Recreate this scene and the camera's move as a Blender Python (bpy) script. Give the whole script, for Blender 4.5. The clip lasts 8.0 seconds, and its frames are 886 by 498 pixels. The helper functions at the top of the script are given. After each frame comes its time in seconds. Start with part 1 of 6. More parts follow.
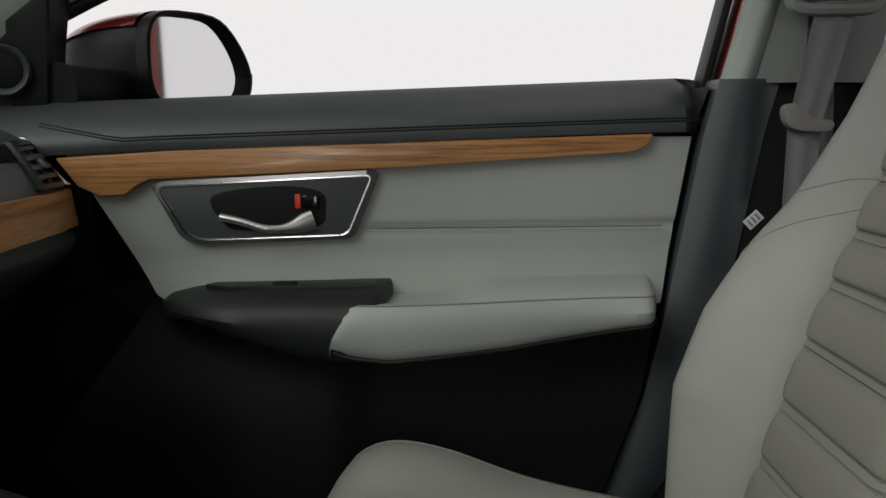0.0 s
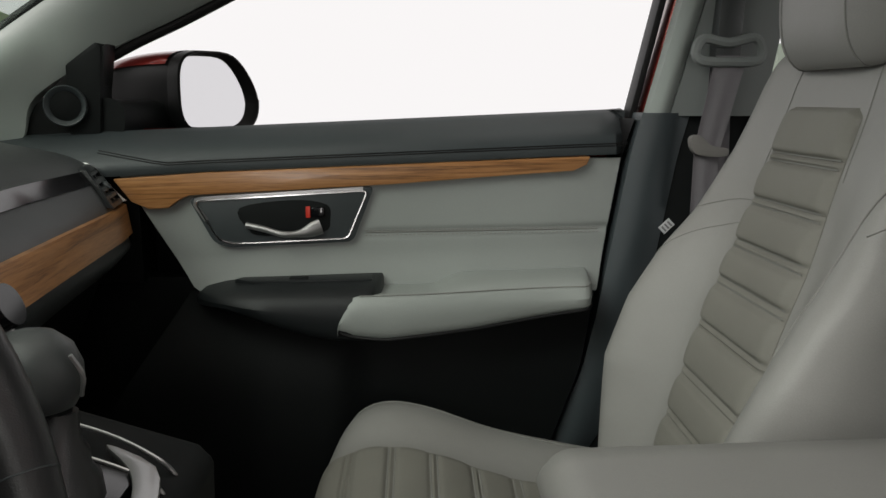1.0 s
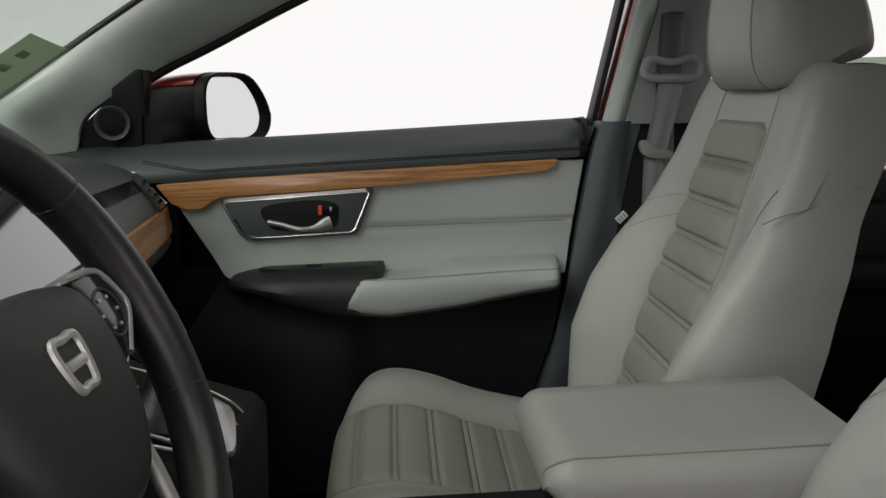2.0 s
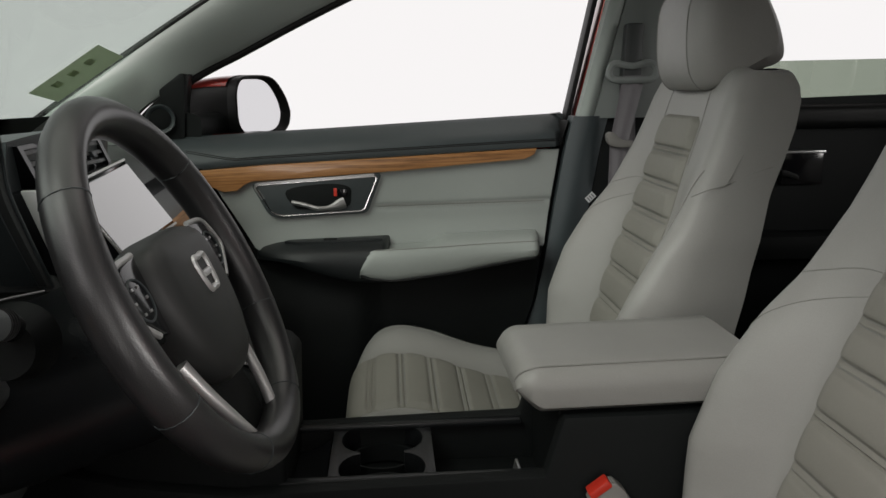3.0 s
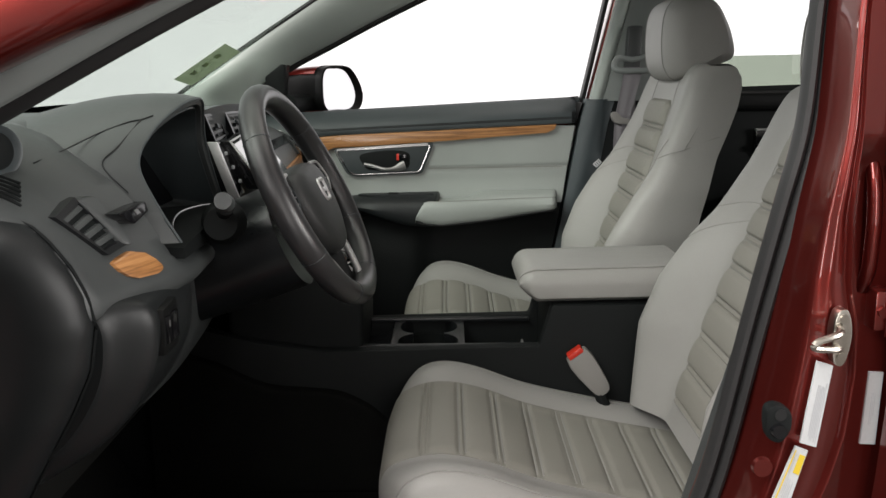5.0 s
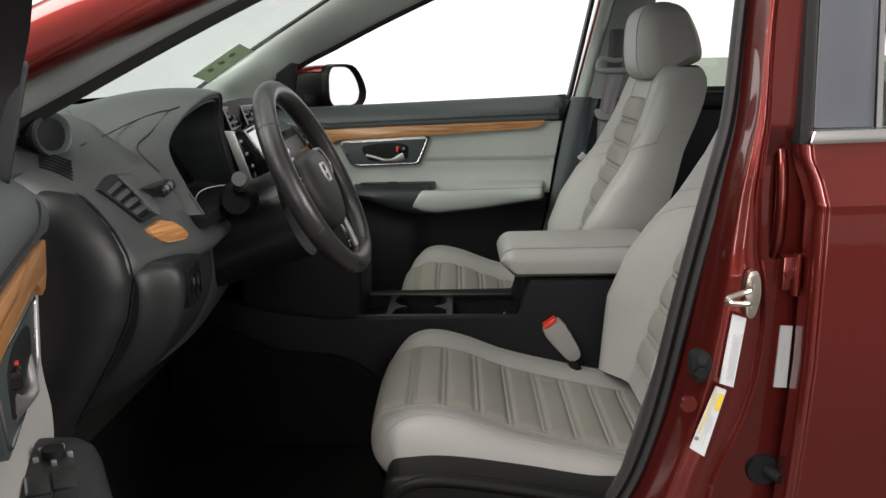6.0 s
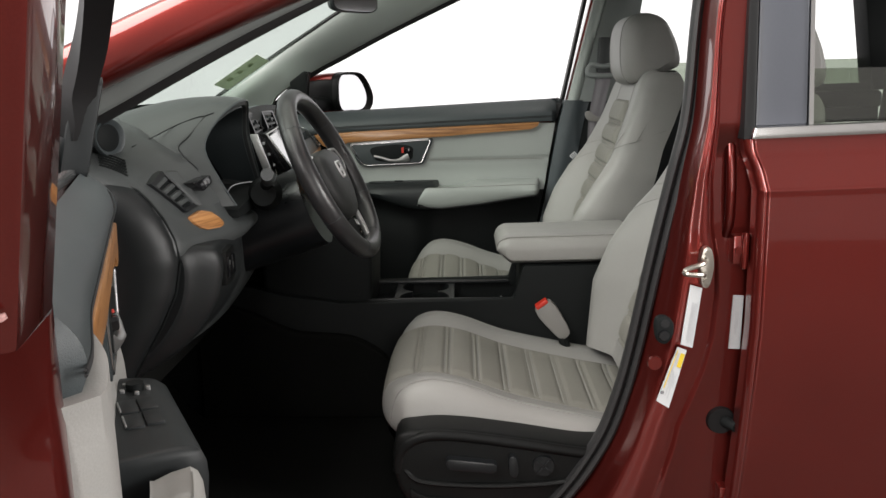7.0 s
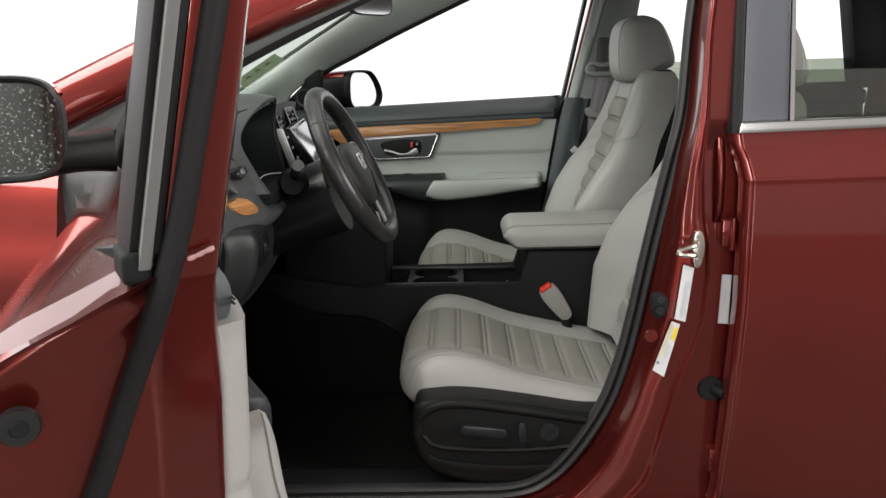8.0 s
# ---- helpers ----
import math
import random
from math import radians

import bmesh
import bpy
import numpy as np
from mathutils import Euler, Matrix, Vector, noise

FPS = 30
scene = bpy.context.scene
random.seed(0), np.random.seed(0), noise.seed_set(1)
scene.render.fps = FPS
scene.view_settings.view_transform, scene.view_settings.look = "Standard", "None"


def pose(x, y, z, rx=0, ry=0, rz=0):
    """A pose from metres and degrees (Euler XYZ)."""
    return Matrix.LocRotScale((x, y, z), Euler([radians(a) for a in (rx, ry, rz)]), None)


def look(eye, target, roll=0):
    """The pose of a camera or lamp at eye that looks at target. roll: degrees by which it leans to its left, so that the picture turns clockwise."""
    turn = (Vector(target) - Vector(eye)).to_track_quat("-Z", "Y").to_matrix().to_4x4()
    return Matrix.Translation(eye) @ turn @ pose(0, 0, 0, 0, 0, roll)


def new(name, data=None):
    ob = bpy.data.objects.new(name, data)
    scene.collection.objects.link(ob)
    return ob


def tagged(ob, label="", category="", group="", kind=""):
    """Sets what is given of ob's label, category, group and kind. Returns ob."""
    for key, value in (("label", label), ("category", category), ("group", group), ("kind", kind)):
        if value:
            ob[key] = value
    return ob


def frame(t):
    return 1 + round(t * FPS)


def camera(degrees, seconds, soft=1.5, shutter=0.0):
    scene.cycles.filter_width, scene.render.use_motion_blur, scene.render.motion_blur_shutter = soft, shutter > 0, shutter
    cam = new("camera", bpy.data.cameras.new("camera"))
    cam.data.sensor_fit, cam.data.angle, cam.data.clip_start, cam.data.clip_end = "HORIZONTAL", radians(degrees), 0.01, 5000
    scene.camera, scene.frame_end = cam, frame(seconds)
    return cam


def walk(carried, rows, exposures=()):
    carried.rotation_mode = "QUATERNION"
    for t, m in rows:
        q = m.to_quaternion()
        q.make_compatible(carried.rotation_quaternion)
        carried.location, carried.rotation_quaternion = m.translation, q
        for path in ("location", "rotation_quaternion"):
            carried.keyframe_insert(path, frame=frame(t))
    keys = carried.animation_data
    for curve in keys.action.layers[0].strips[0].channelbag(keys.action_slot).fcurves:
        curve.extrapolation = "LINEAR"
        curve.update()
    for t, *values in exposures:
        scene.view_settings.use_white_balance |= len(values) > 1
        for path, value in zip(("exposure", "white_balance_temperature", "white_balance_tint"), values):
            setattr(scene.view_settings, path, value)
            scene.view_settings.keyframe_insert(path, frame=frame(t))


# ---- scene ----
cam = camera(55.8, 8.0)
PATH = [
    (0, (0.05, -0.476, 1.043), (0.009, 1.501, 0.747), -0.2),
    (0.5, (0.035, -0.607, 1.081), (0.039, 1.366, 0.757), -0.0),
    (1, (0.012, -0.742, 1.122), (0.08, 1.226, 0.77), 0.0),
    (1.5, (-0.006, -0.857, 1.15), (0.094, 1.107, 0.784), -0.4),
    (3, (-0.037, -1.275, 1.174), (0.087, 0.684, 0.791), -0.9),
    (3.5, (-0.048, -1.416, 1.179), (0.002, 0.545, 0.786), -1.1),
    (4, (-0.053, -1.553, 1.18), (-0.06, 0.405, 0.773), -1.1),
    (4.5, (-0.037, -1.7, 1.188), (-0.042, 0.257, 0.773), -0.9),
    (6, (0.029, -2.018, 1.19), (-0.005, -0.064, 0.768), -0.3),
    (6.5, (0.043, -2.14, 1.195), (-0.003, -0.184, 0.78), -0.9),
    (7, (0.041, -2.226, 1.199), (-0.006, -0.27, 0.786), -0.9),
    (7.5, (0.01, -2.303, 1.207), (-0.032, -0.348, 0.789), -0.9),
    (8, (0.005, -2.375, 1.207), (-0.032, -0.42, 0.785), -0.8),
]
walk(cam, [(t, look(eye, target, roll)) for t, eye, target, roll in PATH],
     exposures=[(0, -0.10), (1.0, 0.05), (1.7, 0.10), (2.8, 0.03), (3.5, 0.06), (4.0, 0.32), (4.5, 0.58), (4.7, 0.60), (5.8, 0.62), (6.5, 0.63), (8, 0.60)])

# ---- world and light: a white photo studio ----
world = bpy.data.worlds.new("studio_white")
scene.world = world
world.use_nodes = True
bg = world.node_tree.nodes["Background"]
bg.inputs[0].default_value = (0.985, 0.960, 0.958, 1)
bg.inputs[1].default_value = 0.93


def area_lamp(name, eye, target, sx, sy, power, colour=(1, 0.94, 0.88)):
    lamp = bpy.data.lights.new(name, "AREA")
    lamp.shape, lamp.size, lamp.size_y, lamp.energy, lamp.color = "RECTANGLE", sx, sy, power, colour
    ob = new(name, lamp)
    ob.matrix_world = look(eye, target)
    return ob


# Unseen lamps added: strip for paint highlights, others to brighten seats, dash and door.
area_lamp("strip_fill", (0.25, -4.6, 1.6), (0.25, -0.3, 1.1), 0.3, 2.9, 26, (1, 0.965, 0.93))
area_lamp("side_fill", (-2.2, -2.6, 3.6), (0.35, -0.5, 0.85), 2.8, 2.4, 195, (1, 0.96, 0.925))
area_lamp("front_fill", (-5.0, -0.4, 3.2), (0.4, -0.1, 0.9), 2.4, 2.0, 45, (1, 0.97, 0.94))
area_lamp("side_fill", (5.2, -2.8, 2.2), (-0.3, -0.7, 0.9), 2.0, 2.0, 165, (1, 0.97, 0.935))
area_lamp("overhead_fill", (-0.6, 0.0, 4.6), (-0.6, 0.0, 0.0), 6.0, 4.0, 90)

# ---- materials ----
def material(name, colour, rough=0.6, metal=0.0, grain=400.0, bump=0.0, vary=0.08, large=6.0, coat=0.0, spec=0.5, stretch=None, wave=0.0):
    m = bpy.data.materials.new(name)
    m.use_nodes = True
    n, l = m.node_tree.nodes, m.node_tree.links
    b = n["Principled BSDF"]
    b.inputs["Roughness"].default_value = rough
    b.inputs["Metallic"].default_value = metal
    b.inputs["Coat Weight"].default_value = coat
    b.inputs["Coat Roughness"].default_value = 0.05
    b.inputs["Specular IOR Level"].default_value = spec
    tc = n.new("ShaderNodeTexCoord")
    src = tc.outputs["Object"]
    if stretch:
        mp = n.new("ShaderNodeMapping")
        mp.inputs["Scale"].default_value = stretch
        l.new(src, mp.inputs[0])
        src = mp.outputs[0]
    big, fine = n.new("ShaderNodeTexNoise"), n.new("ShaderNodeTexNoise")
    big.inputs["Scale"].default_value, big.inputs["Detail"].default_value = large, 4
    fine.inputs["Scale"].default_value, fine.inputs["Detail"].default_value = grain, 3
    l.new(src, big.inputs["Vector"])
    l.new(src, fine.inputs["Vector"])
    mix = n.new("ShaderNodeMath")
    mix.operation = "MULTIPLY_ADD"
    l.new(fine.outputs["Fac"], mix.inputs[0])
    mix.inputs[1].default_value = 0.5
    half = n.new("ShaderNodeMath")
    half.operation = "MULTIPLY"
    half.inputs[1].default_value = 0.5
    l.new(big.outputs["Fac"], half.inputs[0])
    l.new(half.outputs[0], mix.inputs[2])
    ramp = n.new("ShaderNodeValToRGB")
    ramp.color_ramp.elements[0].position, ramp.color_ramp.elements[1].position = 0.3, 0.7
    ramp.color_ramp.elements[0].color = (*[c * (1 - vary) for c in colour], 1)
    ramp.color_ramp.elements[1].color = (*[min(1, c * (1 + vary)) for c in colour], 1)
    l.new(mix.outputs[0], ramp.inputs[0])
    l.new(ramp.outputs[0], b.inputs["Base Color"])
    rr = n.new("ShaderNodeMapRange")
    rr.inputs["To Min"].default_value, rr.inputs["To Max"].default_value = max(0.02, rough - 0.08), min(1, rough + 0.08)
    l.new(big.outputs["Fac"], rr.inputs["Value"])
    l.new(rr.outputs[0], b.inputs["Roughness"])
    if bump:
        bp = n.new("ShaderNodeBump")
        bp.inputs["Strength"].default_value, bp.inputs["Distance"].default_value = bump, 0.001
        l.new(fine.outputs["Fac"], bp.inputs["Height"])
        l.new(bp.outputs[0], b.inputs["Normal"])
        if wave:
            soft, b2 = n.new("ShaderNodeTexNoise"), n.new("ShaderNodeBump")
            soft.inputs["Scale"].default_value, soft.inputs["Detail"].default_value = 16.0, 2
            l.new(src, soft.inputs["Vector"])
            b2.inputs["Strength"].default_value, b2.inputs["Distance"].default_value = wave, 0.006
            l.new(soft.outputs["Fac"], b2.inputs["Height"])
            l.new(b2.outputs[0], bp.inputs["Normal"])
    return m


def wood_material():
    m = bpy.data.materials.new("wood_grain_trim")
    m.use_nodes = True
    n, l = m.node_tree.nodes, m.node_tree.links
    b = n["Principled BSDF"]
    b.inputs["Roughness"].default_value = 0.35
    b.inputs["Coat Weight"].default_value = 0.4
    b.inputs["Coat Roughness"].default_value = 0.15
    tc, mp = n.new("ShaderNodeTexCoord"), n.new("ShaderNodeMapping")
    mp.inputs["Scale"].default_value = (1.5, 1.5, 46.0)
    l.new(tc.outputs["Object"], mp.inputs[0])
    a, f = n.new("ShaderNodeTexNoise"), n.new("ShaderNodeTexNoise")
    a.inputs["Scale"].default_value, a.inputs["Detail"].default_value, a.inputs["Distortion"].default_value = 3.0, 6, 1.2
    f.inputs["Scale"].default_value, f.inputs["Detail"].default_value = 26.0, 6
    l.new(mp.outputs[0], a.inputs["Vector"])
    l.new(mp.outputs[0], f.inputs["Vector"])
    ramp = n.new("ShaderNodeValToRGB")
    e = ramp.color_ramp.elements
    e[0].position, e[0].color = 0.30, (0.105, 0.042, 0.015, 1)
    e[1].position, e[1].color = 0.72, (0.52, 0.265, 0.105, 1)
    k = e.new(0.5)
    k.color = (0.36, 0.165, 0.058, 1)
    add = n.new("ShaderNodeMath")
    add.operation = "MULTIPLY_ADD"
    l.new(f.outputs["Fac"], add.inputs[0])
    add.inputs[1].default_value = 0.35
    sc = n.new("ShaderNodeMath")
    sc.operation = "MULTIPLY"
    sc.inputs[1].default_value = 0.66
    l.new(a.outputs["Fac"], sc.inputs[0])
    l.new(sc.outputs[0], add.inputs[2])
    l.new(add.outputs[0], ramp.inputs[0])
    l.new(ramp.outputs[0], b.inputs["Base Color"])
    return m


def glass_material(name, tint=(0.93, 0.97, 0.95), dim=0.12):
    m = bpy.data.materials.new(name)
    m.use_nodes = True
    n, l = m.node_tree.nodes, m.node_tree.links
    n.remove(n["Principled BSDF"])
    out = n["Material Output"]
    tr, gl, mx, fr = n.new("ShaderNodeBsdfTransparent"), n.new("ShaderNodeBsdfGlossy"), n.new("ShaderNodeMixShader"), n.new("ShaderNodeFresnel")
    tr.inputs[0].default_value = (*tint, 1)
    gl.inputs["Roughness"].default_value = 0.02
    fr.inputs[0].default_value = 1.45
    cap = n.new("ShaderNodeMath")
    cap.operation = "MULTIPLY"
    cap.inputs[1].default_value = dim
    l.new(fr.outputs[0], cap.inputs[0])
    l.new(cap.outputs[0], mx.inputs[0])
    l.new(tr.outputs[0], mx.inputs[1])
    l.new(gl.outputs[0], mx.inputs[2])
    l.new(mx.outputs[0], out.inputs[0])
    return m


def floor_material():
    m = material("dark_speckled_floor", (0.085, 0.074, 0.066), 0.5, 0, 60, 0.0, 0.3, 1.5)
    n, l = m.node_tree.nodes, m.node_tree.links
    tc, vor, rp, mx = n.new("ShaderNodeTexCoord"), n.new("ShaderNodeTexNoise"), n.new("ShaderNodeValToRGB"), n.new("ShaderNodeMixRGB")
    vor.inputs["Scale"].default_value, vor.inputs["Detail"].default_value = 22.0, 5
    rp.color_ramp.elements[0].position, rp.color_ramp.elements[1].position = 0.60, 0.70
    l.new(tc.outputs["Object"], vor.inputs["Vector"])
    l.new(vor.outputs["Fac"], rp.inputs[0])
    l.new(rp.outputs[0], mx.inputs[0])
    b = n["Principled BSDF"]
    l.new(b.inputs["Base Color"].links[0].from_socket, mx.inputs[1])
    mx.inputs[2].default_value = (0.13, 0.13, 0.125, 1)
    l.new(mx.outputs[0], b.inputs["Base Color"])
    return m


M_PAINT = material("dark_red_metallic_paint", (0.164, 0.0205, 0.0165), 0.33, 0.84, 900, 0.0, 0.08, 3, coat=1.0, spec=0.05)
M_PAINT.node_tree.nodes["Principled BSDF"].inputs["Coat Roughness"].default_value = 0.035
M_GREY = material("grey_leatherette", (0.280, 0.276, 0.264), 0.46, 0, 700, 0.22, 0.07, 5, wave=0.30)
# door vinyl with the green of windscreen light mixed into its grey
M_GREENLIT = material("green_lit_grey_vinyl", (0.298, 0.319, 0.305), 0.5, 0, 800, 0.3, 0.06, 5, wave=0.12)
M_CLOTH = material("taupe_ribbed_fabric", (0.218, 0.212, 0.188), 0.62, 0, 1100, 0.6, 0.14, 5, wave=0.25)
M_BLACK = material("black_grained_plastic", (0.0085, 0.0098, 0.0100), 0.6, 0, 1200, 0.3, 0.12, 6, spec=0.12)
M_SOFT = material("black_soft_touch_vinyl", (0.040, 0.0485, 0.0515), 0.42, 0, 1300, 0.3, 0.10, 5, spec=0.45)
M_CHAR = material("charcoal_dash_plastic", (0.046, 0.0505, 0.051), 0.42, 0, 1300, 0.35, 0.10, 5)
M_GLOSS = material("gloss_black_plastic", (0.006, 0.006, 0.007), 0.12, 0, 300, 0.0, 0.1, 5)
M_LEATHER = material("black_leather", (0.020, 0.020, 0.021), 0.33, 0, 900, 0.22, 0.12, 6, spec=0.6)
M_RUBBER = material("black_rubber_seal", (0.010, 0.010, 0.0105), 0.5, 0, 900, 0.03, 0.15, 8, spec=0.25)
M_SHIELD = material("black_seat_side_plastic", (0.0060, 0.0064, 0.0064), 0.40, 0, 1200, 0.3, 0.12, 6, spec=0.15)
M_CHARD = material("charcoal_side_plastic", (0.0125, 0.0140, 0.0146), 0.36, 0, 1300, 0.3, 0.10, 5, spec=0.32)
# black vinyl lightened to blue-grey for the sheen from the window
M_SHEEN = material("pillar_vinyl_with_sheen", (0.058, 0.071, 0.077), 0.42, 0, 1200, 0.3, 0.08, 5)
M_ARMB = material("black_armrest_plastic", (0.0125, 0.0148, 0.0158), 0.46, 0, 1100, 0.2, 0.08, 5, spec=0.3)
M_BLADE = material("satin_aluminium_trim", (0.66, 0.66, 0.66), 0.42, 0.75, 300, 0.0, 0.04, 6)
M_AIRBAG = material("black_airbag_vinyl", (0.021, 0.0225, 0.0225), 0.5, 0, 1200, 0.35, 0.10, 5)
# for the unseen surfaces that hold back light around the car
M_BLOCKER = material("grey_light_blocker", (0.45, 0.44, 0.43), 0.9, 0, 30, 0.0, 0.05, 1.0)
# pale pink in place of the glint on red paint
M_GLINT = material("pale_weld_glint", (0.48, 0.27, 0.26), 0.35, 0, 500, 0.4, 0.35, 60)
M_BRIGHT = material("bright_grey_window_strip", (0.13, 0.13, 0.128), 0.45, 0.0, 300, 0.0, 0.05, 6)
M_SEALG = material("grey_rubber_door_seal", (0.020, 0.020, 0.0205), 0.45, 0, 700, 0.05, 0.12, 8, spec=0.4)
M_CARPET = material("black_carpet", (0.0062, 0.0064, 0.0060), 0.95, 0, 700, 0.9, 0.3, 8, spec=0.05)
M_PILLAR = material("pale_grey_pillar_trim", (0.34, 0.378, 0.355), 0.7, 0, 900, 0.25, 0.05, 4)
M_CHROME = material("satin_chrome", (0.62, 0.62, 0.62), 0.2, 1.0, 300, 0.0, 0.04, 6)
M_SILVER = material("satin_silver_plastic", (0.42, 0.42, 0.42), 0.32, 0.85, 300, 0.0, 0.05, 6)
M_STEEL = material("zinc_steel", (0.5, 0.47, 0.42), 0.3, 1.0, 400, 0.1, 0.1, 8)
M_RED = material("red_plastic", (0.55, 0.03, 0.015), 0.4, 0, 300, 0.0, 0.05, 6)
M_WHITE = material("white_paper_label", (0.50, 0.51, 0.52), 0.55, 0, 300, 0.0, 0.04, 10)
M_YELLOW = material("yellow_print", (0.62, 0.45, 0.03), 0.55, 0, 300, 0.0, 0.04, 10)
M_INK = material("grey_print_ink", (0.16, 0.16, 0.17), 0.6, 0, 300, 0.0, 0.05, 10)
M_BELT = material("grey_belt_webbing", (0.175, 0.166, 0.178), 0.7, 0, 1500, 0.6, 0.15, 6)
M_BUCKLE = material("grey_buckle_plastic", (0.215, 0.207, 0.196), 0.5, 0, 600, 0.2, 0.06, 6)
M_THREAD = material("grey_seam_thread", (0.245, 0.243, 0.230), 0.8, 0, 900, 0.3, 0.1, 6)
M_SCREEN = material("glossy_display_glass", (0.01, 0.011, 0.012), 0.04, 0, 300, 0.0, 0.05, 5, spec=1.0, coat=1.0)
M_MIRROR = material("mirror_silver", (0.74, 0.74, 0.76), 0.02, 1.0, 300, 0.0, 0.01, 5)
M_STUDIO = floor_material()
M_POST = material("blue_grey_satin_trim", (0.075, 0.08, 0.095), 0.3, 0, 300, 0.0, 0.05, 4)
M_WOOD = wood_material()
M_GLOSSY = material("satin_black_plastic", (0.0095, 0.0105, 0.0115), 0.30, 0, 900, 0.05, 0.04, 5, spec=0.35)
M_GLASS = glass_material("green_tinted_windscreen", (0.80, 0.84, 0.815), 0.25)
M_TINT = glass_material("green_tinted_glass", (0.58, 0.62, 0.56), 3.2)
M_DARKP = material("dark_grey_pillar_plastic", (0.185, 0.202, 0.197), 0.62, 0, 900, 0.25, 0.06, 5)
M_INKL = material("light_grey_print", (0.42, 0.43, 0.45), 0.6, 0, 300, 0.0, 0.05, 10)


def paper_material(name, colour):
    m = bpy.data.materials.new(name)
    m.use_nodes = True
    n, l = m.node_tree.nodes, m.node_tree.links
    b = n["Principled BSDF"]
    b.inputs["Roughness"].default_value = 0.7
    tr, mx, noise, rp = n.new("ShaderNodeBsdfTranslucent"), n.new("ShaderNodeMixShader"), n.new("ShaderNodeTexNoise"), n.new("ShaderNodeValToRGB")
    noise.inputs["Scale"].default_value = 40
    rp.color_ramp.elements[0].color = (*[c * 0.9 for c in colour], 1)
    rp.color_ramp.elements[1].color = (*colour, 1)
    l.new(noise.outputs["Fac"], rp.inputs[0])
    l.new(rp.outputs[0], b.inputs["Base Color"])
    l.new(rp.outputs[0], tr.inputs[0])
    mx.inputs[0].default_value = 0.6
    l.new(b.outputs[0], mx.inputs[1])
    l.new(tr.outputs[0], mx.inputs[2])
    l.new(mx.outputs[0], n["Material Output"].inputs[0])
    return m


M_PAPER = paper_material("pale_green_paper", (0.50, 0.56, 0.45))
M_INKG = paper_material("green_print", (0.62, 0.70, 0.50))
# Darkened base and pale flecks stand in for the reflected speckled floor.
M_FLECKED = material("mirror_with_floor_reflection", (0.13, 0.145, 0.14), 0.03, 1.0, 300, 0.0, 0.01, 5)
_n, _l = M_FLECKED.node_tree.nodes, M_FLECKED.node_tree.links
_tc, _sp, _rp, _df, _mx = _n.new("ShaderNodeTexCoord"), _n.new("ShaderNodeTexNoise"), _n.new("ShaderNodeValToRGB"), _n.new("ShaderNodeBsdfDiffuse"), _n.new("ShaderNodeMixShader")
_sp.inputs["Scale"].default_value, _sp.inputs["Detail"].default_value = 240.0, 4
_rp.color_ramp.elements[0].position, _rp.color_ramp.elements[1].position = 0.58, 0.72
_df.inputs[0].default_value = (0.42, 0.43, 0.42, 1)
_l.new(_tc.outputs["Object"], _sp.inputs["Vector"])
_l.new(_sp.outputs["Fac"], _rp.inputs[0])
_l.new(_rp.outputs[0], _mx.inputs[0])
_l.new(_n["Principled BSDF"].outputs[0], _mx.inputs[1])
_l.new(_df.outputs[0], _mx.inputs[2])
_l.new(_mx.outputs[0], _n["Material Output"].inputs[0])

# ---- mesh helpers ----
XF = [Matrix.Identity(4)]
CY = -0.10  # the car's middle


def part(name, bm, mat, parent=None, label="", smooth=True, angle=40):
    if XF[0] != Matrix.Identity(4):
        bmesh.ops.transform(bm, matrix=XF[0], verts=bm.verts)
    bmesh.ops.recalc_face_normals(bm, faces=bm.faces)
    me = bpy.data.meshes.new(name)
    bm.to_mesh(me)
    bm.free()
    me.materials.append(mat)
    if smooth:
        me.shade_smooth()
        me.set_sharp_from_angle(angle=radians(angle))
    ob = new(name, me)
    if parent:
        ob.parent = parent
    if label:
        ob["label"] = label
    return ob


def thing(name, label, category, group="", kind="", at=(0, 0, 0)):
    ob = new(name)
    ob.empty_display_size = 0.05
    return tagged(ob, label, category, group, kind)


def loft(rings, cap=True, closed=True):
    bm = bmesh.new()
    vs = [[bm.verts.new(p) for p in r] for r in rings]
    n = len(rings[0])
    for a, b in zip(vs, vs[1:]):
        for i in range(n if closed else n - 1):
            j = (i + 1) % n
            bm.faces.new((a[i], a[j], b[j], b[i]))
    if cap:
        bm.faces.new(vs[0])
        bm.faces.new(vs[-1])
    return bm


def sheet(front, back, nu, nv):
    """A closed shell between two surfaces given over u, v in 0..1."""
    bm = bmesh.new()
    g = []
    for fn in (front, back):
        g.append([[bm.verts.new(fn(i / nu, j / nv)) for j in range(nv + 1)] for i in range(nu + 1)])
    for k in (0, 1):
        for i in range(nu):
            for j in range(nv):
                bm.faces.new((g[k][i][j], g[k][i + 1][j], g[k][i + 1][j + 1], g[k][i][j + 1]))
    edge = [(i, 0) for i in range(nu)] + [(nu, j) for j in range(nv)] + [(i, nv) for i in range(nu, 0, -1)] + [(0, j) for j in range(nv, 0, -1)]
    for a, b in zip(edge, edge[1:] + edge[:1]):
        bm.faces.new((g[0][a[0]][a[1]], g[0][b[0]][b[1]], g[1][b[0]][b[1]], g[1][a[0]][a[1]]))
    return bm


def bevelled(bm, w, seg=2, angle=30):
    es = [e for e in bm.edges if len(e.link_faces) == 2 and e.calc_face_angle() > radians(angle)]
    bmesh.ops.bevel(bm, geom=es, offset=w, segments=seg, profile=0.6, affect="EDGES", clamp_overlap=True)
    return bm


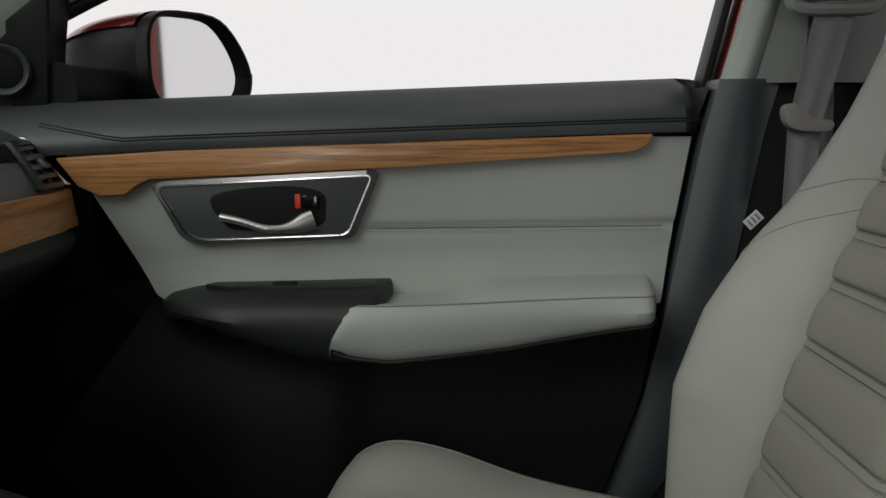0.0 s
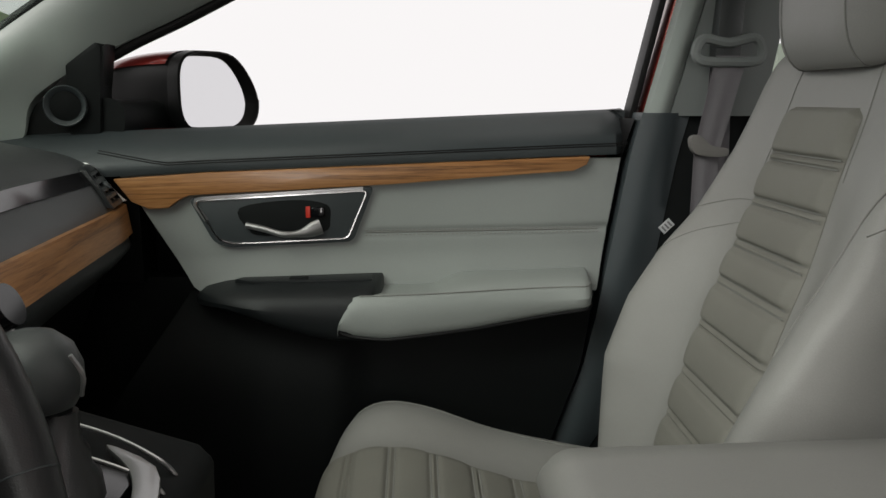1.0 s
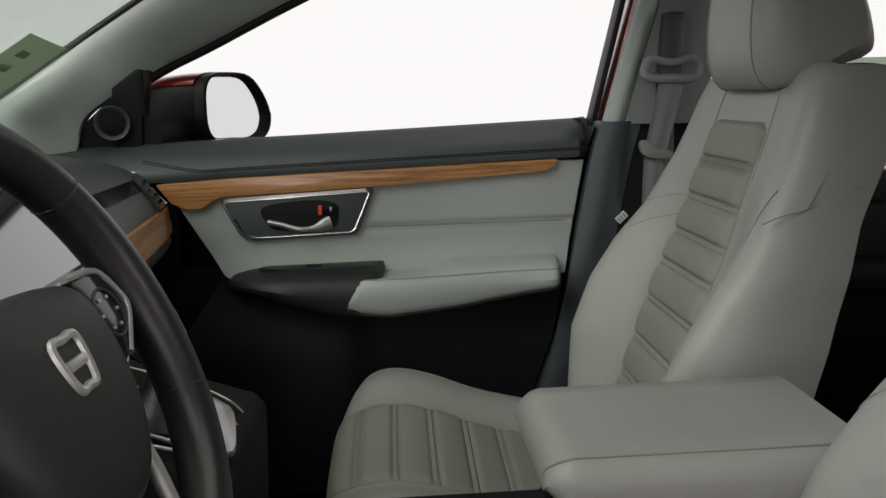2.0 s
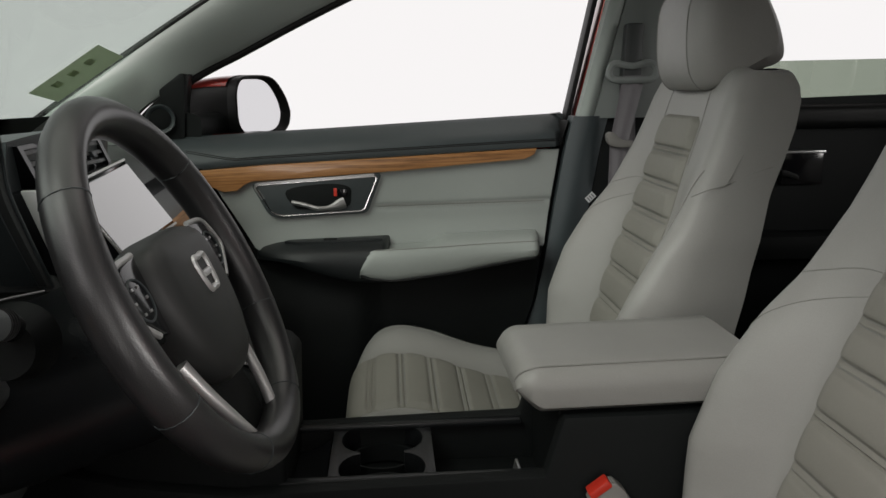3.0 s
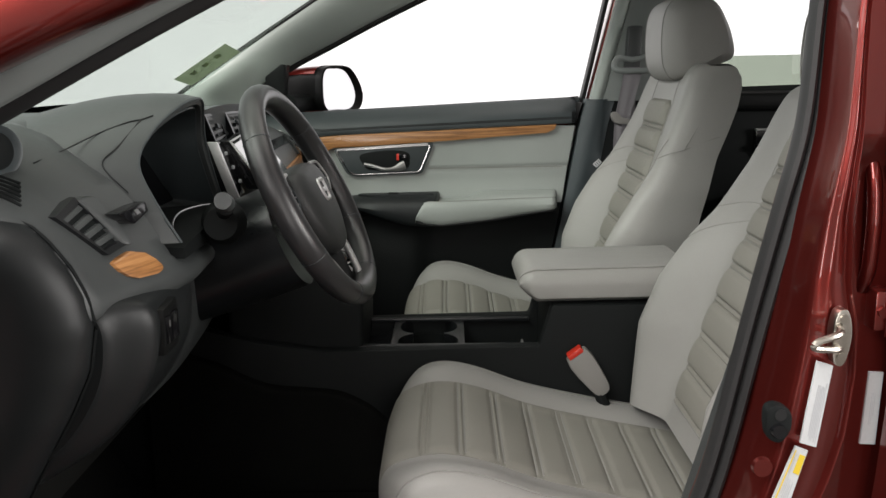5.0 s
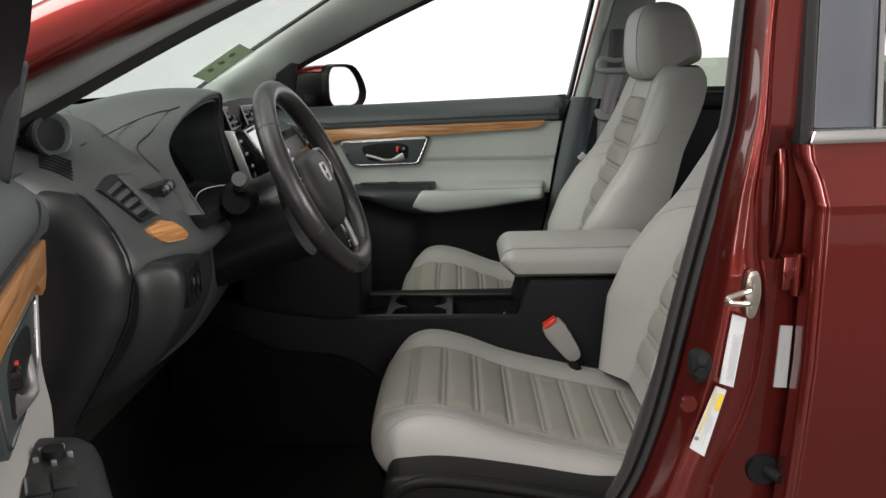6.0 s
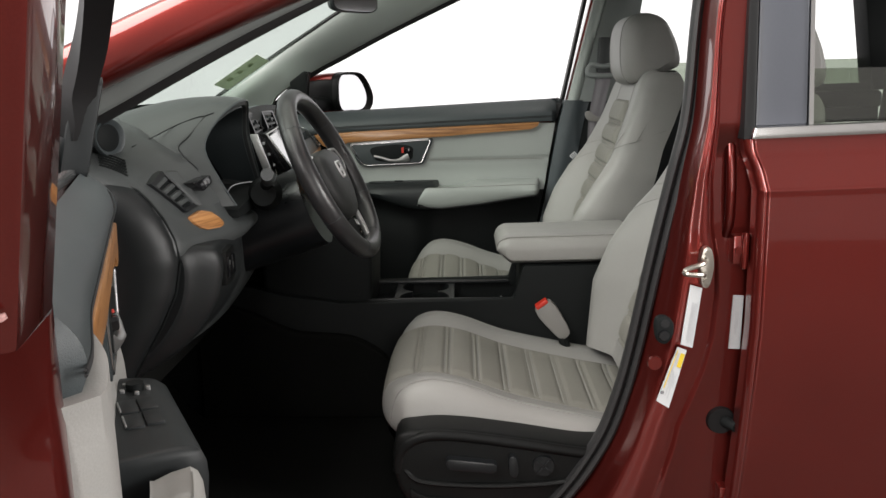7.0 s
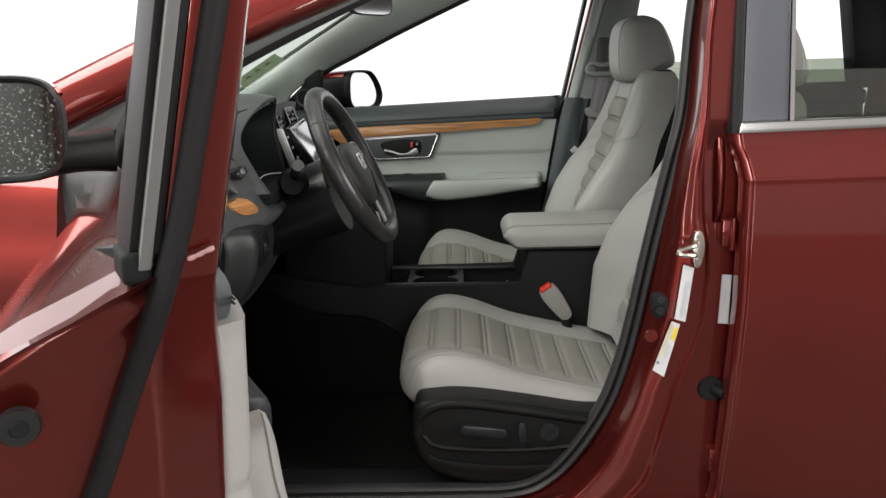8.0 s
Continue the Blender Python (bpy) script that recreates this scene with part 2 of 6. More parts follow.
def prism(points, lo, hi, axis="y", bevel=0.0, seg=2):
    """A polygon in the other two axes, drawn out from lo to hi along axis; lo and hi may be functions of the two."""
    bm = bmesh.new()

    def put(p, v):
        v = v(*p) if callable(v) else v
        return {"y": (p[0], v, p[1]), "x": (v, p[0], p[1]), "z": (p[0], p[1], v)}[axis]

    a = [bm.verts.new(put(p, lo)) for p in points]
    b = [bm.verts.new(put(p, hi)) for p in points]
    n = len(points)
    bm.faces.new(a)
    bm.faces.new(b)
    for i in range(n):
        bm.faces.new((a[i], a[(i + 1) % n], b[(i + 1) % n], b[i]))
    bmesh.ops.recalc_face_normals(bm, faces=bm.faces)
    if bevel:
        bevelled(bm, bevel, seg)
    return bm


def block(lo, hi, bevel=0.0, seg=2):
    (a, b, c), (d, e, f) = lo, hi
    return prism([(a, c), (d, c), (d, f), (a, f)], b, e, "y", bevel, seg)


def smooth_line(pts, n=8, closed=False):
    """Catmull-Rom through the points."""
    p = [Vector(q) for q in pts]
    out, m = [], len(p)
    for i in range(m if closed else m - 1):
        p0 = p[(i - 1) % m] if closed or i else p[0] * 2 - p[1]
        p1, p2 = p[i], p[(i + 1) % m]
        p3 = p[(i + 2) % m] if closed or i + 2 < m else p[-1] * 2 - p[-2]
        for k in range(n):
            t = k / n
            out.append(0.5 * (2 * p1 + (p2 - p0) * t + (2 * p0 - 5 * p1 + 4 * p2 - p3) * t * t + (3 * p1 - p0 - 3 * p2 + p3) * t ** 3))
    if not closed:
        out.append(p[-1])
    return out


def flat(pts, n=6, closed=True):
    return [(v.x, v.y) for v in smooth_line([(a, b, 0) for a, b in pts], n, closed)]


def sweep(path, section, closed=False, up=(0, 0, 1), turn=None):
    """section: 2D points (side, up) carried along the path."""
    path = [Vector(p) for p in path]
    rings, m = [], len(path)
    for i, p in enumerate(path):
        a = path[(i - 1) % m] if closed or i else p
        b = path[(i + 1) % m] if closed or i < m - 1 else p
        d = (b - a).normalized()
        s = d.cross(Vector(up)).normalized()
        u = s.cross(d)
        sec = section(i / (m - 1)) if callable(section) else section
        rings.append([p + s * x + u * y for x, y in sec])
    if closed:
        rings.append(rings[0])
    bm = loft(rings, cap=not closed)
    if closed:
        bmesh.ops.remove_doubles(bm, verts=bm.verts, dist=1e-6)
    return bm


def circle(r, n=10, ry=None):
    return [(r * math.cos(2 * math.pi * i / n), (ry or r) * math.sin(2 * math.pi * i / n)) for i in range(n)]


def tube(path, r, n=8, closed=False, up=(0, 0, 1)):
    return sweep(path, circle(r, n), closed, up)


def drum(centre, axis, r, h, n=24, r2=None, bevel=0.0):
    """A disc or cylinder from centre along axis."""
    c, a = Vector(centre), Vector(axis).normalized()
    s = a.orthogonal().normalized()
    u = a.cross(s)
    rings = [[c + a * k + (s * math.cos(2 * math.pi * i / n) + u * math.sin(2 * math.pi * i / n)) * q for i in range(n)] for k, q in ((0, r), (h, r if r2 is None else r2))]
    bm = loft(rings)
    return bevelled(bm, bevel, 2) if bevel else bm


def join(bm, *others):
    for o in others:
        me = bpy.data.meshes.new("joined")
        o.to_mesh(me)
        o.free()
        bm.from_mesh(me)
        bpy.data.meshes.remove(me)
    return bm


def ramp(v, a, b):
    t = min(1, max(0, (v - a) / (b - a)))
    return t * t * (3 - 2 * t)


def lerp(x, *pairs):
    """Piecewise-linear value at x."""
    for (a, p), (b, q) in zip(pairs, pairs[1:]):
        if x <= b:
            return p + (q - p) * max(0, (x - a) / (b - a))
    return pairs[-1][1]

# ---- studio ----
gbm = drum((0, 0, -0.05), (0, 0, 1), 9.0, 0.05, 96)
tagged(part("ground", gbm, M_STUDIO, smooth=False), "dark speckled studio floor", "floor", kind="structure")

# Disc added out of view to cut the light from overhead.
tagged(part("ceiling", drum((0, 0, 5.0), (0, 0, 1), 6.5, 0.1, 96), M_BLOCKER, smooth=False), "unseen grey disc that dims overhead light", "ceiling", kind="structure")

# Panel added behind the camera to weaken the flat light from there.
tagged(part("south_blocker", block((-6.5, -6.2, 0.0), (6.5, -6.05, 5.0)), M_BLOCKER, smooth=False), "unseen grey panel that cuts frontal light", "wall", kind="structure")


# ---- car body ----
car = thing("car", "dark red metallic car with open driver's door", "car")

# floor, firewall, roof
part("floor_pan", block((-1.1, -0.80, 0.30), (2.2, 0.66, 0.335), 0.01), M_CARPET, car, "black carpeted floor")
part("firewall", block((-1.12, -0.86, 0.30), (-1.02, 0.70, 1.02)), M_BLACK, car)
part("roof", sheet(lambda u, v: (0.02 + 2.2 * u, CY + (v - 0.5) * 1.34, 1.62 - 0.16 * (v - 0.5) ** 2 - 0.05 * (2 * u - 1) ** 2),
                   lambda u, v: (0.02 + 2.2 * u, CY + (v - 0.5) * 1.30, 1.585 - 0.16 * (v - 0.5) ** 2 - 0.05 * (2 * u - 1) ** 2), 12, 12), M_PAINT, car)
part("headliner", sheet(lambda u, v: (0.02 + 2.2 * u, CY + (v - 0.5) * 1.28, 1.580 - 0.16 * (v - 0.5) ** 2 - 0.05 * (2 * u - 1) ** 2),
                        lambda u, v: (0.02 + 2.2 * u, CY + (v - 0.5) * 1.26, 1.565 - 0.16 * (v - 0.5) ** 2 - 0.05 * (2 * u - 1) ** 2), 12, 12), M_PILLAR, car, "pale grey cloth headliner")


# A pillars: passenger side trim
def pillar(path, width, depth, up, name, mat, label="", e=0.7):
    sec = [(width * math.copysign(abs(math.cos(a)) ** e, math.cos(a)), depth * math.copysign(abs(math.sin(a)) ** e, math.sin(a))) for a in [2 * math.pi * i / 32 for i in range(32)]]
    return part(name, sweep(smooth_line(path, 6), sec, up=up), mat, car, label)


A_UP = smooth_line([(-0.93, 0.64, 1.02), (-0.86, 0.62, 1.068), (-0.735, 0.605, 1.151), (-0.595, 0.60, 1.242), (-0.442, 0.59, 1.336), (-0.30, 0.58, 1.42), (-0.05, 0.55, 1.55)], 8)
A_LO = smooth_line([(-0.76, 0.602, 1.00), (-0.614, 0.604, 1.05), (-0.578, 0.606, 1.126), (-0.468, 0.655, 1.204), (-0.365, 0.68, 1.258), (-0.19, 0.68, 1.345), (0.12, 0.63, 1.482)], 8)


def trim_at(u, v, d=0.0):
    n = len(A_UP) - 1
    k = min(n - 1, int(u * n))
    f = u * n - k
    p = A_UP[k].lerp(A_UP[k + 1], f).lerp(A_LO[k].lerp(A_LO[k + 1], f), v)
    return (p.x, p.y - 0.020 * math.sin(math.pi * v) ** 0.8 + d, p.z + 0.006 * math.sin(math.pi * v))


part("pillar_trim", sheet(trim_at, lambda u, v: trim_at(u, v, 0.03), 48, 14), M_PILLAR, car, "pale grey windscreen pillar trim")
part("glass_edge", tube([p + Vector((-0.004, 0.004, 0.004)) for p in A_UP[6:]], 0.007, 8), M_RUBBER, car, "black windscreen edge seal")
part("door_frame_seal", tube([p + Vector((0.004, 0.022, -0.002)) for p in A_LO[22:]], 0.011, 10), M_RUBBER, car, "black window opening seal")
pillar([(-1.02, 0.80, 0.97), (-0.80, 0.79, 1.075), (-0.62, 0.775, 1.185), (-0.33, 0.75, 1.34), (0.0, 0.71, 1.50), (0.25, 0.64, 1.60)], 0.03, 0.035, (0, 0.3, 1), "outer_pillar", M_PAINT)

# A pillar: driver side, red outside, dark jamb, rubber seal and pale trim
pillar([(-1.05, -0.96, 0.985), (-0.80, -0.93, 1.095), (-0.545, -0.90, 1.215), (-0.36, -0.885, 1.295), (0.0, -0.85, 1.44), (0.30, -0.80, 1.56), (0.55, -0.76, 1.60)], 0.031, 0.041, (0, 0.10, 1), "outer_pillar", M_PAINT, "dark red windscreen pillar", 0.6)
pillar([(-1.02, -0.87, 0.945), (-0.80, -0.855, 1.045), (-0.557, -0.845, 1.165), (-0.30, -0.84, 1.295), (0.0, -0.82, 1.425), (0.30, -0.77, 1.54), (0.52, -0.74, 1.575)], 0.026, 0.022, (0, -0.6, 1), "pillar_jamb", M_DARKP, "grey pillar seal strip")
pillar([(-1.00, -0.81, 0.915), (-0.80, -0.805, 1.015), (-0.567, -0.80, 1.137), (-0.322, -0.80, 1.262), (-0.10, -0.79, 1.365), (0.20, -0.76, 1.485), (0.42, -0.74, 1.53), (0.49, -0.745, 1.50)], 0.013, 0.012, (0, -0.6, 1), "door_seal", M_SEALG, "grey rubber door seal")
pillar([(-0.84, -0.772, 1.07), (-0.60, -0.765, 1.165), (-0.30, -0.745, 1.31), (0.0, -0.72, 1.45), (0.25, -0.68, 1.56)], 0.025, 0.025, (0, -0.5, 1), "pillar_trim", M_PILLAR)
# roof rail over the front door
pillar([(0.15, -0.79, 1.53), (0.6, -0.76, 1.60), (1.2, -0.75, 1.61), (1.8, -0.75, 1.58)], 0.06, 0.05, (0, -0.4, 1), "roof_rail", M_PAINT)
pillar([(0.15, 0.60, 1.55), (0.6, 0.58, 1.60), (1.2, 0.57, 1.61), (1.8, 0.57, 1.58)], 0.06, 0.05, (0, 0.4, 1), "roof_rail", M_PAINT)
# pillar-foot speakers
foot = part("speaker_foot", prism([(-0.603, 1.040), (-0.49, 1.045), (-0.466, 1.208), (-0.528, 1.164), (-0.584, 1.112), (-0.607, 1.066)], 0.6115, 0.66, "y", 0.004), M_SHIELD, car, "black pillar-foot panel with speaker")
pod = part("speaker_pod", drum((-0.615, -0.768, 1.095), (0.9, -0.42, 0.05), 0.024, 0.053, 36, 0.034, 0.006), M_BLACK, car, "round black tweeter pod")
for holder, c, ax, r in ((foot, Vector((-0.529, 0.598, 1.112)), Vector((0.25, -1, 0)).normalized(), 0.032), (pod, Vector((-0.615, -0.768, 1.095)) + Vector((0.9, -0.42, 0.05)).normalized() * 0.050, Vector((0.9, -0.42, 0.05)).normalized(), 0.033)):
    side = ax.orthogonal().normalized()
    over = ax.cross(side)
    rings = [[c + ax * h + (side * math.cos(t) + over * math.sin(t)) * r * q for t in [2 * math.pi * i / 40 for i in range(40)]] for q, h in ((1.0, 0.0), (1.0, 0.007), (0.95, 0.010), (0.86, 0.009), (0.74, 0.004), (0.70, 0.003))]
    part("speaker_ring", loft(rings, cap=False), M_SOFT, holder, "grey speaker ring")
    part("speaker_grille", loft([[c + ax * h + (side * math.cos(t) + over * math.sin(t)) * r * q for t in [2 * math.pi * i / 32 for i in range(32)]] for q, h in ((0.71, 0.001), (0.71, 0.004), (0.4, 0.0065), (0.05, 0.007))]), M_BLACK, holder)
# footwell sides and tunnel
part("kick_panel", block((-1.02, 0.60, 0.33), (-0.33, 0.66, 0.84), 0.01), M_BLACK, car)
part("kick_panel", block((-1.02, 0.585, 0.83), (-0.42, 0.66, 1.03), 0.01), M_BLACK, car)
part("kick_panel", block((-1.02, -0.84, 0.33), (-0.62, -0.80, 1.0), 0.01), M_BLACK, car)
part("tunnel", prism([(-0.205, 0.33), (0.035, 0.33), (0.01, 0.62), (-0.19, 0.62)], -1.02, -0.40, "x", 0.01), M_CARPET, car)
part("floor_mat", sheet(lambda u, v: (-0.80 + 0.75 * u, -0.74 + 0.48 * v, 0.352 + 0.25 * ramp(-u, -0.25, 0.0) + 0.004 * math.sin(9 * v)), lambda u, v: (-0.80 + 0.75 * u, -0.74 + 0.48 * v, 0.337 + 0.25 * ramp(-u, -0.25, 0.0)), 20, 12), M_CARPET, car, "black carpet mat")

CARPET = [(-0.62, 0.665), (-0.492, 0.625), (-0.42, 0.590), (-0.368, 0.572), (-0.305, 0.566), (-0.241, 0.559), (-0.189, 0.536), (-0.150, 0.505), (-0.10, 0.44), (-0.08, 0.345)]
part("tunnel_carpet", prism([(p.x, p.z) for p in smooth_line([(x, 0, z) for x, z in CARPET], 6)] + [(-0.62, 0.345)], -0.252, -0.20, "y", 0.009, 3), M_CARPET, car, "black moulded tunnel carpet")

# windscreen
def glass_x(y, z):
    return -0.686 + (z - 1.172) / 0.64 - 0.12 * (1 - ((y - CY) / 0.70) ** 2)


def glass_at(u, v, d=0.0):
    z = 0.98 + 0.57 * u
    y = CY + (v - 0.5) * (1.46 - 0.22 * u)
    return (glass_x(y, z) + d, y, z)


part("windscreen", sheet(glass_at, lambda u, v: glass_at(u, v, -0.006), 12, 16), M_GLASS, car, "green-tinted windscreen glass")
part("windscreen_band", sheet(lambda u, v: glass_at(u * 0.25, v, 0.002), lambda u, v: glass_at(u * 0.25, v, 0.006), 3, 16), M_GLOSS, car, "black ceramic band at windscreen base")

# driver-side B pillar with its curved foot and the rubber seal
SEAL = [(0.475, 1.50), (0.4455, 1.31), (0.430, 1.13), (0.4095, 1.036), (0.390, 0.944), (0.371, 0.85), (0.345, 0.712), (0.324, 0.625), (0.295, 0.543), (0.243, 0.455), (0.187, 0.392), (0.12, 0.360), (0.0, 0.354), (-0.25, 0.352), (-0.55, 0.352), (-0.72, 0.40), (-0.80, 0.55)]
seal_line = flat(SEAL, 6, closed=False)


def pillar_face(u, v):
    i = u * (len(seal_line) - 1)
    k = int(min(i, len(seal_line) - 2))
    a, b = seal_line[k], seal_line[k + 1]
    f = i - k
    x, z = a[0] + (b[0] - a[0]) * f, a[1] + (b[1] - a[1]) * f
    wide = lerp(z, (0.34, 0.03), (0.40, 0.08), (0.46, 0.13), (0.524, 0.115), (0.60, 0.100), (0.70, 0.112), (0.757, 0.114), (0.831, 0.105), (0.895, 0.088), (0.94, 0.066), (1.02, 0.042), (1.08, 0.030), (1.17, 0.020), (1.25, 0.016), (1.5, 0.014))
    x2, z2 = x + wide, z - 0.10 * ramp(-z, -0.55, -0.36)
    t = v
    bulge = -0.792 - 0.080 * ramp(t, 0.10, 0.34) - 0.004 * math.sin(math.pi * ramp(t, 0.34, 0.86)) - 0.007 * math.sin(math.pi * ramp(t, 0.86, 0.99)) + 0.038 * ramp(t, 0.93, 1.0)
    tuck = 0.10 * max(0, z - 1.05)
    return (x + (x2 - x) * t, bulge + tuck, z + (z2 - z) * t)


part("door_pillar", sheet(pillar_face, lambda u, v: (lambda p: (p[0] + 0.004, p[1] + 0.055, p[2]))(pillar_face(u, v)), 96, 44), M_PAINT, car, "glossy dark red door pillar and sill")


def jamb_face(u, v):
    z = 0.20 + 1.30 * u
    x0 = lerp(z, (0.20, -0.30), (0.34, 0.14), (0.42, 0.30), (0.50, 0.34), (0.60, 0.40), (0.70, 0.445), (0.80, 0.462), (0.90, 0.462), (1.0, 0.440), (1.10, 0.440), (1.25, 0.452), (1.5, 0.480))
    x = x0 + (0.540 - x0) * v
    sunk = ramp(-z, -1.115, -1.055)
    y = -0.869 + 0.10 * max(0, z - 1.05) + 0.026 * sunk
    return (x, y, z)


part("pillar_jamb", sheet(jamb_face, lambda u, v: (jamb_face(u, v)[0], jamb_face(u, v)[1] + 0.04, jamb_face(u, v)[2]), 130, 8), M_PAINT, car, "dark red pillar jamb")
part("jamb_rib", sweep(smooth_line([(0.482, -0.838, 0.925), (0.483, -0.850, 0.95), (0.482, -0.855, 0.985), (0.481, -0.856, 1.02), (0.480, -0.851, 1.055), (0.480, -0.838, 1.085)], 6), circle(0.0085, 14), up=(0, -1, 0)), M_PAINT, car, "pressed rib in pillar jamb")
sealp = [(x, -0.792 + 0.10 * max(0, z - 1.05), z) for x, z in seal_line]
part("door_seal", sweep(sealp, [(-0.0125, -0.014), (0.013, -0.014), (0.0145, 0.002), (0.0115, 0.009), (0.006, 0.011), (0.001, 0.007), (-0.001, 0.002), (-0.004, 0.009), (-0.009, 0.015), (-0.0135, 0.012), (-0.015, 0.003)], up=(0, -1, 0)), M_SEALG, car, "black rubber door seal")
part("pillar_inner_trim", sheet(lambda u, v: (lambda z: (lerp(z, (0.5, 0.30), (0.98, 0.43), (1.5, 0.55)) + 0.13 * v, -0.765 + 0.10 * max(0, z - 1.05), z))(0.5 + 1.02 * u),
                                lambda u, v: (lambda z: (lerp(z, (0.5, 0.30), (0.98, 0.43), (1.5, 0.55)) + 0.13 * v, -0.70 + 0.10 * max(0, z - 1.05), z))(0.5 + 1.02 * u), 14, 4), M_CHAR, car)


# rear door, driver side
def side_y(z):
    return lerp(z, (0.20, -0.845), (0.40, -0.900), (0.55, -0.9085), (0.70, -0.9115), (0.80, -0.911), (0.90, -0.9095), (1.0, -0.9083), (1.009, -0.909), (1.0105, -0.9078), (1.06, -0.8962), (1.064, -0.8945), (1.09, -0.8915), (1.2, -0.874), (1.5, -0.826))


def door_front(z):
    return lerp(z, (0.28, 0.484), (0.531, 0.498), (0.687, 0.506), (0.78, 0.5105), (0.95, 0.5105), (1.005, 0.510), (1.04, 0.502), (1.07, 0.490), (1.13, 0.482))


def door_at(u, v):
    low = lerp(v, (0.0, 0.28), (0.40, 0.72), (0.72, 1.0), (0.74, 1.007), (0.77, 1.0115), (0.93, 1.058), (0.95, 1.066), (1.0, 1.088))
    z = low + 0.030 * u ** 2.4 * v
    d = 0.95 * u ** 2.4
    hem = 0.013 * (1 - math.sqrt(max(0, 1 - (1 - min(1, d / 0.011)) ** 2))) + 0.0022 * math.exp(-((d - 0.0125) / 0.0016) ** 2)
    return (door_front(z) + d, side_y(low) + hem, z)


rear_door = thing("rear_door", "closed dark red rear door with chrome belt line", "car door")
part("door_skin", sheet(door_at, lambda u, v: (door_at(u, v)[0] + 0.004 * (1 - u), side_y(min(1.05, door_at(u, v)[2])) + 0.05, door_at(u, v)[2] - 0.002), 90, 76), M_PAINT, rear_door)
part("belt_moulding", prism([(0.494, 1.0885), (1.45, 1.117), (1.45, 1.136), (0.498, 1.1075)], -0.902, -0.86, "y", 0.004), M_CHROME, rear_door, "bright chrome belt moulding")
part("window_post", prism([(0.507, 1.108), (0.588, 1.110), (0.592, 1.5), (0.518, 1.5)], lambda x, z: -0.88 + 0.15 * (z - 1.1), lambda x, z: -0.80 + 0.15 * (z - 1.1), "y", 0.003), M_POST, rear_door, "satin blue-grey window post")
part("post_edge", prism([(0.589, 1.108), (0.5965, 1.108), (0.5975, 1.5), (0.592, 1.5)], lambda x, z: -0.884 + 0.15 * (z - 1.1), lambda x, z: -0.82 + 0.15 * (z - 1.1), "y"), M_CHROME, rear_door)
part("post_seal", prism([(0.487, 1.087), (0.505, 1.087), (0.514, 1.5), (0.500, 1.5)], lambda x, z: -0.885 + 0.15 * (z - 1.1), lambda x, z: -0.81 + 0.15 * (z - 1.1), "y", 0.003), M_RUBBER, rear_door)
part("window_glass", prism([(0.592, 1.10), (1.45, 1.12), (1.45, 1.20), (0.592, 1.196)], -0.850, -0.846, "y"), M_TINT, rear_door, "lowered green-tinted side glass").visible_shadow = False
part("inner_panel", prism([(0.56, 0.42), (1.4, 0.42), (1.45, 1.11), (0.60, 1.10)], -0.80, -0.72, "y", 0.01), M_BLACK, rear_door)
part("rear_post", prism([(1.36, 1.11), (1.60, 1.11), (1.60, 1.55), (1.30, 1.55)], -0.86, -0.70, "y", 0.01), M_BLACK, rear_door)

# rear quarter, tail
part("quarter_panel", sheet(lambda u, v: (1.47 + 0.7 * u, side_y(0.3 + 0.85 * v), 0.3 + 0.85 * v), lambda u, v: (1.47 + 0.7 * u, side_y(0.3 + 0.85 * v) + 0.05, 0.3 + 0.85 * v), 6, 14), M_PAINT, car)
part("quarter_panel", sheet(lambda u, v: (1.47 + 0.7 * u, 2 * CY - side_y(0.3 + 0.85 * v), 0.3 + 0.85 * v), lambda u, v: (1.47 + 0.7 * u, 2 * CY - side_y(0.3 + 0.85 * v) - 0.05, 0.3 + 0.85 * v), 6, 14), M_PAINT, car)
part("tailgate", block((2.17, -0.86, 0.4), (2.25, 0.66, 1.15), 0.02), M_PAINT, car)
part("tail_post", prism([(1.62, 1.13), (2.2, 1.13), (2.15, 1.55), (1.55, 1.55)], 0.58, 0.68, "y", 0.01), M_CHAR, car)
part("tail_post", prism([(1.72, 1.13), (2.2, 1.13), (2.15, 1.55), (1.65, 1.55)], -0.86, -0.76, "y", 0.01), M_CHAR, car)

# front wing and bonnet
def wing_y(x, z):
    return -0.93 - 0.05 * ramp(z, 1.0, 0.8) + 0.10 * ramp(-x, 1.2, 2.0)


part("bonnet", sheet(lambda u, v: (-1.03 - 0.95 * u, CY + (v - 0.5) * (1.62 - 0.12 * u), 1.05 - 0.14 * u * u + 0.05 * math.cos((v - 0.5) * 2.6) - 0.075),
                     lambda u, v: (-1.03 - 0.95 * u, CY + (v - 0.5) * (1.62 - 0.12 * u), 1.03 - 0.14 * u * u + 0.05 * math.cos((v - 0.5) * 2.6) - 0.085), 14, 18), M_PAINT, car)
part("front_wing", sheet(lambda u, v: (-0.70 - 1.25 * u, wing_y(-0.7 - 1.25 * u, 0.35 + 0.71 * v) + 0.03 * ramp(v, 0.9, 1.0), 0.35 + (0.715 - 0.14 * u * u) * v),
                         lambda u, v: (-0.70 - 1.25 * u, wing_y(-0.7 - 1.25 * u, 0.35 + 0.69 * v) + 0.13 + 0.04 * ramp(v, 0.88, 1.0), 0.34 + (0.69 - 0.12 * u * u) * v), 18, 18), M_PAINT, car)
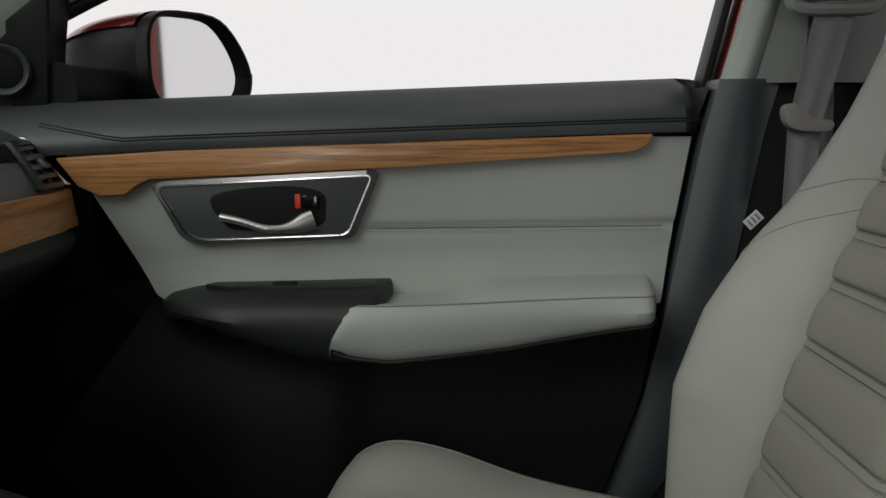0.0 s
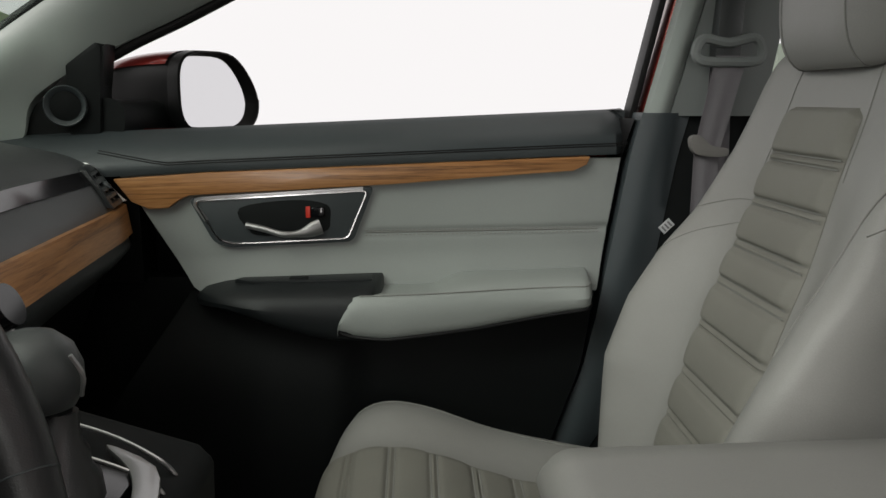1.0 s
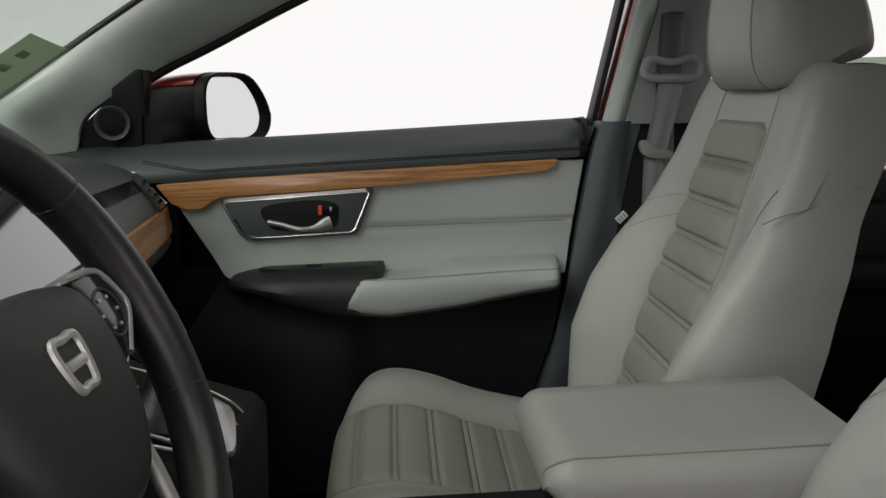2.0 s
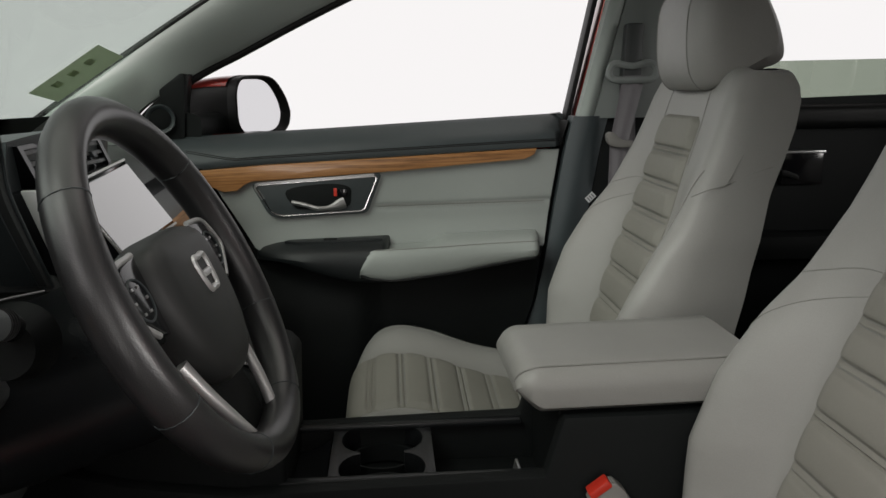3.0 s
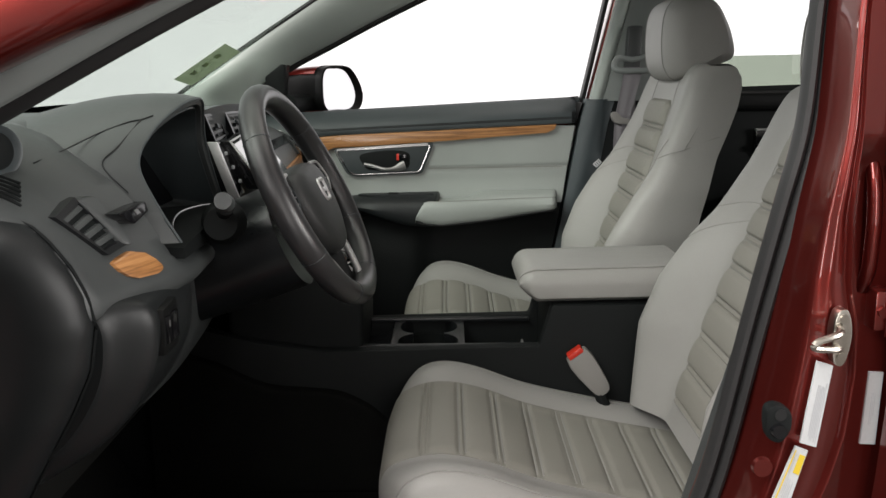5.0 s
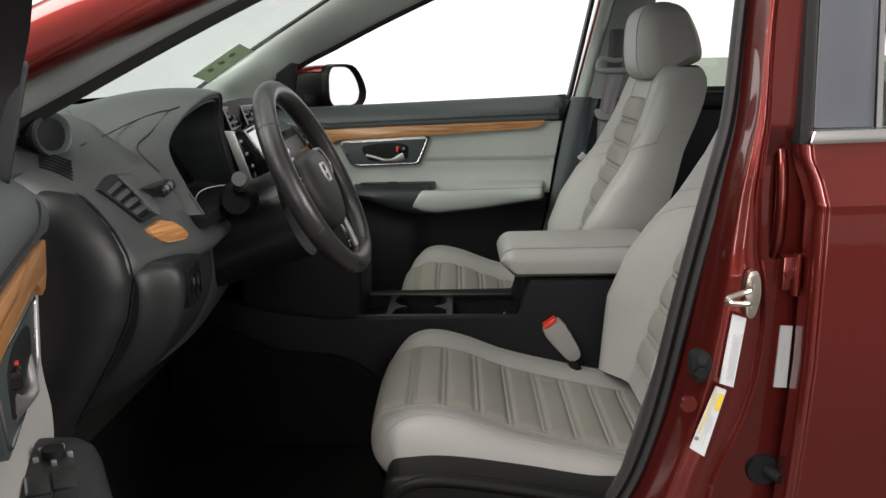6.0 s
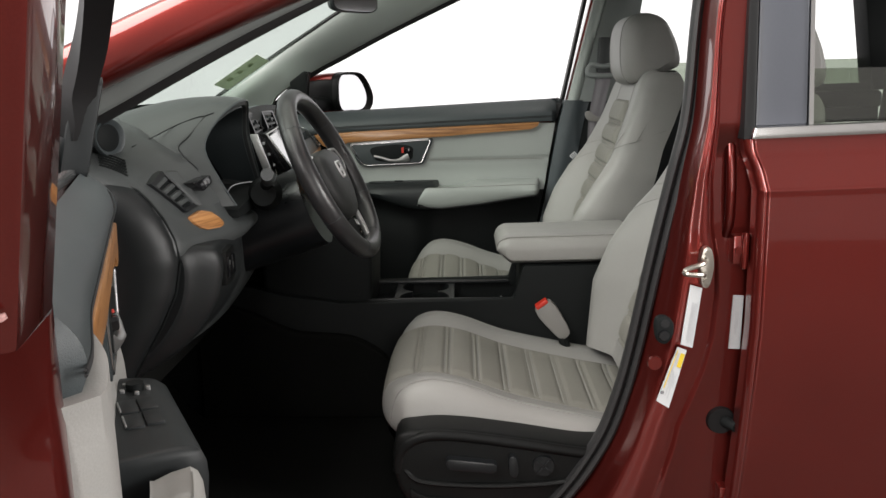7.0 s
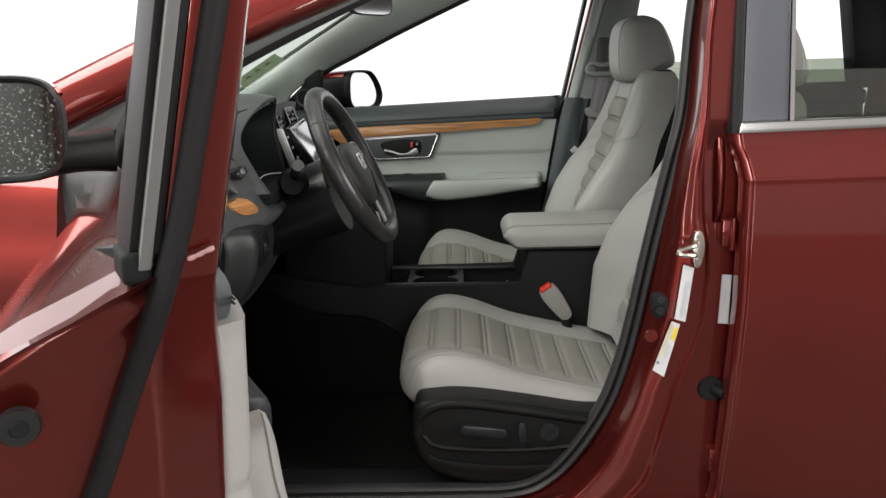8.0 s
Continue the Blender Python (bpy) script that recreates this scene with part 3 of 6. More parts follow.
part("front_wing", sheet(lambda u, v: (-0.70 - 1.25 * u, 2 * CY - wing_y(-0.7 - 1.25 * u, 0.35 + 0.71 * v) - 0.03 * ramp(v, 0.9, 1.0), 0.35 + (0.715 - 0.14 * u * u) * v),
                         lambda u, v: (-0.70 - 1.25 * u, 2 * CY - wing_y(-0.7 - 1.25 * u, 0.35 + 0.69 * v) - 0.13, 0.34 + (0.69 - 0.12 * u * u) * v), 18, 18), M_PAINT, car)
part("nose_panel", block((-1.99, -0.82, 0.42), (-1.93, 0.62, 0.87), 0.025), M_PAINT, car)
part("door_sill", block((-0.85, -0.92, 0.22), (0.5, -0.78, 0.345), 0.02), M_PAINT, car)
part("sill_trim", block((-0.70, -0.80, 0.335), (0.20, -0.70, 0.362), 0.01), M_BLACK, car, "black plastic sill trim")
part("far_sill", block((-0.85, 0.60, 0.22), (1.6, 0.74, 0.345), 0.02), M_BLACK, car)

# passenger-side B pillar trim
def far_edge(z):
    return lerp(z, (0.40, 0.165), (0.531, 0.255), (0.664, 0.305), (0.752, 0.325), (1.03, 0.374), (1.10, 0.392), (1.5, 0.49))


part("lower_pillar_trim", sheet(lambda u, v: (far_edge(0.40 + 0.70 * v) + 0.085 * u, 0.668 - 0.022 * math.sin(math.pi * (0.25 + 0.75 * u)), 0.40 + 0.70 * v),
                                lambda u, v: (far_edge(0.40 + 0.70 * v) + 0.085 * u, 0.72, 0.40 + 0.70 * v), 8, 26), M_SHEEN, car, "black vinyl lower pillar trim, window sheen in its colour")
part("pillar_foot", sheet(lambda u, v: (far_edge(0.40 + 0.70 * v) + 0.083 + 0.17 * u, 0.672 - 0.006 * u, 0.40 + 0.695 * v),
                          lambda u, v: (far_edge(0.40 + 0.70 * v) + 0.083 + 0.17 * u, 0.73, 0.40 + 0.695 * v), 4, 26), M_BLACK, car, "black pillar panel")
part("upper_pillar_trim", sheet(lambda u, v: (0.404 + 0.105 * v + 0.036 * u, 0.665 - 0.055 * v - 0.012 * math.sin(math.pi * u), 1.095 + 0.45 * v),
                                lambda u, v: (0.404 + 0.105 * v + 0.036 * u, 0.735 - 0.06 * v, 1.095 + 0.45 * v), 6, 8), M_PILLAR, car, "pale grey upper pillar trim")
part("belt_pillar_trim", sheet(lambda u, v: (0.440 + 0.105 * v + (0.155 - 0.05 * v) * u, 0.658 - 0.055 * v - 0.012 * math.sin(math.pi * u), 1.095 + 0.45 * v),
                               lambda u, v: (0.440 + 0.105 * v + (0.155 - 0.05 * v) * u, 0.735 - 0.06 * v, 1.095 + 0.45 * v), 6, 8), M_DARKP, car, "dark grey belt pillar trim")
part("outer_pillar", prism([(0.412, 1.09), (0.422, 1.09), (0.517, 1.50), (0.505, 1.50)], 0.738, 0.79, "y", 0.002), M_PAINT, car)
part("window_post", prism([(0.427, 1.09), (0.60, 1.10), (0.64, 1.5), (0.522, 1.5)], 0.745, 0.80, "y", 0.003), M_BLACK, car)

# passenger-side rear door
far_door = thing("rear_door", "black-trimmed closed rear door with lowered window", "car door")
part("inner_panel", sheet(lambda u, v: (0.60 + 0.85 * u, 0.68 - 0.03 * math.sin(math.pi * v), 0.42 + (0.705 + 0.02 * u) * v), lambda u, v: (0.60 + 0.85 * u, 0.76, 0.42 + (0.70 + 0.02 * u) * v), 8, 14), M_BLACK, far_door)
part("door_skin", block((0.6, 0.77, 0.35), (1.47, 0.80, 1.10), 0.01), M_PAINT, far_door)
part("belt_trim", block((0.60, 0.640, 1.062), (1.45, 0.70, 1.118), 0.018, 3), M_SHIELD, far_door, "black padded belt trim")
plate_far = part("latch_plate", block((0.885, 0.642, 0.93), (0.99, 0.67, 1.008), 0.006), M_GLOSS, far_door, "gloss black latch plate with silver edge")
part("silver_edge", block((0.884, 0.638, 1.005), (0.992, 0.655, 1.011), 0.002), M_SILVER, plate_far)
part("door_handle", prism(flat([(0.885, 0.966), (0.905, 0.963), (0.925, 0.952), (0.922, 0.943), (0.905, 0.950), (0.887, 0.952)], 3), 0.630, 0.65, "y", 0.003), M_SHIELD, plate_far)
part("armrest", block((0.80, 0.58, 0.76), (1.35, 0.68, 0.82), 0.02), M_BLACK, far_door)
part("window_glass", prism([(0.60, 1.11), (1.50, 1.13), (1.50, 1.225), (0.60, 1.218)], 0.742, 0.746, "y"), M_TINT, far_door, "lowered green-tinted side glass").visible_shadow = False
part("rear_post", prism([(1.42, 1.12), (1.62, 1.12), (1.55, 1.5), (1.36, 1.5)], 0.66, 0.76, "y", 0.01), M_BLACK, far_door)


# ---- front doors ----
def y_panel(x, z=0.9):
    return 0.614 + 0.14 * x


def edge_r(z):
    return lerp(z, (0.40, 0.15), (0.531, 0.245), (0.664, 0.295), (0.752, 0.315), (1.03, 0.362), (1.10, 0.385))


def edge_l(z):
    return lerp(z, (0.40, -0.60), (0.795, -0.285), (0.829, -0.335), (1.0, -0.433), (1.10, -0.52))


def front_door(driver):
    who = "open dark red driver's door with wood trim" if driver else "closed passenger door with wood trim and lowered window"
    d = thing("front_door", who, "car door")
    # padded upper trim
    x_front, x_end = (-0.50, 0.366) if driver else (-0.66, 0.385)
    def upper(u, v):
        x = x_front + (x_end - x_front) * u
        top, low = 1.071 + 0.036 * (x + 0.5) / 0.9, lerp(x, (-0.66, 0.985), (-0.52, 1.00), (-0.455, 1.006), (-0.31, 1.013), (0.0, 1.022), (0.28, 1.030), (0.385, 1.050 if driver else 1.032))
        z = low + (top - low) * v
        y0 = (y_panel(x) - 0.008 * ramp(x, 0.16, 0.33) if driver else max(y_panel(x), 0.545)) - 0.008
        y = y0 + ((0.703 + 0.125 * (x - 0.43) - 0.014 - y0) if driver else 0.075) * v ** 1.6 - 0.012 * math.sin(math.pi * v) + 0.05 * ramp(x, x_end - 0.013, x_end + 0.002) ** 2
        return (x, y, z)
    part("upper_trim", bevelled(sheet(upper, lambda u, v: (upper(u, v)[0], 0.692 + 0.125 * (upper(u, v)[0] - 0.43) if driver else 0.745, upper(u, v)[2] - 0.004), 30, 10), 0.004), M_SOFT, d, "black padded vinyl upper trim")
    for k in (0.20, 0.25):
        part("seam", tube([Vector(upper((-0.47 - x_front + (x_end + 0.455) * i / 40) / (x_end - x_front), k + 0.35 * max(0, 0.12 - i / 40) / 0.12)) + Vector((0, -0.0004, 0)) for i in range(41)], 0.0010, 5), M_RUBBER, d)
    # the driver's panel swells towards its rear edge
    def swell(x):
        return 0.031 * ramp(x, 0.12, 0.31) if driver else 0.0
    # wood trim
    wood = [(-0.445, 1.003), (-0.31, 1.011), (0.0, 1.020), (0.306, 1.029), (0.300, 1.015), (0.277, 1.005), (0.12, 0.9965), (-0.02, 0.988), (-0.22, 0.980), (-0.335, 0.976), (-0.352, 0.968), (-0.366, 0.957), (-0.395, 0.956), (-0.42, 0.968)]
    if driver:
        wood = [(x, z - (0.010 if k in (4, 5, 6, 7) else 0.0)) for k, (x, z) in enumerate(wood)]
    part("wood_trim", prism(wood, lambda x, z: y_panel(x) - 0.012, lambda x, z: y_panel(x) + 0.01, "y", 0.003), M_WOOD, d, "glossy brown wood-grain trim strip")
    # main vinyl panel
    def front(z):
        return edge_l(z) - (0.045 if driver else 0.0)

    def panel(u, v):
        z = 0.80 + (0.225 + (0.018 * ramp(u, 0.7, 0.85) if driver else 0.0)) * v
        rear = edge_r(z) - (0.010 if driver else 0.0)
        x = front(z) + (rear - front(z)) * u
        y = y_panel(x) + 0.002 + 0.012 * math.exp(-((z - 0.907) / 0.006) ** 2) * ramp(x, -0.09, -0.05) * 0.35 - 0.012 * ramp(z, 0.88, 0.80) - swell(x) 
        if driver:
            y += 0.022 * ramp(x, rear - 0.016, rear) ** 2
        return (x, y, z)
    # one vinyl, two copies: green-lit on the passenger side, neutral on the driver's
    part("door_panel", sheet(panel, lambda u, v: (panel(u, v)[0], 0.675, panel(u, v)[2]), 90, 60), M_GREY if driver else M_GREENLIT, d, "grey vinyl door panel with double stitching")
    for k in (0.903, 0.911):
        bm = bmesh.new()
        for i in range(56):
            x = -0.068 + 0.39 * i / 55
            z = k - 0.004 * (x + 0.07) / 0.4 + 0.002
            join(bm, tube([(x, y_panel(x) - 0.0005, z), (x + 0.004, y_panel(x + 0.004) - 0.0005, z)], 0.0009, 5))
        tagged(part("stitching", bm, M_GREY, d), kind="stuff")
    part("seam", tube([(x, y_panel(x) + 0.0055, 0.909 - 0.01 * (x + 0.07) / 0.4 * 0.4) for x in [-0.07 + 0.395 * i / 12 for i in range(13)]], 0.0014, 5), M_THREAD, d)
    # latch bezel
    bez = [(-0.338, 0.972), (-0.052, 0.985), (-0.087, 0.896), (-0.28, 0.892), (-0.302, 0.900)]
    c = Vector((-0.205, 0.937, 0))
    ins = [((x - c.x) * 0.93 + c.x, (z - c.y) * 0.86 + c.y) for x, z in bez]
    def rounded(pts, r=0.012):
        out = []
        for k, p in enumerate(pts):
            p, a, b = Vector(p), Vector(pts[k - 1]), Vector(pts[(k + 1) % len(pts)])
            p1, p2 = p + (a - p).normalized() * r, p + (b - p).normalized() * r
            out += [tuple(p1.lerp(p, t).lerp(p.lerp(p2, t), t)) for t in (0, 0.25, 0.5, 0.75, 1)]
        return out
    latch = part("latch_bezel", prism(rounded(bez), lambda x, z: y_panel(x) - 0.007, lambda x, z: y_panel(x) + 0.02, "y", 0.003), M_SOFT, d, "chrome-edged black latch recess")
    edge = rounded(ins, 0.010)
    part("chrome_edge", tube([(x, y_panel(x) - 0.008, z) for x, z in edge], 0.0019, 6, closed=True, up=(0, 1, 0)), M_CHROME, latch, "thin chrome edge")
    part("chrome_top", sweep([(x, y_panel(x) - 0.0075, z) for x, z in [(-0.312, 0.936), (-0.328, 0.962), (-0.326, 0.9685), (-0.318, 0.9705), (-0.20, 0.9755), (-0.070, 0.9815)]], [(-0.004, -0.0015), (0.004, -0.0015), (0.003, 0.0015), (-0.003, 0.0015)], up=(0, -1, 0)), M_SILVER, latch)
    part("plate", prism(rounded(ins, 0.010), lambda x, z: y_panel(x) - 0.0078, lambda x, z: y_panel(x) + 0.018, "y", 0.001), M_SOFT, latch)
    cup = flat([(-0.262, 0.955), (-0.18, 0.966), (-0.128, 0.958), (-0.122, 0.935), (-0.135, 0.912), (-0.225, 0.909), (-0.25, 0.92)], 4)
    part("cup", prism(cup, lambda x, z: y_panel(x) - 0.0095, lambda x, z: y_panel(x) + 0.01, "y", 0.003), M_BLACK, latch)
    lev = smooth_line([(-0.252, 0.928, 0), (-0.225, 0.922, 0), (-0.195, 0.9135, 0), (-0.165, 0.914, 0), (-0.137, 0.923, 0)], 5)
    part("handle", sweep([(p.x, y_panel(p.x) - (0.014 if driver else 0.022) + 0.010 * abs(2 * i / 20 - 1), p.y) for i, p in enumerate(lev)],
                         lambda f: circle(0.0065, 12, 0.0050 + 0.0075 * ramp(f, 0.62, 0.95))), M_SILVER, latch, "satin silver pull handle")
    part("lock_knob", block((-0.152, y_panel(-0.14) - 0.016, 0.938), (-0.130, y_panel(-0.14), 0.954), 0.003), M_GLOSS, latch)
    part("lock_flag", block((-0.160, y_panel(-0.15) - 0.013, 0.937), (-0.153, y_panel(-0.15) - 0.002, 0.955), 0.001), M_RED, latch, "red lock flag")
    # armrest: black switch base and grey pad
    deep = 0.040 if driver else 0.0

    def rest(x0, x1, r0, r1, y_out, z_back, z_crease, z_low, shrink):
        rings = []
        for i in range(41):
            f = i / 40
            f = f * f * (3 - 2 * f)
            x = x0 + (x1 - x0) * f
            a, b = min(1, (x - x0) / r0), min(1, (x1 - x) / r1)
            ea, eb = math.sqrt(max(0.0, 1 - (1 - a) ** 2)), math.sqrt(max(0.0, 1 - (1 - b) ** 2))
            yi = y_panel(x) + 0.02 if not (driver and shrink) else y_out(x) + deep + 0.050 + 0.05 * ramp(x, 0.16, 0.26)
            e = (0.15 + 0.85 * eb) * (1.0 if shrink else 0.1 + 0.9 * ea)
            yo = yi - (yi - y_out(x) - deep) * e
            zl = z_low(x) + (0.008 * (1 - ea) if shrink else 0)
            k = 0.18 + 0.82 * ea if shrink else 0.6 + 0.4 * ea
            zc, zb = zl + (z_crease(x) - zl) * k, zl + (z_back(x) - zl) * k
            h = zc - zl
            rings.append([(x, yi, zb + 0.001), (x, min(yo + 0.060, yi - 0.004), zb), (x, min(yo + 0.030, yi - 0.010), (zb + zc) / 2 + 0.002), (x, yo + 0.012, zc + 0.001), (x, yo + 0.005, zc - 0.005), (x, yo + 0.001, zc - 0.016),
                          (x, yo, zl + h * 0.55), (x, yo + 0.002, zl + h * 0.25), (x, yo + 0.007, zl + 0.004), (x, yo + 0.013, zl), (x, yi, zl - 0.004)])
        return rings
    base = rest(-0.300 if driver else -0.334, -0.016 if driver else -0.038, 0.07 if driver else 0.13, 0.012 if driver else 0.02, lambda x: 0.478 if driver else 0.487, lambda x: 0.842, lambda x: 0.836 if driver else 0.827, lambda x: (0.762 + 0.02 * ramp(-x, 0.22, 0.33)) if driver else 0.758 + 0.050 * ramp(-x, 0.09, 0.325), False)
    part("switch_base", loft(base), M_ARMB, d, "black armrest base with window switch")
    pad = rest(-0.016 if driver else -0.105, 0.306, 0.012 if driver else 0.035, 0.024, lambda x: 0.484 + 0.05 * ramp(x, -0.06, 0.28), lambda x: 0.822 + 0.017 * ramp(x, 0.035, 0.09), lambda x: 0.828 + 0.003 * x, lambda x: lerp(x, (-0.11, 0.768), (-0.034, 0.760), (0.107, 0.770), (0.30, 0.794)), True)
    # same green-lit and neutral copies as the door panel
    part("armrest_pad", loft(pad), M_GREY if driver else M_GREENLIT, d, "grey padded armrest")
    part("seam", tube([Vector(r[3]) + Vector((0, -0.0012, 0.0004)) for r in pad[7:38]], 0.0009, 5), M_THREAD, d)
    part("piping", tube([Vector(r[8]) + Vector((0, -0.001, -0.003)) for r in pad[2:38]], 0.0024, 6), M_RUBBER, d, "black piping")
    if not driver:
        part("switch_plate", prism([(-0.27, 0.552), (-0.24, 0.538), (-0.055, 0.548), (-0.055, 0.590), (-0.26, 0.568)], lambda x, y: 0.838, lambda x, y: 0.8445, "z", 0.001), M_ARMB, d)
    if driver:
        for i in range(2):
            for j in range(2):
                x, y = -0.133 - 0.044 * i + 0.14 * (0.020 * j), 0.546 + 0.0205 * j
                switch = part("window_switch", block((x, y, 0.836), (x + 0.040, y + 0.0195, 0.8448), 0.003), M_ARMB, d)
                if j:
                    part("switch_lip", block((x + 0.006, y + 0.0180, 0.842), (x + 0.036, y + 0.0200, 0.8458), 0.0008), M_SILVER, switch, "silver switch lip")
        part("mirror_knob", drum((-0.211, 0.561, 0.838), (0, 0, 1), 0.010, 0.012, 18, bevel=0.002), M_BLACK, d, "mirror adjusting knob")
        for i in range(5):
            a = i * 1.2566
            part("button", block((-0.214 + 0.018 * math.cos(a), 0.559 + 0.015 * math.sin(a), 0.838), (-0.208 + 0.018 * math.cos(a), 0.564 + 0.015 * math.sin(a), 0.8455), 0.001), M_SILVER, d)
    else:
        part("window_switch", block((-0.185, 0.545, 0.838), (-0.155, 0.562, 0.8475), 0.003), M_BLACK, d)
    # lower panel
    def lower(u, v):
        z = 0.40 + 0.42 * v
        x = lerp(z, (0.40, -0.62), (0.82, -0.345)) + (edge_r(z) - lerp(z, (0.40, -0.62), (0.82, -0.345))) * u
        return (x, y_panel(x) - 0.02 + 0.03 * ramp(v, 0.6, 1.0) - 0.03 * ramp(x, -0.06, -0.12) * (1 - ramp(v, 0.7, 1)), z)
    part("lower_panel", sheet(lower, lambda u, v: (lower(u, v)[0], 0.66, lower(u, v)[2]), 40, 20), M_BLACK, d, "black map-pocket lower panel")
    # shell: shut face, outer skin
    def skin_y(x, z):
        if driver:
            out = lerp(z + 0.040 * max(0, 0.43 - x) / 1.06, (0.34, 0.12), (0.55, 0.152), (0.86, 0.150), (0.96, 0.143), (1.0, 0.137), (1.03, 0.122), (1.048, 0.102), (1.065, 0.077), (1.076, 0.050), (1.091, 0.021), (1.10, 0.0))
            return 0.703 + 0.125 * (x - 0.43) + out * (1 - 0.22 * ramp(-x, -0.4, 0.5))
        return 0.79 - 0.125 * max(0, 0.40 - x) + 0.055 * ramp(z, 1.09, 0.98) + 0.02 * ramp(z, 0.98, 0.7) - 0.06 * ramp(z, 0.5, 0.25)
    tall = 0.76 if driver else 0.735

    def shell(u, v):
        z = 0.34 + (tall - (0.0 if not driver else 0.040 * (1 - u))) * v
        a, b = -0.63, edge_r(z) + (0.052 if driver else 0.04)
        x = a + (b - a) * u
        return (x, skin_y(x, z), z)
    part("door_skin", sheet(shell, lambda u, v: (shell(u, v)[0] - 0.012 * (u > 0.5), shell(u, v)[1] - 0.02, shell(u, v)[2]), 28, 76), M_PAINT, d, "dark red outer door skin")
    if driver:
        def rear_x(z):
            return edge_r(z) + 0.045 + 0.2 * max(0, z - 1.10)

        def inner_y(z):
            return 0.6535 - 0.13 * max(0, z - 1.10)

        def shut(u, v):
            z = 0.34 + 0.758 * v
            y = inner_y(z) + (skin_y(0.43, z) - 0.004 - inner_y(z)) * u
            return (rear_x(z) - (0.042 + 0.018 * ramp(z, 0.99, 1.08)) * min(1.0, max(0.0, (inner_y(z) + 0.050 - y) / 0.050)) - 0.006 * (1 - ramp(u, 0.0, 0.04)) ** 2 - 0.004 * ramp(u, 0.9, 1.0), y, z)
        part("shut_face", sheet(shut, lambda u, v: (shut(u, v)[0] - 0.05, shut(u, v)[1], shut(u, v)[2]), 60, 50), M_PAINT, d, "dark red door edge with black seal")
        seal = smooth_line([(rear_x(z) + 0.006, y, z) for z, y in ((0.36, 0.80), (0.5, 0.80), (0.65, 0.80), (0.8, 0.79), (0.90, 0.765), (0.978, 0.737), (1.038, 0.716), (1.08, 0.702), (1.127, 0.689), (1.172, 0.680), (1.242, 0.667), (1.36, 0.648), (1.5, 0.625))], 5)
        part("edge_seal", sweep(seal, [(-0.0066, -0.010), (-0.0066, 0.000), (-0.004, 0.004), (0.0, 0.006), (0.004, 0.004), (0.0066, 0.000), (0.0066, -0.010)], up=(1, 0, 0)), M_RUBBER, d, "black rubber door seal")
        plug = part("latch_plug", drum((0.418, 0.776, 1.024), (1, 0, 0), 0.0115, 0.004, 28, 0.0100, 0.001), M_RUBBER, d, "round black rubber plug")
        part("plug_dimple", drum((0.422, 0.776, 1.024), (1, 0, 0), 0.005, 0.002, 20, 0.004), M_BLACK, plug)
        # weld mark where frame and door meet, its glint painted pale pink
        part("weld_mark", sweep(smooth_line([(0.4385, 0.686, 1.1085), (0.4385, 0.681, 1.110), (0.4385, 0.677, 1.1115), (0.4385, 0.6715, 1.1135)], 3), lambda f: circle(0.0010 + 0.0007 * abs(math.sin(9 * f)), 6)), M_GLINT, d, "weld with its glint painted pale pink")
    else:
        part("edge_trim", sheet(lambda u, v: (edge_r(0.34 + 0.75 * v) + 0.001 + 0.012 * u, 0.668 + 0.06 * u, 0.34 + 0.75 * v), lambda u, v: (edge_r(0.34 + 0.75 * v) - 0.01, 0.70 + 0.03 * u, 0.34 + 0.75 * v), 3, 20), M_RUBBER, d)
    if not driver:
        part("inner_shell", block((-0.64, 0.668, 0.38), (0.20, 0.70, 1.03), 0.01), M_BLACK, d)
    part("door_bottom", block((-0.60, 0.66, 0.33), (0.18, 0.74, 0.36), 0.01), M_PAINT, d)
    # window frame
    if driver:
        def bar(name, a, b, mat, x0=0.400, x1=0.431, label="", z0=1.096, lean=0.13):
            return part(name, prism([(x0, z0), (x1, z0), (x1 + 0.085, 1.50), (x0 + 0.085, 1.50)], lambda x, z: 0.6685 + a - lean * (z - 1.10), lambda x, z: 0.6685 + b - 0.15 * (z - 1.10), "y", 0.0012), mat, d, label)
        part("frame_post", prism([(0.376, 1.096), (0.431, 1.096), (0.516, 1.50), (0.461, 1.50)], lambda x, z: 0.6535 + 0.28 * (x - 0.376 - 0.21 * (z - 1.096)) - 0.13 * (z - 1.10), lambda x, z: 0.7005 - 0.15 * (z - 1.10), "y", 0.003), M_PAINT, d, "dark red window frame post")
        bar("frame_strip", 0.032, 0.0362, M_RUBBER, 0.395, 0.434, "", 1.112, 0.15)
        bar("frame_moulding", 0.0364, 0.0430, M_BRIGHT, 0.395, 0.4350, "bright grey window frame moulding", 1.104, 0.15)
        bar("frame_channel", 0.0432, 0.048, M_RUBBER, 0.375, 0.430, "", 1.112, 0.15)
        part("belt_end", block((0.396, 0.703, 1.096), (0.434, 0.719, 1.114), 0.004, 3), M_BLACK, d, "black belt moulding end")
        part("belt_moulding", prism([(-0.44, 0.585), (0.39, 0.699), (0.39, 0.712), (-0.44, 0.600)], lambda x, y: 1.085 + 0.028 * x / 0.4 * (1 if x > 0 else 0.6), lambda x, y: 1.098 + 0.028 * x / 0.4 * (1 if x > 0 else 0.6), "z", 0.003), M_CHROME, d, "chrome belt moulding")
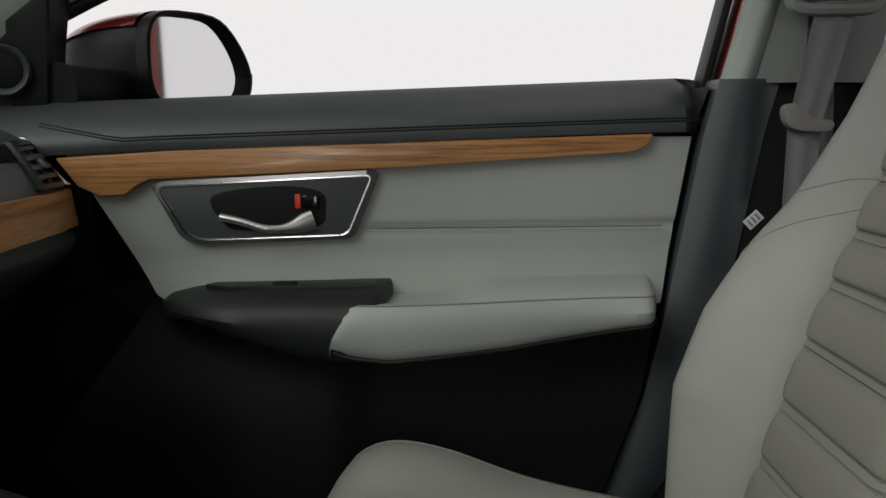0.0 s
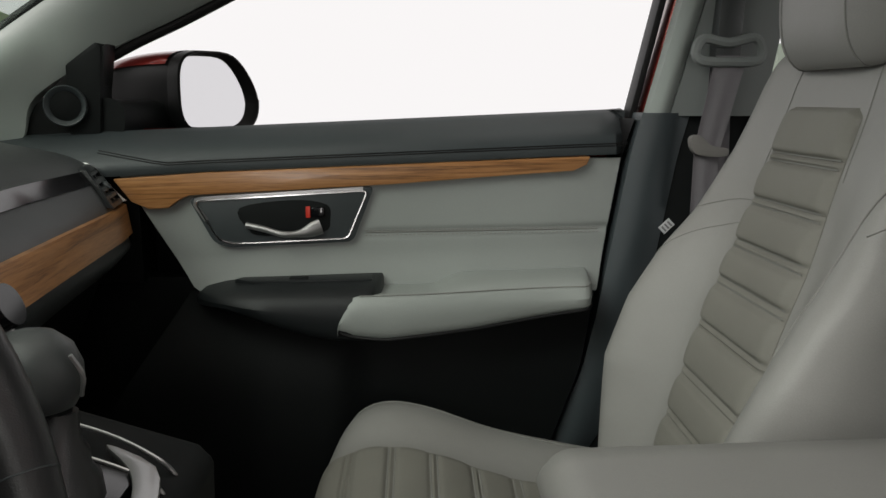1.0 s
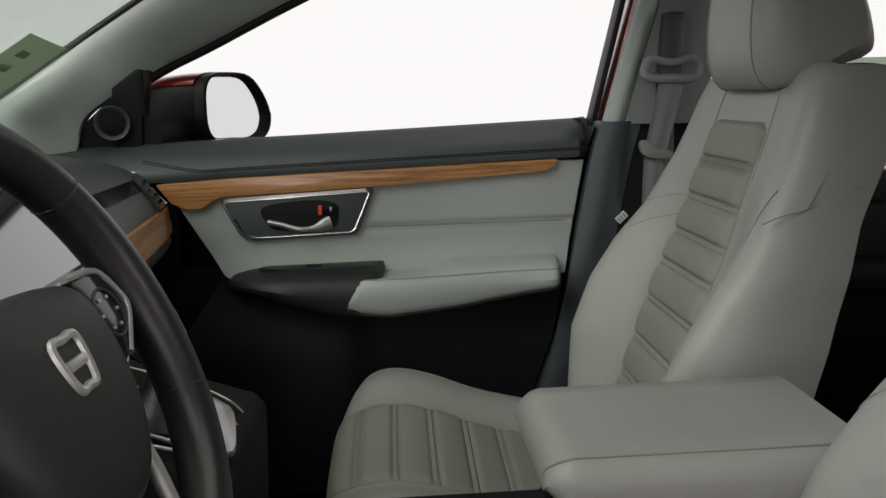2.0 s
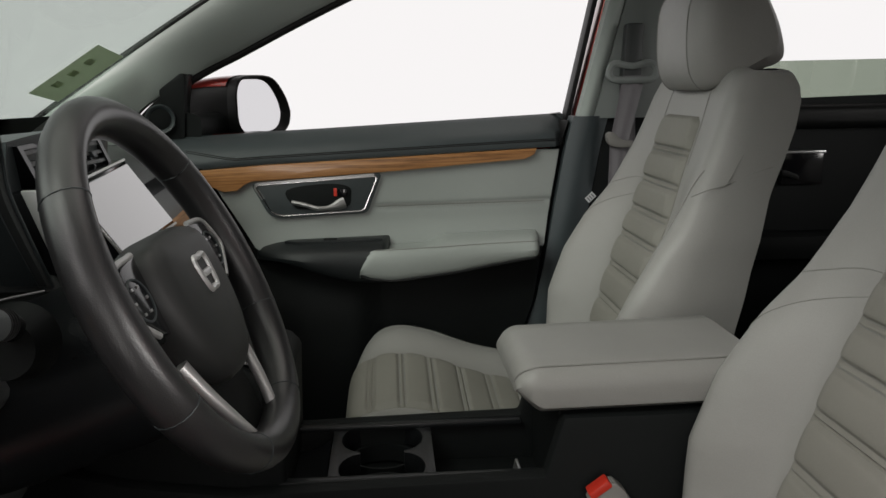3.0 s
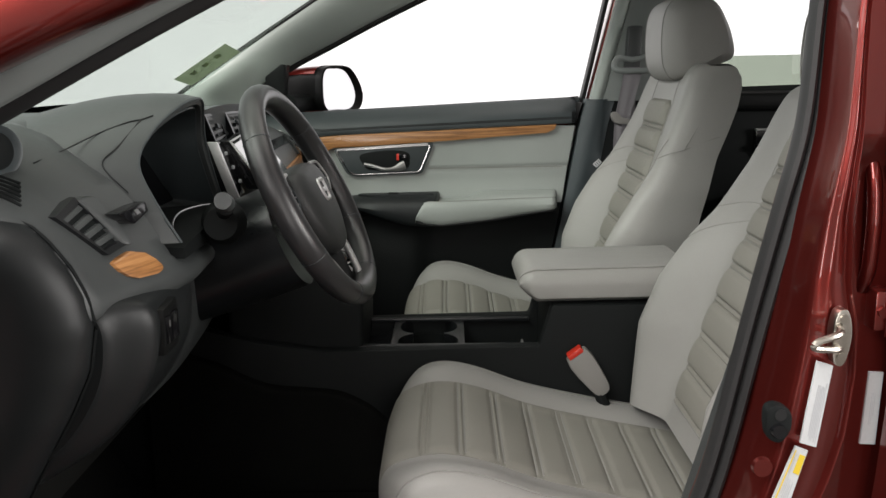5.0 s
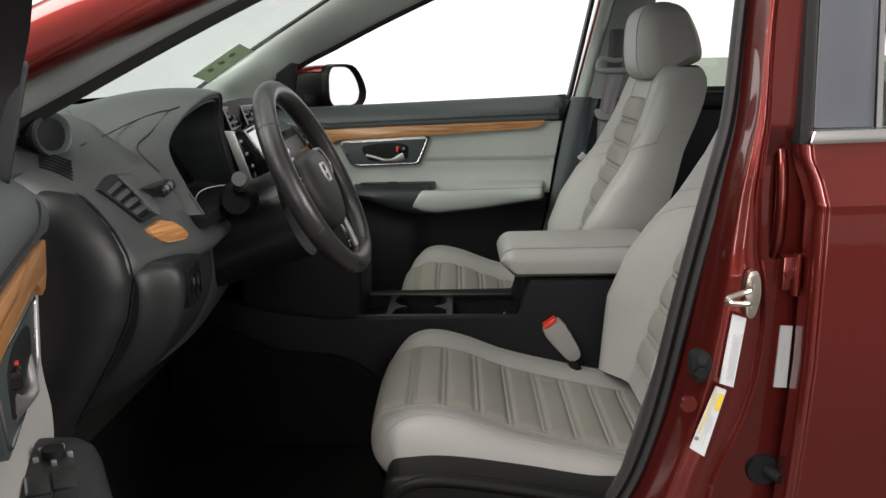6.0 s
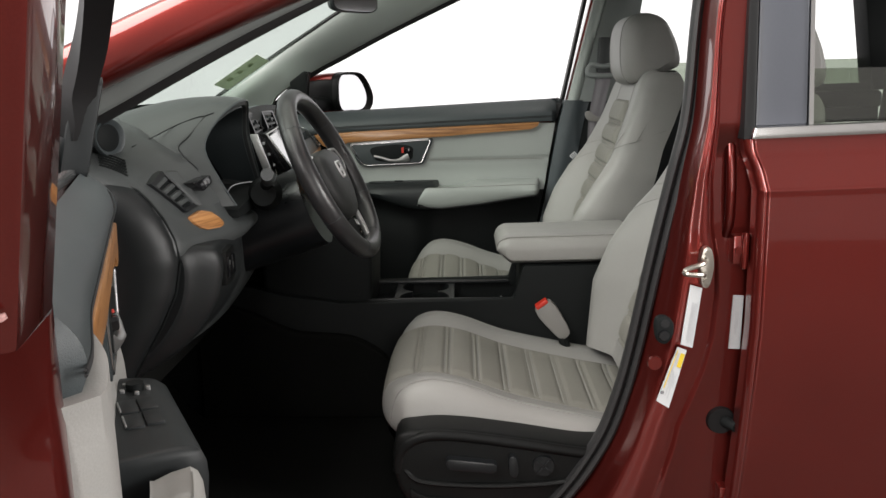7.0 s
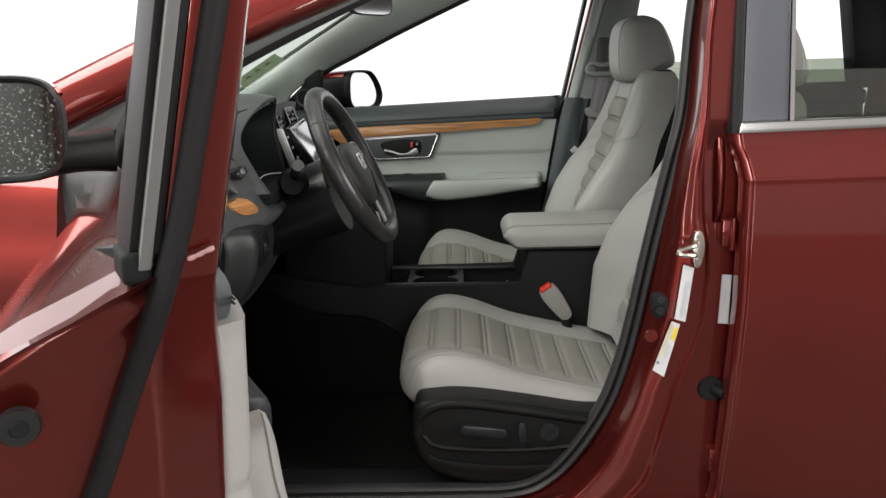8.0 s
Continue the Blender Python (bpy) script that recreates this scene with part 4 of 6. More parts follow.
        part("frame_top", sweep(smooth_line([(-0.462, 0.577, 1.12), (-0.448, 0.569, 1.185), (-0.40, 0.552, 1.25), (-0.30, 0.546, 1.32), (-0.05, 0.550, 1.43), (0.25, 0.575, 1.50), (0.50, 0.615, 1.51)], 6), [(-0.017, -0.014), (0.017, -0.014), (0.017, 0.010), (0.006, 0.014), (-0.017, 0.014)]), M_RUBBER, d, "black window frame")
    else:
        part("frame_post", prism([(0.398, 1.08), (0.425, 1.08), (0.520, 1.50), (0.492, 1.50)], lambda x, z: 0.70 - 0.10 * (z - 1.08), lambda x, z: 0.775 - 0.10 * (z - 1.08), "y", 0.004), M_PAINT, d, "dark red window frame post")
        part("belt_moulding", prism([(-0.56, 1.046), (0.42, 1.078), (0.42, 1.092), (-0.56, 1.058)], lambda x, z: 0.775 - 0.125 * (0.42 - x), lambda x, z: 0.80 - 0.125 * (0.42 - x), "y", 0.003), M_CHROME, d, "chrome belt moulding")
    part("frame_trim", prism([(0.384, 1.09), (0.396, 1.09), (0.478, 1.50), (0.466, 1.50)], lambda x, z: (0.675 if driver else 0.715) - 0.12 * (z - 1.08), lambda x, z: (0.705 if driver else 0.765) - 0.12 * (z - 1.08), "y", 0.003), M_RUBBER, d)
    # sail behind the mirror
    sail = [(-0.53, 1.060), (-0.490, 1.062), (-0.480, 1.070), (-0.472, 1.205), (-0.482, 1.210), (-0.53, 1.175)]
    if driver:
        part("mirror_sail", prism([(-0.60, 1.06), (-0.455, 1.06), (-0.445, 1.07), (-0.445, 1.19), (-0.455, 1.202), (-0.60, 1.12)], lambda x, z: 0.536 + 0.25 * (1.202 - z), lambda x, z: 0.578 + 0.23 * (1.19 - z), "y", 0.006), M_ARMB, d, "black sail panel")
    else:
        part("mirror_sail", prism(sail, 0.606, 0.66, "y", 0.006), M_BLACK, d, "black sail panel")
    # outside mirror
    G, E, N = Vector((-0.350, 0.768, 1.135)), Vector((0.548, 0.836, 0)), Vector((0.836, -0.548, 0))
    tilt = -0.20 if driver else 0.0
    if driver:
        E, N = Vector((0, 1, 0)), Vector((1, 0, 0))
        G = Vector((-0.352, 0.762, 1.135))
    turn = 0.12 if driver else 0.0

    def ring(s, back, w=0.095, h=0.069, off=0.025, squash=0.0):
        out = []
        for i in range(48):
            a = 2 * math.pi * i / 48
            c, q = math.cos(a), math.sin(a)
            p = 0.75 if c > 0 else 0.42
            e = off + w * s * math.copysign(abs(c) ** p, c)
            z = h * s * math.copysign(abs(q) ** (0.62 if c < 0 else 0.8), q) - 0.014 * max(0, c) * s - (0.30 * h * s * ramp(c, 0.15, 1.0) if q > 0 and not driver else 0)
            out.append(G - N * (back + (tilt * z + turn * e) * (back < 0.03)) + E * (e - squash) + Vector((0, 0, z - 0.03 * squash)))
        return out
    prof = lambda f: (1 - f ** 2.4) ** 0.5
    mirror = part("mirror_housing", loft([ring(prof(f), 0.012 + 0.23 * f, squash=0.05 * f) for f in (0, 0.04, 0.1, 0.2, 0.3, 0.45, 0.6, 0.72, 0.82, 0.9, 0.96, 0.99)]), M_SOFT if driver else M_SHIELD, d, "black and red door mirror")
    rings = [ring(prof(f) * 1.03 + 0.008, 0.012 + 0.23 * f, squash=0.05 * f)[1:21] for f in (0.05, 0.12, 0.2, 0.3, 0.4, 0.5, 0.6, 0.7, 0.8, 0.88, 0.94, 0.98)]
    part("mirror_cap", loft(rings, cap=False, closed=False), M_PAINT, mirror, "dark red mirror cap")
    part("mirror_rim", loft([ring(1.0, 0.028), ring(1.035, 0.012), ring(1.02, -0.006), ring(0.975, -0.008), ring(0.89, 0.004, off=0.014, w=0.094), ring(0.87, 0.010, off=0.013, w=0.094)], cap=False), M_GLOSSY if driver else M_SHIELD, mirror, "black mirror rim")
    part("mirror_glass", loft([ring(0.89, 0.010, off=0.013, w=0.093), ring(0.89, 0.005, off=0.013, w=0.093)]), M_FLECKED if driver else M_MIRROR, mirror, "mirror glass with dark speckled floor reflection painted in" if driver else "silvered mirror glass")
    foot = Vector((-0.50, 0.615, 1.092))
    tip = G - N * 0.085 - E * 0.035 + Vector((0, 0, -0.042))
    arm = []
    for i in range(7):
        f = i / 6
        c = foot.lerp(tip, f)
        hx, hz = 0.055 - 0.004 * math.sin(math.pi * f), 0.034 - 0.006 * math.sin(math.pi * f)
        arm.append([(c.x + hx * math.copysign(abs(math.cos(a)) ** 0.6, math.cos(a)), c.y, c.z + hz * math.copysign(abs(math.sin(a)) ** 0.6, math.sin(a))) for a in [2 * math.pi * k / 20 for k in range(20)]])
    part("mirror_arm", loft(arm), M_SHIELD if driver else M_BLACK, mirror, "black mirror arm")
    return d


front_door(False)
# the driver's door, mirrored and swung open
XF[0] = Matrix.Translation((0.249, -1.2237, 0)) @ Matrix.Rotation(radians(-61.2), 4, "Z") @ Matrix.Diagonal((1, -1, 1, 1))
front_door(True)
XF[0] = Matrix.Identity(4)


# ---- seats ----
def pillow(q, folds, h):
    marks = sorted(folds)
    lo = max([m for m in marks if m <= q] or [marks[0] - 0.062])
    hi = min([m for m in marks if m > q] or [marks[-1] + 0.062])
    return h * min(1.0, (hi - lo) / 0.03) * math.sqrt(max(0.0, math.sin(math.pi * (q - lo) / (hi - lo))))


def front_seat(driver):
    cy = 0.285
    s = thing("front_seat", "grey driver's seat with ribbed fabric centre and power switches" if driver else "grey passenger seat with ribbed fabric centre", "car seat", "front seats")
    low = Matrix.Translation((0, -0.745, -0.02)) if driver else Matrix.Identity(4)
    high = Matrix.Translation((0.045, -0.745, -0.03)) @ Matrix.Translation((0.36, 0, 0.58)) @ Matrix.Rotation(radians(2.0), 4, "Y") @ Matrix.Translation((-0.36, 0, -0.58)) if driver else Matrix.Identity(4)
    XF[0] = low
    prof = smooth_line([(-0.105, 0, 0.50), (-0.132, 0, 0.53), (-0.127, 0, 0.572), (-0.100, 0, 0.600), (-0.035, 0, 0.614), (0.04, 0, 0.602), (0.14, 0, 0.566), (0.28, 0, 0.533), (0.40, 0, 0.510), (0.46, 0, 0.500)], 8)

    def cush(u, v):
        yy = 2 * u - 1
        a = abs(yy)
        i = v * (len(prof) - 1)
        k = min(int(i), len(prof) - 2)
        p = prof[k].lerp(prof[k + 1], i - k)
        on = ramp(v, 0.12, 0.42)
        z = p.z + (0.024 * ramp(a, 0.48, 0.80) + (0.004 if driver else 0.020) * yy) * on
        w = 0.266 - 0.03 * (1 - ramp(v, 0.0, 0.35))
        x = p.x + 0.05 * a ** 4 * (1 - ramp(v, 0.2, 0.6))
        if a > 0.84:
            e = (a - 0.84) / 0.16
            z = z - max(0, z - 0.52) * (1 - math.sqrt(max(0, 1 - e * e)))
        return (x, cy + yy * w, z)
    part("seat_cushion", sheet(cush, lambda u, v: (lambda p: (p[0] + 0.01, p[1] * 0.98 + cy * 0.02, min(p[2] - 0.004, 0.50)))(cush(u, v)), 50, 56), M_GREY, s, "grey leatherette cushion")
    ribs = [(-0.0625 + 0.0622 * k if driver else -0.0885 + 0.0605 * k) for k in range(8)]
    i0, i1 = (0.265, 0.80) if driver else (0.255, 0.73)

    def insert(u, v):
        uu, vv = i0 + (i1 - i0) * u, 0.20 + 0.74 * v
        p = cush(uu, vv)
        g = min(min(abs(p[0] - r), abs(p[0] - r - 0.010)) for r in ribs)
        edge = min(1, min(u, 1 - u) / 0.04)
        return (p[0], p[1], p[2] + 0.0012 + edge * (0.0035 * (1 - math.exp(-(g / 0.0036) ** 2)) + pillow(p[0], ribs + [r + 0.010 for r in ribs], 0.0035)))
    part("cushion_insert", sheet(insert, lambda u, v: (lambda p: (p[0], p[1], p[2] - 0.02))(cush(i0 + (i1 - i0) * u, 0.20 + 0.74 * v)), 26, 200), M_CLOTH, s, "ribbed taupe fabric insert")
    for r in ribs[1:]:
        bm = bmesh.new()
        for d in (0.0, 0.010):
            vs = [k / 400 for k in range(401) if insert(0.5, k / 400)[0] >= r + d]
            if vs and vs[0] > 0.02:
                join(bm, tube([Vector(insert(0.03 + 0.94 * i / 16, vs[0])) + Vector((0, 0, 0.0006)) for i in range(17)], 0.0013, 5))
        if bm.verts:
            part("rib_seam", bm, M_THREAD, s)
        else:
            bm.free()
    for sgn in (-1, 1):
        part("seam", tube([Vector(cush(0.5 + sgn * (0.405 + 0.03 * (1 - f)), 0.16 + 0.78 * f)) + Vector((0, 0, 0.0004)) for f in [i / 30 for i in range(31)]], 0.0014, 5), M_THREAD, s)
    # backrest
    XF[0] = high
    bp = smooth_line([(0.345, 0, 0.57), (0.372, 0, 0.666), (0.393, 0, 0.733), (0.430, 0, 0.847), (0.464, 0, 0.939), (0.492, 0, 1.03), (0.514, 0, 1.096), (0.530, 0, 1.15), (0.546, 0, 1.185), (0.575, 0, 1.200), (0.602, 0, 1.190)], 9)

    def width(z):
        return lerp(z, (0.55, 0.225), (0.68, 0.252), (0.82, 0.262), (0.92, 0.255), (1.0, 0.235), (1.08, 0.222), (1.14, 0.212), (1.18, 0.200), (1.2, 0.186))

    def rest(u, v):
        yy = 2 * u - 1
        a = abs(yy)
        i = v * (len(bp) - 1)
        k = min(int(i), len(bp) - 2)
        p = bp[k].lerp(bp[k + 1], i - k)
        out = lerp(p.z, (0.55, 0.045), (0.67, 0.07), (0.73, 0.085), (0.82, 0.08), (0.90, 0.06), (0.96, 0.034), (1.05, 0.015), (1.17, 0.007), (1.2, 0.0))
        if yy < 0 and not driver:
            out *= lerp(p.z, (0.70, 0.95), (0.82, 0.80), (0.92, 0.70), (1.05, 0.6))
        x = p.x - out * ramp(a, 0.46, 0.86)
        if a > 0.86:
            e = (a - 0.86) / 0.14
            x += (0.05 + out * 0.4) * (1 - math.sqrt(max(0, 1 - e * e))) * (1 - 0.75 * ramp(v, 0.78, 1.0))
        return (x, cy + yy * width(p.z), p.z - 0.030 * a ** 6 * ramp(v, 0.80, 1.0))

    def rest_back(u, v):
        p = rest(0.5 + (u - 0.5) * 0.985, v)
        z = p[2] - 0.014 * ramp(v, 0.82, 1)
        x = lerp(z, (0.56, 0.50), (0.765, 0.530), (0.864, 0.551), (0.986, 0.585), (1.05, 0.613), (1.10, 0.632), (1.14, 0.641), (1.165, 0.641), (1.185, 0.632), (1.2, 0.615))
        return (x + 0.02 * (1 - abs(2 * u - 1) ** 3), p[1], z)
    part("backrest", sheet(rest, rest_back, 56, 72), M_GREY, s, "grey leatherette backrest with side bolsters")
    bribs = [1.052, 0.991, 0.932, 0.880, 0.817, 0.750, 0.688, 0.625]

    def binsert(u, v):
        p = rest(0.5 + (u - 0.5) * 2 * (0.215 - 0.03 * ramp(v, 0.955, 1.0) ** 2), 0.05 + 0.578 * v)
        g = min(min(abs(p[2] - r), abs(p[2] - r + 0.010)) for r in bribs)
        edge = min(1, min(u, 1 - u) / 0.05, (1 - v) / 0.012)
        return (p[0] - 0.0012 - edge * (0.006 * (1 - math.exp(-(g / 0.0038) ** 2)) + pillow(p[2], bribs + [r - 0.010 for r in bribs], 0.006)), p[1], p[2])
    part("backrest_insert", sheet(binsert, lambda u, v: (lambda p: (p[0] + 0.03, p[1], p[2]))(rest(0.5 + (u - 0.5) * 0.43, 0.05 + 0.578 * v)), 26, 200), M_CLOTH, s, "ribbed taupe fabric insert")
    for r in bribs:
        bm = bmesh.new()
        for d in (0.0, 0.010):
            v = [k / 400 for k in range(401) if binsert(0.5, k / 400)[2] >= r - d][0]
            join(bm, tube([Vector(binsert(0.03 + 0.94 * i / 16, v)) + Vector((-0.0006, 0, 0)) for i in range(17)], 0.0013, 5))
        part("rib_seam", bm, M_THREAD, s)
    lift = Vector((-0.0005, 0, 0))
    for sgn in (-1, 1):
        if sgn < 0:
            part("seam", tube([Vector(rest(0.5 - lerp(f, (0, 0.33), (0.5, 0.355), (0.8, 0.39), (1, 0.455)), 0.06 + 0.44 * f)) + lift for f in [i / 36 for i in range(37)]], 0.0012, 5), M_THREAD, s)
        part("seam", tube([Vector(rest(0.5 + sgn * lerp(f, (0, 0.235), (0.5, 0.235), (1, 0.24)), 0.50 + 0.38 * f)) + lift for f in [i / 36 for i in range(37)]], 0.0008, 5), M_THREAD, s)
    def height(z):
        i = next((k for k in range(1, len(bp)) if bp[k].z >= z), len(bp) - 1)
        return (i - 1 + (z - bp[i - 1].z) / (bp[i].z - bp[i - 1].z)) / (len(bp) - 1)
    for arc in ([(0.225, 0.985), (0.30, 0.983), (0.38, 0.972), (0.44, 0.962)], [(0.225, 0.955), (0.29, 0.946), (0.36, 0.932), (0.42, 0.908), (0.46, 0.88)]):
        curve = smooth_line([(a, 0, z) for a, z in arc], 6)
        part("seam", tube([Vector(rest(0.5 + c.x, height(c.z))) + lift * 0.4 for c in curve], 0.0008, 5), M_THREAD, s)
    # side seams: across the bolster and up to the shoulder
    for line in ([(0.452, 0, 0.990), (0.48, 0, 1.000), (0.513, 0, 1.008), (0.555, 0, 1.024), (0.592, 0, 1.035)], [(0.513, 0, 1.008), (0.54, 0, 1.052), (0.565, 0, 1.097), (0.590, 0, 1.140), (0.604, 0, 1.160)]):
        part("seam", tube([(p.x, cy - width(p.z) * (1 - 0.014 * ramp(p.x, 0.47, 0.61)) - 0.0002, p.z) for p in smooth_line(line, 6)], 0.0009, 5), M_THREAD, s)
    # head restraint
    XF[0] = high @ Matrix.Translation((0.022, 0, 0)) if driver else high
    hp = flat([(0.514, 1.160), (0.492, 1.19), (0.485, 1.25), (0.491, 1.315), (0.518, 1.346), (0.565, 1.351), (0.615, 1.329), (0.650, 1.285), (0.667, 1.240), (0.670, 1.212), (0.658, 1.199), (0.62, 1.190), (0.575, 1.176), (0.543, 1.164)], 4)
    hp = [(x - 0.024 * ramp(x, 0.56, 0.66), z) for x, z in hp]
    rings = []
    for i in range(21):
        f = 2 * i / 20 - 1
        sc = max(0.02, (1 - abs(f) ** 6)) ** 0.35
        cx, cz = 0.585, 1.265
        rings.append([(cx + (x - cx) * (0.42 + 0.58 * sc) + 0.012 * f * f, cy + 0.136 * f, cz + (z - cz) * (0.60 + 0.40 * sc)) for x, z in hp])
    part("head_restraint", loft(rings), M_GREY, s, "grey padded head restraint")
    for sgn in (-1, 1):
        part("restraint_post", tube([(0.585, cy + 0.06 * sgn, 1.14), (0.595, cy + 0.06 * sgn, 1.23)], 0.007, 10, up=(1, 0, 0)), M_CHROME, s)
        rr = [Vector(rings[10 + sgn * 6][k]) for k in range(len(hp))]
        part("seam", tube([p + (p - Vector((0.585, p.y, 1.265))).normalized() * 0.0003 for p in rr], 0.0013, 5, closed=True, up=(0, 1, 0)), M_THREAD, s)
    XF[0] = low
    part("seat_base", block((-0.03, cy - 0.21, 0.345), (0.38, cy + 0.21, 0.515), 0.02), M_BLACK, s)
    XF[0] = Matrix.Identity(4)
    if driver:
        y0 = -0.735
        shield = prism(flat([(-0.088, 0.535), (-0.04, 0.553), (0.03, 0.553), (0.14, 0.538), (0.25, 0.520), (0.34, 0.512), (0.36, 0.46), (0.30, 0.395), (0.10, 0.365), (-0.03, 0.385), (-0.085, 0.44)], 5), y0 - 0.055, y0 + 0.03, "y", 0.014, 3)
        sh = part("seat_shield", shield, M_SHIELD, s, "charcoal side shield with power switches")
        part("shield_ridge", prism(flat([(-0.06, 0.44), (-0.03, 0.425), (0.10, 0.412), (0.26, 0.42), (0.30, 0.44), (0.28, 0.41), (0.10, 0.395), (-0.04, 0.41)], 4), y0 - 0.062, y0 - 0.02, "y", 0.005), M_SHIELD, sh)
        part("shield_lip", sweep(smooth_line([(-0.084, y0 - 0.046, 0.47), (-0.076, y0 - 0.050, 0.515), (-0.035, y0 - 0.052, 0.541), (0.03, y0 - 0.052, 0.542), (0.14, y0 - 0.052, 0.527), (0.25, y0 - 0.052, 0.509), (0.325, y0 - 0.048, 0.500)], 6), circle(0.010, 12)), M_SHIELD, sh)
        part("shield_fold", sweep(smooth_line([(-0.070, y0 - 0.048, 0.475), (-0.045, y0 - 0.053, 0.455), (0.02, y0 - 0.054, 0.447), (0.12, y0 - 0.054, 0.445), (0.22, y0 - 0.054, 0.452), (0.30, y0 - 0.052, 0.470)], 6), circle(0.009, 12, 0.006)), M_SHIELD, sh)
        part("switch_bar", prism([(0.006, 0.502), (0.012, 0.506), (0.094, 0.497), (0.100, 0.492), (0.098, 0.480), (0.092, 0.477), (0.014, 0.484), (0.008, 0.489)], y0 - 0.074, y0 - 0.04, "y", 0.003), M_GLOSSY, sh)
        part("switch_bar", prism(flat([(0.122, 0.506), (0.136, 0.505), (0.138, 0.472), (0.124, 0.472)], 4), y0 - 0.072, y0 - 0.04, "y", 0.003), M_GLOSSY, sh)
        knob = part("switch_knob", drum((0.186, y0 - 0.045, 0.486), (0, -1, 0), 0.021, 0.018, 28, 0.019, 0.002), M_GLOSSY, sh)
        for k in range(4):
            a = k * math.pi / 2 + 0.7
            part("knob_rib", block((-0.0022, -0.003, 0.003), (0.0022, 0.0, 0.016), 0.0008), M_GLOSSY, knob).matrix_world = Matrix.Translation((0.186, y0 - 0.0625, 0.486)) @ Matrix.Rotation(a, 4, "Y")
    return s


front_seat(False)
front_seat(True)


# ---- passenger seat belt ----
XF[0] = Matrix.Translation((-0.014, 0, 0.004))
belt = thing("seat_belt", "grey seat belt hanging from pillar guide", "seat belt")
part("height_slider", prism([(0.505, 1.18), (0.548, 1.18), (0.552, 1.30), (0.512, 1.30)], 0.605, 0.64, "y", 0.008), M_CHAR, belt)
part("belt_guide", sweep(smooth_line([(0.472, 0.600, 1.193), (0.480, 0.592, 1.178), (0.524, 0.590, 1.176), (0.568, 0.592, 1.178), (0.578, 0.600, 1.196), (0.565, 0.602, 1.214), (0.524, 0.600, 1.206), (0.485, 0.602, 1.212)], 4, True), circle(0.008, 8), closed=True, up=(0, 1, 0)), M_DARKP, belt, "charcoal belt guide loop")


def web(x0, x1, y0, y1, z0, z1, fold=0.0):
    def f(u, v):
        return (x0[0] + (x0[1] - x0[0]) * u + (x1[0] + (x1[1] - x1[0]) * u - x0[0] - (x0[1] - x0[0]) * u) * v, y0 + (y1 - y0) * v + fold * math.sin(u * 9.42), z0 + (z1 - z0) * v)
    return sheet(f, lambda u, v: (f(u, v)[0], f(u, v)[1] + 0.0018, f(u, v)[2]), 10, 10)


part("webbing", web((0.503, 0.553), (0.478, 0.520), 0.592, 0.600, 1.186, 1.04, 0.002), M_BELT, belt, "grey woven webbing")
part("webbing", web((0.478, 0.520), (0.474, 0.508), 0.600, 0.595, 1.04, 0.86, 0.002), M_BELT, belt)
part("webbing", web((0.500, 0.535), (0.500, 0.545), 0.612, 0.62, 1.186, 0.95, 0.002), M_BELT, belt)
part("belt_tongue", prism(flat([(0.466, 1.056), (0.476, 1.032), (0.520, 1.028), (0.527, 1.040), (0.50, 1.046), (0.48, 1.062)], 4), 0.582, 0.60, "y", 0.004), M_BUCKLE, belt, "grey plastic belt tongue")
XF[0] = Matrix.Identity(4)
tag = thing("seat_label", "small white label sewn on seat edge", "label")
bm = prism([(-0.007, -0.011), (0.007, -0.011), (0.007, 0.011), (-0.007, 0.011)], -0.001, 0.001, "y")
bmesh.ops.transform(bm, matrix=Matrix.Translation((0.410, 0.553, 0.925)) @ Matrix.Rotation(radians(46), 4, "Y"), verts=bm.verts)
part("cloth", bm, M_WHITE, tag)
for k in (-0.006, 0.0, 0.006):
    bm = block((-0.005, -0.0016, k - 0.0014), (0.005, -0.0012, k + 0.0014))
    bmesh.ops.transform(bm, matrix=Matrix.Translation((0.410, 0.553, 0.925)) @ Matrix.Rotation(radians(46), 4, "Y"), verts=bm.verts)
    part("print_bar", bm, M_INK, tag)

# rear bench
bench = thing("rear_seat", "grey rear bench seat with head restraints", "car seat")
part("seat_cushion", sheet(lambda u, v: (1.05 + 0.48 * u, CY + 1.22 * (v - 0.5), 0.62 + 0.02 * math.sin(math.pi * u) - 0.05 * (1 - ramp(u, 0, 0.12))), lambda u, v: (1.05 + 0.48 * u, CY + 1.22 * (v - 0.5), 0.45), 12, 20), M_GREY, bench)
part("backrest", sheet(lambda u, v: (1.50 + 0.20 * u, CY + 1.20 * (v - 0.5), 0.60 + 0.50 * u), lambda u, v: (1.64 + 0.20 * u, CY + 1.20 * (v - 0.5), 0.60 + 0.49 * u), 10, 20), M_GREY, bench)
for y in (-0.50, 0.30):
    part("head_restraint", loft([[(1.71 + 0.055 * math.cos(a) + 0.02 * k, y + 0.13 * math.sin(a) * q, 1.12 + 0.17 * k) for a in [2 * math.pi * i / 20 for i in range(20)]] for k, q in ((0, 0.85), (0.15, 1), (0.5, 1), (0.8, 0.95), (0.95, 0.75), (1, 0.4))]), M_GREY, bench)


# ---- centre console ----
con = thing("centre_console", "black centre console with cup holders and grey armrest lid", "console")
part("console_side", prism([(-0.95, 0.34), (0.46, 0.34), (0.46, 0.732), (0.19, 0.732), (0.165, 0.648), (-0.26, 0.640), (-0.40, 0.66), (-0.55, 0.70), (-0.95, 0.72)], -0.225, -0.195, "y", 0.006), M_BLACK, con)
